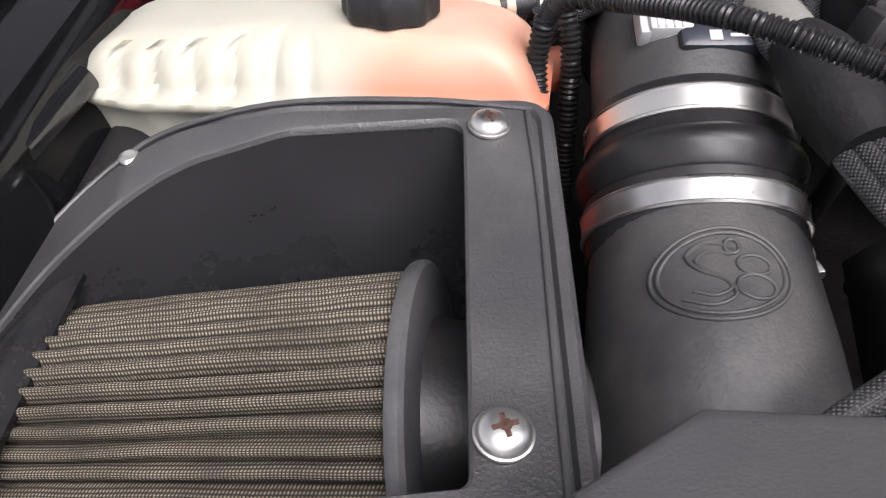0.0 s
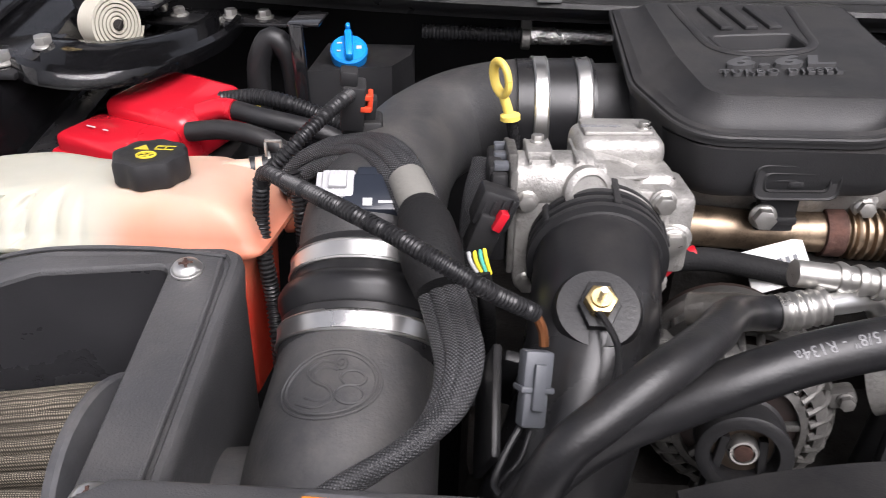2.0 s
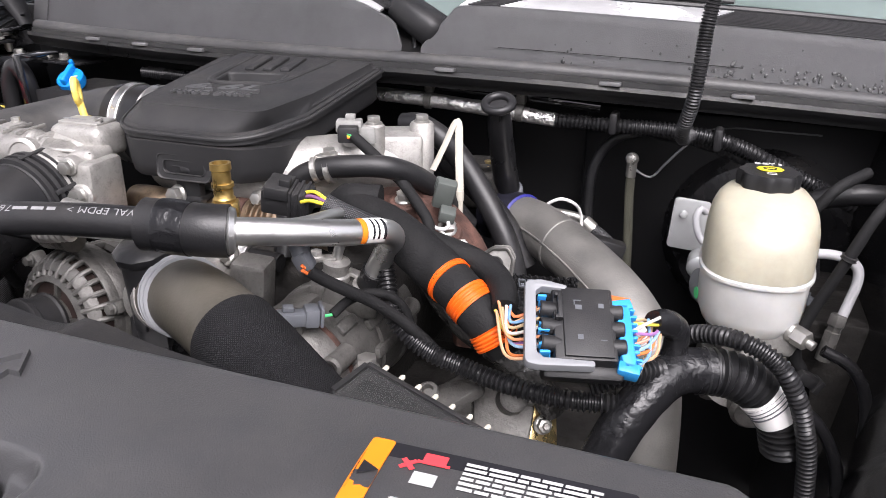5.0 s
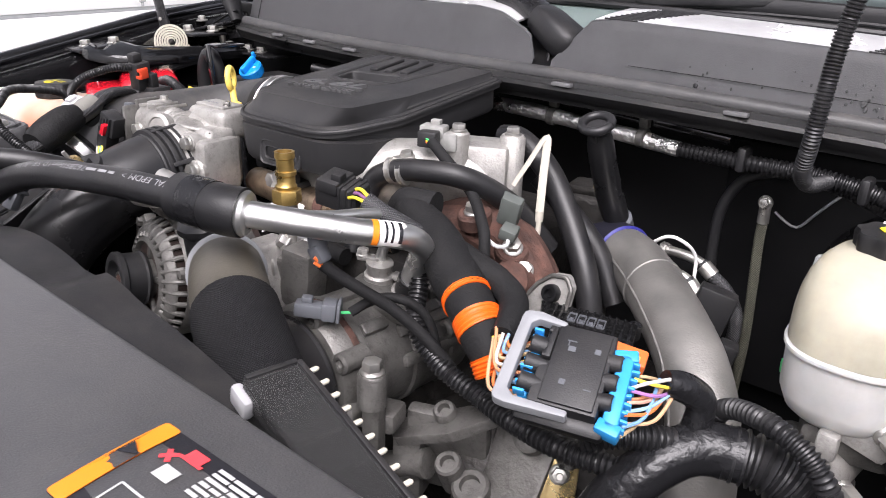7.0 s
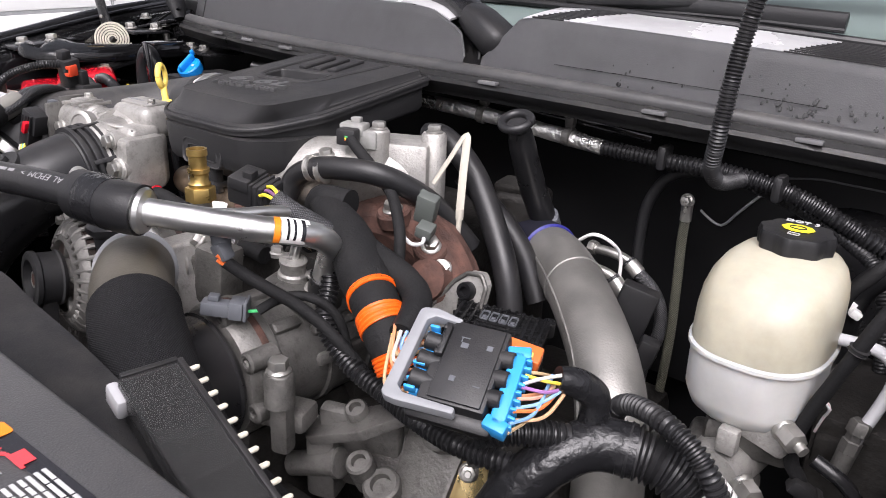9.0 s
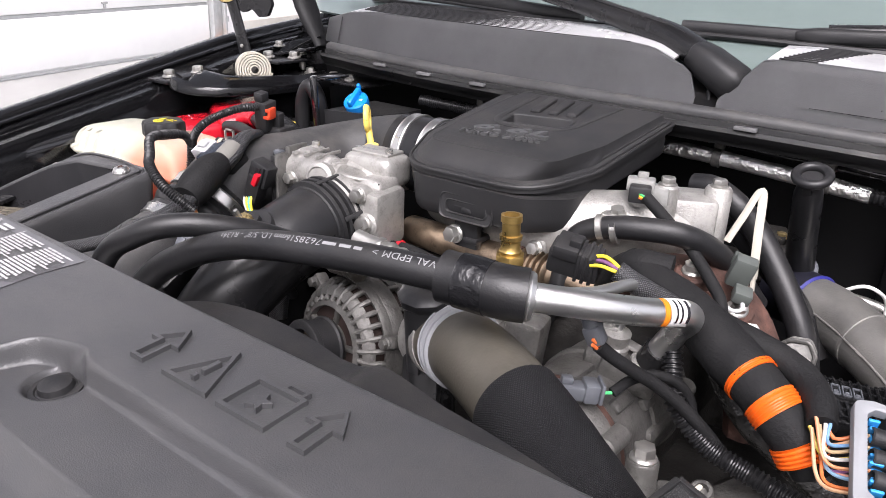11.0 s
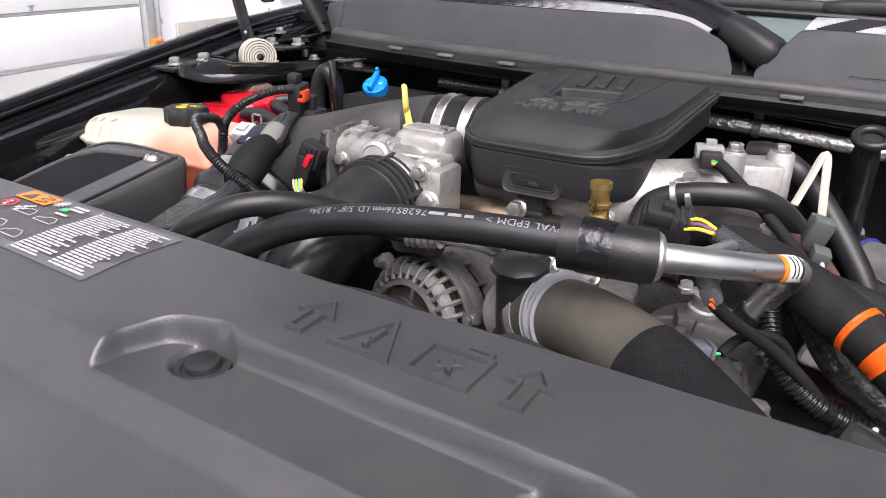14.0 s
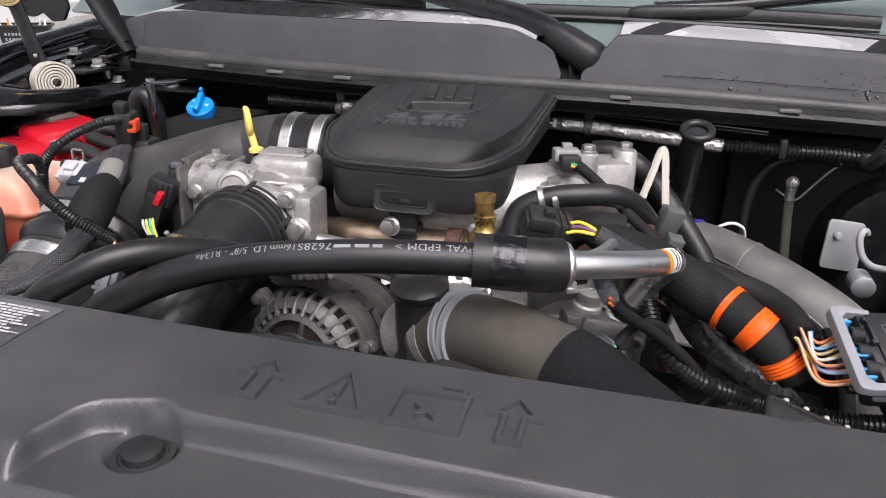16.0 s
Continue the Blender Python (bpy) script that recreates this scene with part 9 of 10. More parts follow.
for a in range(0, 180, 30):
    join(flake, rbox((0.013, 0.0011, 0.0002), (0, 0, 0), 0, (0, 0, a)))
on_label(moved(flake, Matrix.Translation((-0.042, 0.030, 0))), LA, L_TURN, WHITE_PRINT, "flake_mark")
for ox, oy in ((-0.048, 0.004), (-0.018, 0.002), (-0.046, -0.020), (-0.018, -0.024)):
    car = bmesh.new()
    shape = [(-0.011, -0.003), (-0.010, 0.002), (-0.005, 0.003), (-0.002, 0.006), (0.006, 0.006), (0.010, 0.002), (0.011, -0.003), (-0.011, -0.003)]
    for a, b in zip(shape[:-1], shape[1:]):
        a, b = V(a), V(b)
        join(car, rbox(((b - a).length, 0.0006, 0.0002), (*((a + b) / 2), 0), 0, (0, 0, math.degrees(math.atan2(b.y - a.y, b.x - a.x)))))
    on_label(moved(car, Matrix.Translation((ox, oy, 0))), LA, L_TURN, WHITE_PRINT, "outline_mark")
decal(rect(0.042, 0.017, 0.001), (0.220, 0.126, 1.245), L_TURN, ORANGE_LABEL, "orange_panel", 0.0008, 0.0002, "orange warning panel")
tri_ = prism([(-0.007, -0.006), (0.007, -0.006), (0, 0.006)], 0, 0.0002)
on_label(moved(tri_, Matrix.Translation((-0.008, 0, 0))), (0.220, 0.126, 1.245), L_TURN, BLACK_LABEL, "warning_mark", 0.0012)
on_label(moved(join(*[rbox((0.012, 0.0012, 0.0002), (0, 0.005 - 0.0033 * k, 0), 0, (0, 0, (-8, 8)[k % 2])) for k in range(4)]), Matrix.Translation((0.010, 0, 0))), (0.220, 0.126, 1.245), L_TURN, BLACK_LABEL, "warning_mark", 0.0012)
sg_ = bmesh.new()
for k in range(24):
    a = 2 * math.pi * k / 24
    join(sg_, rbox((0.0024, 0.0018, 0.0002), (0.0072 * math.cos(a), 0.0072 * math.sin(a), 0), 0, (0, 0, math.degrees(a) + 90)))
join(sg_, rbox((0.014, 0.0016, 0.0002), (0, 0, 0), 0, (0, 0, -45)))
on_label(sg_, (0.211, 0.106, 1.245), 0, RED_PRINT, "red_mark")
on_label(join(rbox((0.004, 0.005, 0.0002), (-0.001, 0.002, 0), 0), rbox((0.005, 0.003, 0.0002), (0.001, -0.003, 0), 0)), (0.211, 0.106, 1.245), 0, WHITE_PRINT, "white_mark", 0.0008)
on_label(join(*[rbox((0.004, 0.0035, 0.0002), (0.004 * math.cos(a), 0.004 * math.sin(a), 0), 0) for a in (0, 1.57, 3.14, 4.71)], rbox((0.005, 0.002, 0.0002), (0.004, 0.007, 0), 0, (0, 0, 40))), (0.232, 0.104, 1.245), 0, WHITE_PRINT, "fan_mark")

# jump start sticker at the right
RA, RT = (0.921, 0.091, 1.244), 2.0
decal(rect(0.112, 0.052, 0.002), RA, RT, BLACK_LABEL, "warning_sticker", 0.0004, 0.0002, "black and orange warning sticker")
decal(rect(0.0105, 0.052, 0.002), (0.870, 0.0895, 1.244), RT, ORANGE_LABEL, "orange_panel", 0.0008, 0.0002, "orange strip")
on_label(moved(prism([(-0.003, -0.004), (0.005, 0), (-0.003, 0.004)], 0, 0.0002), Matrix.Translation((0, 0.006, 0))), (0.870, 0.0895, 1.244), RT, BLACK_LABEL, "warning_mark", 0.0012)
for w, h, ox, oy, rows_, sd in ((0.066, 0.018, 0.020, 0.014, 6, 11), (0.062, 0.024, 0.020, -0.010, 8, 12)):
    on_label(moved(bars(w, h, rows_, 0.0002, sd), Matrix.Translation((ox, oy, 0))), RA, RT, WHITE_PRINT, "small_print")
on_label(moved(join(rbox((0.010, 0.006, 0.0002), (0, 0, 0), 0), rbox((0.014, 0.0016, 0.0002), (0, -0.003, 0), 0)), Matrix.Translation((-0.026, 0.020, 0))), RA, RT, RED_PRINT, "cap_mark")
on_label(moved(join(rbox((0.008, 0.0022, 0.0002), (0, 0, 0), 0, (0, 0, 45)), rbox((0.008, 0.0022, 0.0002), (0, 0, 0), 0, (0, 0, -45))), Matrix.Translation((-0.036, 0.014, 0))), RA, RT, RED_PRINT, "cross_mark")
on_label(moved(rbox((0.010, 0.007, 0.0002), (0, 0, 0), 0), Matrix.Translation((-0.027, 0.007, 0))), RA, RT, WHITE_PRINT, "battery_mark")
on_label(moved(join(rbox((0.016, 0.0009, 0.0002), (0, 0.008, 0), 0), rbox((0.016, 0.0009, 0.0002), (0, -0.008, 0), 0), rbox((0.0009, 0.016, 0.0002), (-0.008, 0, 0), 0), rbox((0.0009, 0.016, 0.0002), (0.008, 0, 0), 0)), Matrix.Translation((-0.028, -0.014, 0))), RA, RT, WHITE_PRINT, "outline_mark")

# ---- writing on the thick hose ----
hose_path = spline(H1, 0.002)
hose_rings = rings(hose_path)


def wrap_text(text, s0, width, r, angle, mat, name="writing"):
    bm = wide(letters(text, 0.01, 0.0, 1.05, 0.0), width, 0.0058)
    bmesh.ops.triangulate(bm, faces=bm.faces[:])
    for v in bm.verts:
        s, w = s0 - v.co.x, v.co.y
        k = min(range(len(hose_rings)), key=lambda i: abs(hose_rings[i][4] - s))
        p, t, u, q, sk = hose_rings[k]
        a = radians(angle) + w / r
        v.co = p + t * (s - sk) + (u * math.cos(a) + q * math.sin(a)) * (r + 0.0003)
    return part(name, bm, mat, sp)


wrap_text('16mm I.D. 5/8" - R134a', 0.249, 0.073, 0.0125, 16, FADED_PRINT)
wrap_text("7628S", 0.300, 0.024, 0.0125, 16, FADED_PRINT)
wrap_text("PVAL EPDM >", 0.3845, 0.055, 0.0125, 16, FADED_PRINT)
lg = bmesh.new()
for ds_, w in ((0.3195, 0.012), (0.3335, 0.010), (0.3445, 0.007)):
    b_ = rbox((w, 0.0028, 0.0001), (ds_, 0, 0), 0)
    bmesh.ops.subdivide_edges(b_, edges=b_.edges[:], cuts=4, use_grid_fill=True)
    for v in b_.verts:
        k = min(range(len(hose_rings)), key=lambda i: abs(hose_rings[i][4] - v.co.x))
        p, t, u, q, sk = hose_rings[k]
        a = radians(16) + v.co.y / 0.0125
        v.co = p + t * (v.co.x - sk) + (u * math.cos(a) + q * math.sin(a)) * (0.0128 + max(0, v.co.z))
    join(lg, b_)
part("maker_mark", lg, FADED_PRINT, sp, "plain pale maker's mark")
part("flare", lathe([(0.0105, -0.004), (0.0165, -0.003), (0.0180, 0.0), (0.0165, 0.003), (0.0115, 0.004)], (0.6635, 0.2970, 1.2486), (0.85, 0.52, -0.09), 30), PIPE_ALU, sp)
part("collar_tape", sweep([(0.615, 0.283, 1.2508), (0.6375, 0.2875, 1.2500)], 0.0202, 28, 0.003, wobble=0.05), VINYL_TAPE, sp, "shiny tape patch")
def tube_patch(points, r, toward, n=36, limit=0.25):
    """A sticker on the side of a tube that faces a direction."""
    d = V(toward).normalized()
    bm = bmesh.new()
    rows = [[(p + (u * math.cos(2 * math.pi * j / n) + w * math.sin(2 * math.pi * j / n)) * r, (u * math.cos(2 * math.pi * j / n) + w * math.sin(2 * math.pi * j / n)).dot(d)) for j in range(n)] for p, t, u, w, sl in rings(spline(points, 0.0015))]
    for a, b in zip(rows[:-1], rows[1:]):
        for j in range(n):
            q = [a[j], a[(j + 1) % n], b[(j + 1) % n], b[j]]
            if min(k[1] for k in q) > limit:
                bm.faces.new([bm.verts.new(k[0]) for k in q])
    bmesh.ops.remove_doubles(bm, verts=bm.verts, dist=1e-5)
    return bm


SIDE = (0.62, -0.55, 0.55)
LBL = [(0.7305, 0.3622, 1.2342), (0.7330, 0.3665, 1.2333), (0.7375, 0.376, 1.2312), (0.7405, 0.386, 1.2282)]
part("pipe_label", tube_patch(LBL[1:], 0.0108, SIDE), WHITE_LABEL, sp, "small white barcode sticker")
part("pipe_label_band", tube_patch(LBL[:2], 0.0108, SIDE), ORANGE_LABEL, sp, "orange end of the sticker")
for a, b in ((0.15, 0.25), (0.4, 0.5), (0.7, 0.85)):
    part("barcode_bar", tube_patch([V(LBL[1]).lerp(V(LBL[3]), a) + V((0.0008, -0.0004, 0.0004)), V(LBL[1]).lerp(V(LBL[3]), b) + V((0.0008, -0.0004, 0.0004))], 0.0109, SIDE, limit=0.55), BLACK_LABEL, sp)

# radiator hose clamps and tape label
for k, (a, b) in enumerate(((0.16, 0.185), (0.21, 0.235))):
    ps = along(RHP[:5], a, b, 2)
    part("spring_clamp", clamp_band(V(ps[1]), V(ps[2]) - V(ps[0]), 0.0322, 0.007, 0.0016), GREY_PLASTIC, rh, "pale spring clamp")
HOSE_SIDE = (0.25, -0.75, 0.62)
part("tape_label", tube_patch([V(q) for q in along(RHP[:5], 0.19, 0.29, 4)], 0.0322, HOSE_SIDE, 60, 0.93), WHITE_LABEL, rh, "small white printed label")
part("yellow_label", tube_patch([V(q) for q in along(RHP[:5], 0.262, 0.315, 4)], 0.0325, (0.32, -0.80, 0.50), 60, 0.95), YELLOW_PRINT, rh, "small yellow label")
part("clamp_ear", join(rbox((0.016, 0.003, 0.012), (0.592, 0.345, 1.214), 0.002, (20, 0, 10)), rbox((0.006, 0.003, 0.014), (0.575, 0.350, 1.210), 0.001, (20, 0, 10))), PALE_GREY, rh)
part("outlet", join(lathe([(0.030, -0.04), (0.030, 0.0), (0.033, 0.002), (0.033, 0.012)], (0.558, 0.344, 1.157), (0.8, -0.5, 0.4), 30), loft([[V((x, y, z)) for x, z in rounded([(0.552, 1.178), (0.584, 1.180), (0.604, 1.096), (0.585, 1.088), (0.566, 1.120)], 0.005)] for y in (0.40, 0.362)])), CAST, rh, "pale cast outlet")
part("outlet_bolt", hexbolt((0.587, 0.361, 1.100), (0, -1, 0.2), 0.0085, 0.008, 1.4), STEEL, rh)

# ---- cowl bolts, wipers, bonnet hinge ----
for p in ((-0.088, 0.800, 1.2660), (-0.028, 0.797, 1.2660), (0.010, 0.797, 1.2660)):
    part("bolt", hexbolt(p, (0, -0.1, 1), 0.0065, 0.007, 1.6), STEEL, cowl)
part("end_plate", rbox((0.19, 0.07, 0.004), (-0.03, 0.805, 1.2635), 0.001), SATIN_PAINT, cowl)
def louvre_row(x0, x1, k, top):
    """A fine slot that runs along the cowl, the k-th behind the panel's edge."""
    d = 0.0700 + 0.0066 * k + (top - 1.31) * 0.30 - 0.0068
    v = (0.0066 * k) / 0.085
    return sweep([(x, cowl_y(x) + d, top + 0.0028 + 0.014 * v - 0.004 * v * v + cowl_drop(x)) for x in span(x0, x1, 10)], 0.0011, 6, 0.02)


for k in range(12):
    part("louvre", louvre_row(-0.02, 0.50 - 0.004 * k, k, 1.3715), BLACK_PLASTIC, cowl)
    part("louvre", louvre_row(0.676 + 0.003 * k, 0.716 + 0.0035 * k, k, 1.3715), BLACK_PLASTIC, cowl)
    part("louvre", louvre_row(0.948 + 0.003 * k, 1.19, k, 1.3695), BLACK_PLASTIC, cowl)
part("panel_seam", sweep([(-0.083, cowl_y(-0.083) + 0.0590 + (z - 1.31) * 0.30, z) for z in (1.313, 1.335, 1.357)], 0.0009, 6, 0.01), RUBBER, cowl)
rnd = random.Random(11)
drops = bmesh.new()
for k in range(120):
    x = rnd.uniform(0.94, 1.17) if k % 4 else rnd.uniform(0.75, 1.17)
    z = 1.316 + (0.018 if k % 4 else 0.04) * rnd.random() ** 1.3
    r = rnd.uniform(0.0006, 0.0020) if k % 4 else rnd.uniform(0.0005, 0.0013)
    y = cowl_y(x) + 0.0585 + (z - 1.31) * 0.30
    join(drops, moved(lathe([(r, 0), (r * 0.8, r * 0.5), (0, r * 0.7)], n=8), placed((x, y, z + cowl_drop(x)), (0, -1, 0.3)) @ Matrix.Diagonal((1.0, rnd.uniform(1.0, 1.7), 1, 1))))
WATER = material("water_drop", (0.05, 0.05, 0.05), 0.03, rough_vary=0.0)
tagged(single("water_drops", drops, WATER, "rain drops on the cowl panel", "water drops"), kind="stuff")
part("score_line", sweep([(x, cowl_y(x) + 0.0575 + 0.018 * 0.30, 1.328 + cowl_drop(x)) for x in span(0.72, 1.0, 12)], 0.0004, 6, 0.02), SATIN_PAINT, cowl)
part("dot", lathe([(0.0025, 0), (0.0025, 0.002), (0, 0.003)], (0.80, cowl_y(0.80) + 0.0585, 1.318 + cowl_drop(0.80)), (0, -1, 0.3), 12), SATIN_PAINT, cowl)


def wiper(arm, blade, label, cap):
    """A cranked arm of flat box section with a hooded pivot, and a long beam blade."""
    w = thing("wiper", (0, 0, 0), label, "windscreen wiper", "windscreen wipers")
    part("arm", sweep(arm, 0.018, 16, 0.006, flat=0.80), SATIN_PAINT, w)
    part("spine", sweep([V(p[:3]) + V((0, -0.008, 0.0125)) for p in arm[1:]], 0.0030, 8, 0.008), BLACK_PLASTIC, w)
    part("blade", sweep(blade, 0.0065, 10, 0.02, flat=1.4), BLACK_PLASTIC, w)
    part("rubber_lip", sweep([V(p) + V((0, -0.002, -0.009)) for p in blade], 0.003, 8, 0.02), RUBBER, w)
    part("cap", loft([[V(q) for q in ring] for ring in cap]), BLACK_PLASTIC, w, "rounded plastic hood")
    return w


def hood(a, b, wide_, high, n=16):
    """Rings of a rounded hood from a to b."""
    a, b = V(a), V(b)
    d = (b - a).normalized()
    side = d.cross(V((0, 0, 1))).normalized()
    up_ = side.cross(d)
    out = []
    for t, f in ((0.0, 0.45), (0.06, 0.8), (0.18, 1.0), (0.7, 0.95), (0.93, 0.8), (1.0, 0.5)):
        c = a.lerp(b, t)
        out.append([c + side * (wide_ * f * math.copysign(abs(math.cos(2 * math.pi * k / n)) ** 0.7, math.cos(2 * math.pi * k / n))) + up_ * (high * f * math.copysign(abs(math.sin(2 * math.pi * k / n)) ** 0.7, math.sin(2 * math.pi * k / n))) for k in range(n)])
    return out


wiper([(0.634, 0.794, 1.331, 0.020), (0.614, 0.798, 1.349, 0.022), (0.580, 0.806, 1.366, 0.0215), (0.543, 0.819, 1.381, 0.0205), (0.468, 0.836, 1.397, 0.018), (0.36, 0.862, 1.415, 0.015), (0.22, 0.90, 1.432, 0.011), (0.10, 0.93, 1.432, 0.008)], [(0.379, 0.885, 1.391), (0.20, 0.905, 1.400), (0.02, 0.925, 1.404), (-0.16, 0.95, 1.402)], "black cranked wiper arm rising from between the cowl panels", hood((0.644, 0.788, 1.333), (0.572, 0.807, 1.370), 0.025, 0.021))
wiper([(0.700, 0.888, 1.399, 0.010), (0.78, 0.900, 1.404, 0.011), (0.90, 0.925, 1.418, 0.011), (1.05, 0.96, 1.436, 0.012), (1.20, 1.00, 1.45, 0.012)], [(0.530, 0.872, 1.391), (0.668, 0.880, 1.391), (0.82, 0.900, 1.393), (0.98, 0.908, 1.389)], "black wiper lying along the windscreen foot", hood((0.664, 0.880, 1.392), (0.825, 0.903, 1.399), 0.013, 0.010))
part("hose", sweep([(0.585, 0.80, 1.36), (0.600, 0.790, 1.345), (0.606, 0.785, 1.325), (0.607, 0.78, 1.30)], 0.003, 8, 0.005), RUBBER, cowl)

hg = thing("bonnet_hinge", (0, 0, 0), "black bonnet hinge with cream coil spring", "hinge")
sp_c, sp_ax = V((-0.123, 0.706, 1.277)), V((0.86, -0.50, 0.05)).normalized()
sm = placed(sp_c, sp_ax)
coil = []
for k in range(0, 6 * 28):
    a = 2 * math.pi * k / 28
    r = 0.005 + 0.0041 * a / (2 * math.pi)
    coil.append((r * math.cos(a), r * math.sin(a)))
cbm = bmesh.new()
prev = None
for x, y in coil:
    n_ = V((x, y)).normalized() * 0.0014
    q = [cbm.verts.new(sm @ V((x + sx * n_.x, y + sx * n_.y, h))) for sx, h in ((-1, -0.012), (1, -0.012), (1, 0.012), (-1, 0.012))]
    if prev:
        for j in range(4):
            cbm.faces.new((prev[j], prev[(j + 1) % 4], q[(j + 1) % 4], q[j]))
    prev = q
part("coil_spring", cbm, CREAM_SPRING, hg, "flat cream-coloured coil spring")
part("spring_core", join(lathe([(0.005, -0.014), (0.005, 0.014), (0.0, 0.015)], sp_c, sp_ax, 16), lathe([(0.027, -0.014), (0.027, -0.012), (0, -0.012)], sp_c, sp_ax, 28), moved(rbox((0.010, 0.003, 0.004), (0, 0, 0.0150), 0.0008, (0, 0, 50)), placed(sp_c, sp_ax))), CAST_DARK, hg)
HA = (0.55, -0.82, 0.10)
part("arm", join(sweep([(-0.140, 0.712, 1.275, 0.014), (-0.146, 0.710, 1.300, 0.014), (-0.156, 0.706, 1.345, 0.0125), (-0.166, 0.702, 1.385, 0.0125), (-0.172, 0.700, 1.405, 0.014)], 0.013, 14, 0.006, flat=0.45), lathe([(0.021, -0.004), (0.021, 0.003), (0.019, 0.005), (0, 0.005)], (-0.172, 0.700, 1.398), HA, 28)), SATIN_PAINT, hg)
part("washer", lathe([(0.0195, 0.0), (0.0195, 0.003), (0.0155, 0.0035), (0.0150, 0.005), (0.010, 0.0055), (0, 0.0055)], V((-0.172, 0.700, 1.398)) + V(HA) * 0.008, HA, 32), BRASS_NUT, hg, "dull zinc-plated pivot washer")
part("arm_bolt", hexbolt(V((-0.172, 0.700, 1.398)) + V(HA) * 0.013, HA, 0.0075, 0.008, 1.3), BRASS_NUT, hg)
part("arm_rivet", lathe([(0.003, 0), (0.0025, 0.0015), (0, 0.002)], (-0.141, 0.699, 1.313), HA, 12), STEEL, hg)
LOBE = rounded([(-0.030, 0.045), (-0.024, 0.004), (-0.012, -0.004), (0.002, 0.004), (0.014, -0.010), (0.028, -0.008), (0.036, 0.010), (0.030, 0.045)], 0.007)
part("lobed_plate", loft([[V((-0.136 + x * 0.82, 0.716 + x * 0.55 + dy, 1.368 + z)) for x, z in LOBE] for dy in (0.0, 0.006)]), SATIN_PAINT, hg, "black lobed link plate")
part("upper_link", join(sweep([(-0.060, 0.800, 1.312, 0.010), (-0.078, 0.806, 1.336, 0.016), (-0.100, 0.812, 1.362, 0.020), (-0.128, 0.818, 1.400, 0.022), (-0.16, 0.82, 1.45, 0.024)], 0.020, 12, 0.008, flat=0.55, wobble=0.10), sweep([(-0.060, 0.80, 1.330), (-0.090, 0.796, 1.318), (-0.125, 0.79, 1.300)], 0.0035, 8, 0.01, flat=0.5)), SHADOW_METAL, hg, "dark folded link")
part("hinge_seat", join(rbox((0.085, 0.040, 0.005), (-0.125, 0.795, 1.298), 0.002, (0, -12, 12)), rbox((0.085, 0.005, 0.022), (-0.118, 0.812, 1.284), 0.002, (0, -12, 12))), SATIN_PAINT, hg)
for p in ((-0.150, 0.787, 1.306), (-0.105, 0.796, 1.296)):
    part("seat_bolt", join(hexbolt(p, (0, -0.1, 1), 0.006, 0.007, 1.7), lathe([(0.004, -0.026), (0.006, -0.020), (0.006, -0.012), (0.004, -0.010)], p, (0, -0.1, 1), 12)), STEEL, hg)
# polished curved bracket from wing to cowl
bk = bmesh.new()
B1 = [(-0.150, 0.565, 1.276), (-0.120, 0.545, 1.275), (-0.085, 0.548, 1.270), (-0.045, 0.575, 1.268), (-0.018, 0.630, 1.268), (-0.005, 0.70, 1.268), (-0.01, 0.78, 1.268)]
B2 = [(-0.150, 0.655, 1.276), (-0.125, 0.655, 1.276), (-0.105, 0.660, 1.274), (-0.080, 0.690, 1.272), (-0.060, 0.72, 1.272), (-0.055, 0.76, 1.270), (-0.06, 0.79, 1.269)]
s1, s2 = spline(B1, 0.003), spline(B2, 0.003)
n_ = 44
rows = []
for k in range(n_ + 1):
    a, b = V(s1[k * (len(s1) - 1) // n_][:3]), V(s2[k * (len(s2) - 1) // n_][:3])
    row = [a + V((0, 0, -0.012)), a + V((0.001, 0.001, -0.004)), a + V((0, 0.004, 0.001))]
    for t, dz in ((0.12, 0.004), (0.22, -0.002), (0.34, -0.006), (0.46, 0.001), (0.58, 0.006), (0.76, 0.005), (0.90, -0.002), (1.0, -0.008)):
        row.append(a.lerp(b, t) + V((0, 0, dz)))
    rows.append([bk.verts.new(p) for p in row])
for a, b in zip(rows[:-1], rows[1:]):
    for j in range(len(a) - 1):
        bk.faces.new((a[j], a[j + 1], b[j + 1], b[j]))
bmesh.ops.solidify(bk, geom=bk.faces[:], thickness=0.003)
hb = thing("hinge_bracket", (0, 0, 0), "gloss black pressed steel bracket bolted to the wing", "bracket")
part("pressing", bk, BLACK_PAINT, hb)
part("foot", rbox((0.055, 0.10, 0.006), (-0.165, 0.60, 1.272), 0.002, (6, 0, 0)), SATIN_PAINT, hb)
for p in ((-0.141, 0.611, 1.2775), (-0.158, 0.571, 1.273), (-0.13, 0.745, 1.292), (-0.10, 0.775, 1.292)):
    part("bolt", hexbolt(p, (0, -0.1, 1), 0.0075, 0.008, 1.5), STEEL, hb)
part("hinge_plate", rbox((0.07, 0.07, 0.005), (-0.12, 0.76, 1.288), 0.002), SATIN_PAINT, hb)
single("wing_clip", moved(sheet(10, 6, lambda u, v: V(((v - 0.5) * 0.018, (u - 0.5) * 0.09, 0.006 * math.sin(3.1 * v))), 0.002), Matrix.Translation((-0.152, 0.355, 1.198)) @ Euler((radians(12), radians(35), 0)).to_matrix().to_4x4()), BLACK_PAINT, "shiny black tongue below the wing lip", "clip")

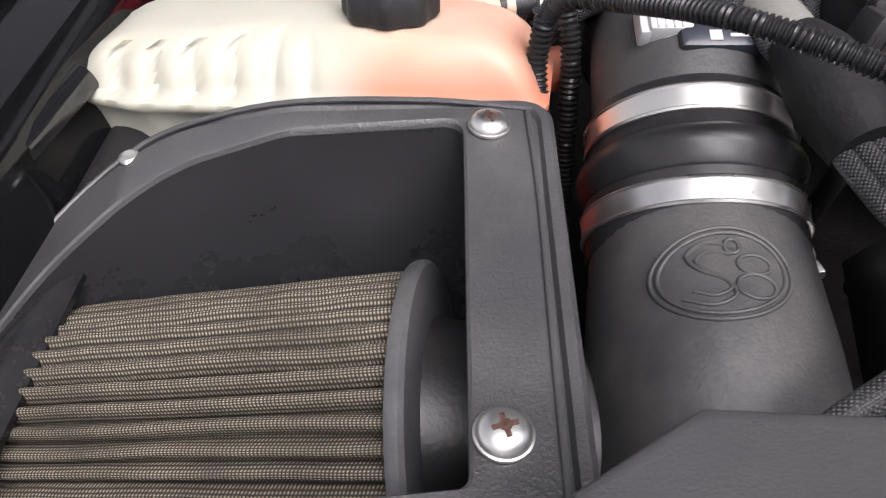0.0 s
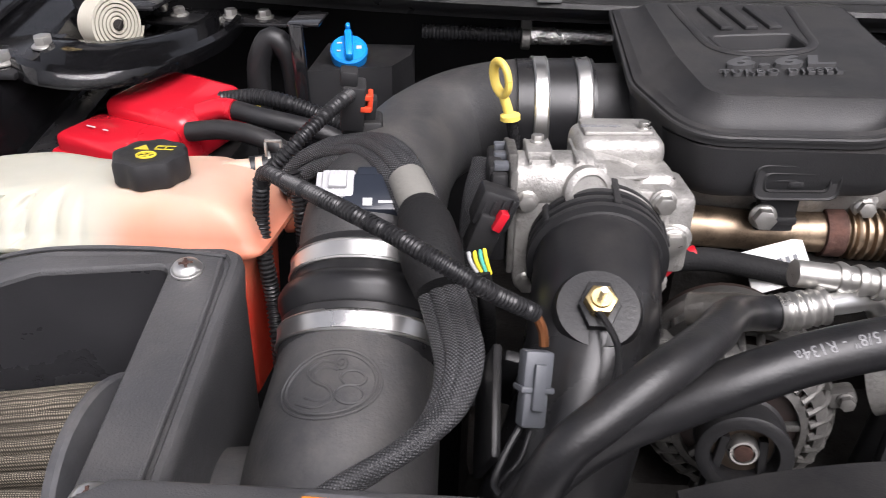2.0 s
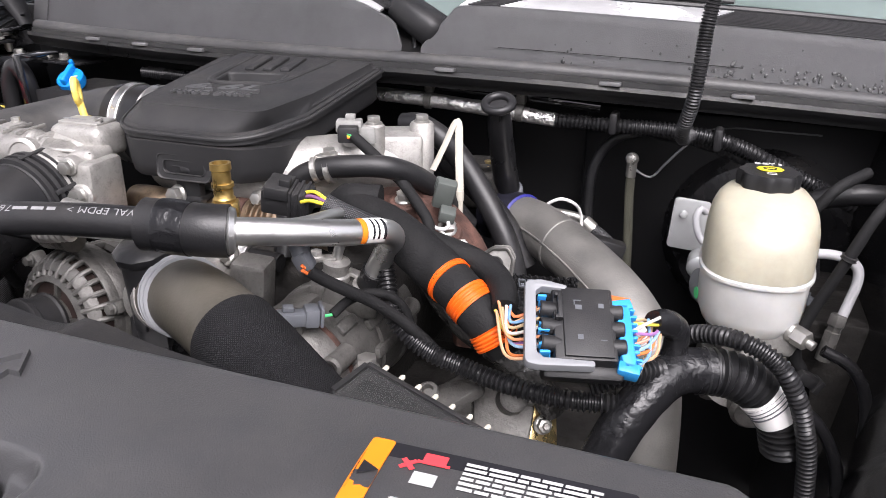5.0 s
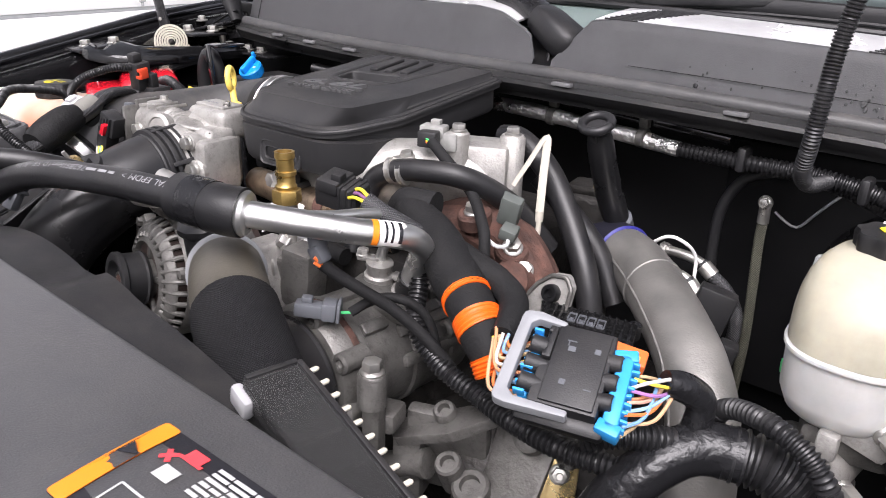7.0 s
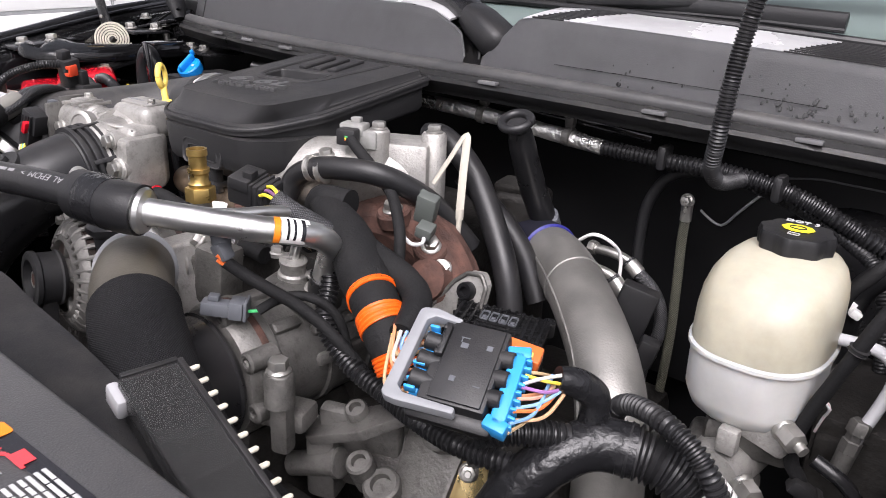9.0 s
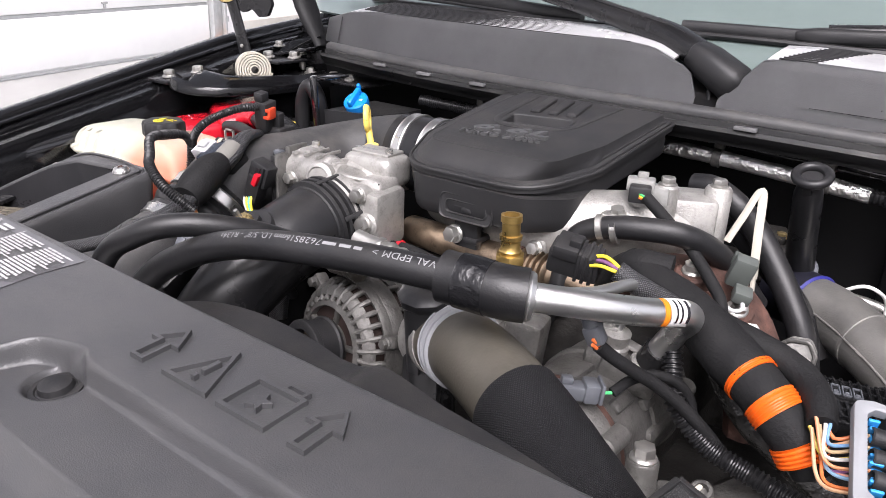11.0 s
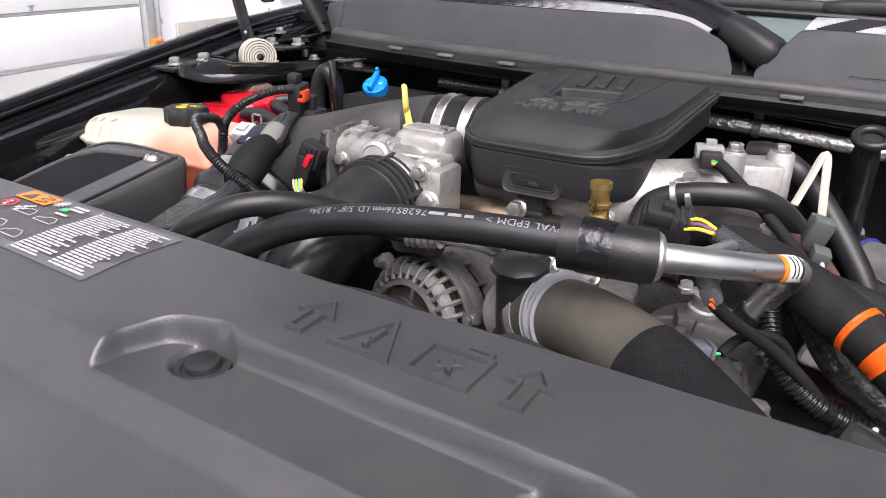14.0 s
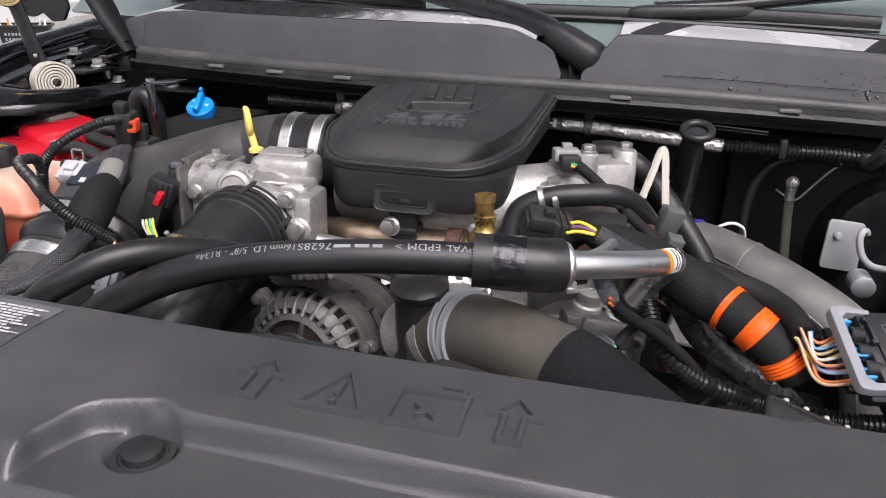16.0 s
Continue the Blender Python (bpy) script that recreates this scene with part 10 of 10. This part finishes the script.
# ---- what stands outside ----
WO, WD = V((-7.9, 3.7, 0)), V((-0.30, 0.954, 0)).normalized()
WNRM = V((0.954, 0.30, 0)).normalized()
WMAT4 = Matrix((WD, V((0, 0, 1)), WNRM)).transposed().to_4x4()
WMAT4.translation = WO


def on_wall(bm):
    return moved(bm, WMAT4)


bw = thing("building", (0, 0, 0), "white building with a sectional roll-up door and beige plinth", "building")
part("wall", on_wall(rbox((34, 5, 0.3), (8, 2.5, -0.22), 0)), WALL_WHITE, bw)
gd = part("garage_door", on_wall(rbox((7.2, 3.0, 0.05), (0.0, 1.5, -0.035), 0.01)), WALL_WHITE, bw, "white sectional roll-up door")
for k in range(5):
    part("door_section", on_wall(rbox((7.1, 0.575, 0.03), (-0.03, 0.34 + 0.62 * k, 0.005), 0.014)), WALL_WHITE, gd)
    part("section_seal", on_wall(rbox((7.1, 0.040, 0.012), (-0.03, 0.65 + 0.62 * k, 0.000), 0.004)), POST_GREY, gd)
part("bottom_seal", on_wall(rbox((7.1, 0.022, 0.03), (-0.03, 0.012, 0.01), 0.006)), POST_GREY, gd)
part("door_handle", on_wall(join(rbox((0.09, 0.025, 0.03), (1.46, 0.745, 0.035), 0.008), rbox((0.03, 0.06, 0.03), (1.46, 0.71, 0.03), 0.008))), POST_GREY, gd, "grey lift handle")
part("door_post", on_wall(join(rbox((0.20, 3.2, 0.10), (3.66, 1.6, 0.04), 0.01), rbox((0.05, 3.2, 0.16), (3.80, 1.6, 0.06), 0.008), rbox((0.04, 0.08, 0.05), (3.84, 0.42, 0.12), 0.008))), POST_GREY, bw, "grey steel door post")
part("post_foot", on_wall(join(rbox((0.26, 0.14, 0.14), (3.70, 0.07, 0.10), 0.03), rbox((0.20, 0.05, 0.16), (3.70, 0.15, 0.10), 0.02))), ORANGE_LABEL, bw, "orange guard at the foot of the post")
for a, b, h in ((4.48, 6.29, 0.34), (6.62, 12.0, 0.26)):
    part("plinth", on_wall(rbox((b - a, h, 0.05), ((a + b) / 2, h / 2, -0.045), 0.01)), PLINTH, bw, "beige rendered plinth")
part("window_sill", on_wall(rbox((4.2, 0.06, 0.10), (10.2, 0.56, -0.03), 0.01)), WALL_WHITE, bw)
part("shop_window", on_wall(rbox((4.0, 1.5, 0.04), (10.2, 1.35, -0.065), 0.006)), SHOP_GLASS, bw, "pale green shop window")
for k in range(4):
    part("mullion", on_wall(rbox((0.06, 1.5, 0.06), (8.2 + 1.33 * k, 1.35, -0.045), 0.006)), WALL_WHITE, bw)

# tapered basket of bottles on the forecourt
bs = thing("basket", (0, 0, 0), "black tapered plastic basket full of bottles on the concrete", "basket")
BSM = Matrix.Translation((-8.75, 9.75, 0.0)) @ Euler((0, 0, radians(35))).to_matrix().to_4x4()


def basket_ring(z, f):
    w, d = 0.27 + 0.11 * f, 0.20 + 0.08 * f
    return [V((x, y, z)) for x, y in rounded([(-w, -d), (w, -d), (w, d), (-w, d)], 0.06)]


part("tub", moved(loft([basket_ring(0.0, 0.0), basket_ring(0.42, 0.9), basket_ring(0.42, 0.84), basket_ring(0.02, -0.06)]), BSM), BLACK_PLASTIC, bs)
part("rim", moved(loft([basket_ring(0.40, 0.9), basket_ring(0.41, 1.12), basket_ring(0.44, 1.12), basket_ring(0.44, 0.88)], False), BSM), BLACK_PLASTIC, bs)
slats = bmesh.new()
for k in range(11):
    for j in range(4):
        z = 0.08 + 0.075 * j
        join(slats, rbox((0.030, 0.012, 0.045), (-0.24 + 0.048 * k, -(0.203 + 0.08 * z / 0.47), z), 0.004))
part("lattice", moved(slats, BSM), GREY_PLASTIC, bs, "row of pale slots")
rndb = random.Random(3)
for k in range(9):
    part("bottle", moved(lathe([(0.03, 0.0), (0.036, 0.05), (0.036, 0.24), (0.014, 0.32), (0.014, 0.38)], (-0.25 + 0.062 * k, -0.06 + 0.10 * (k % 2), 0.14), (rndb.uniform(-0.5, 0.5), rndb.uniform(-0.3, 0.3), 1), 12), BSM), (WHITE_LABEL, ORANGE_LABEL, PALE_GREY, WHITE_LABEL)[k % 4], bs)
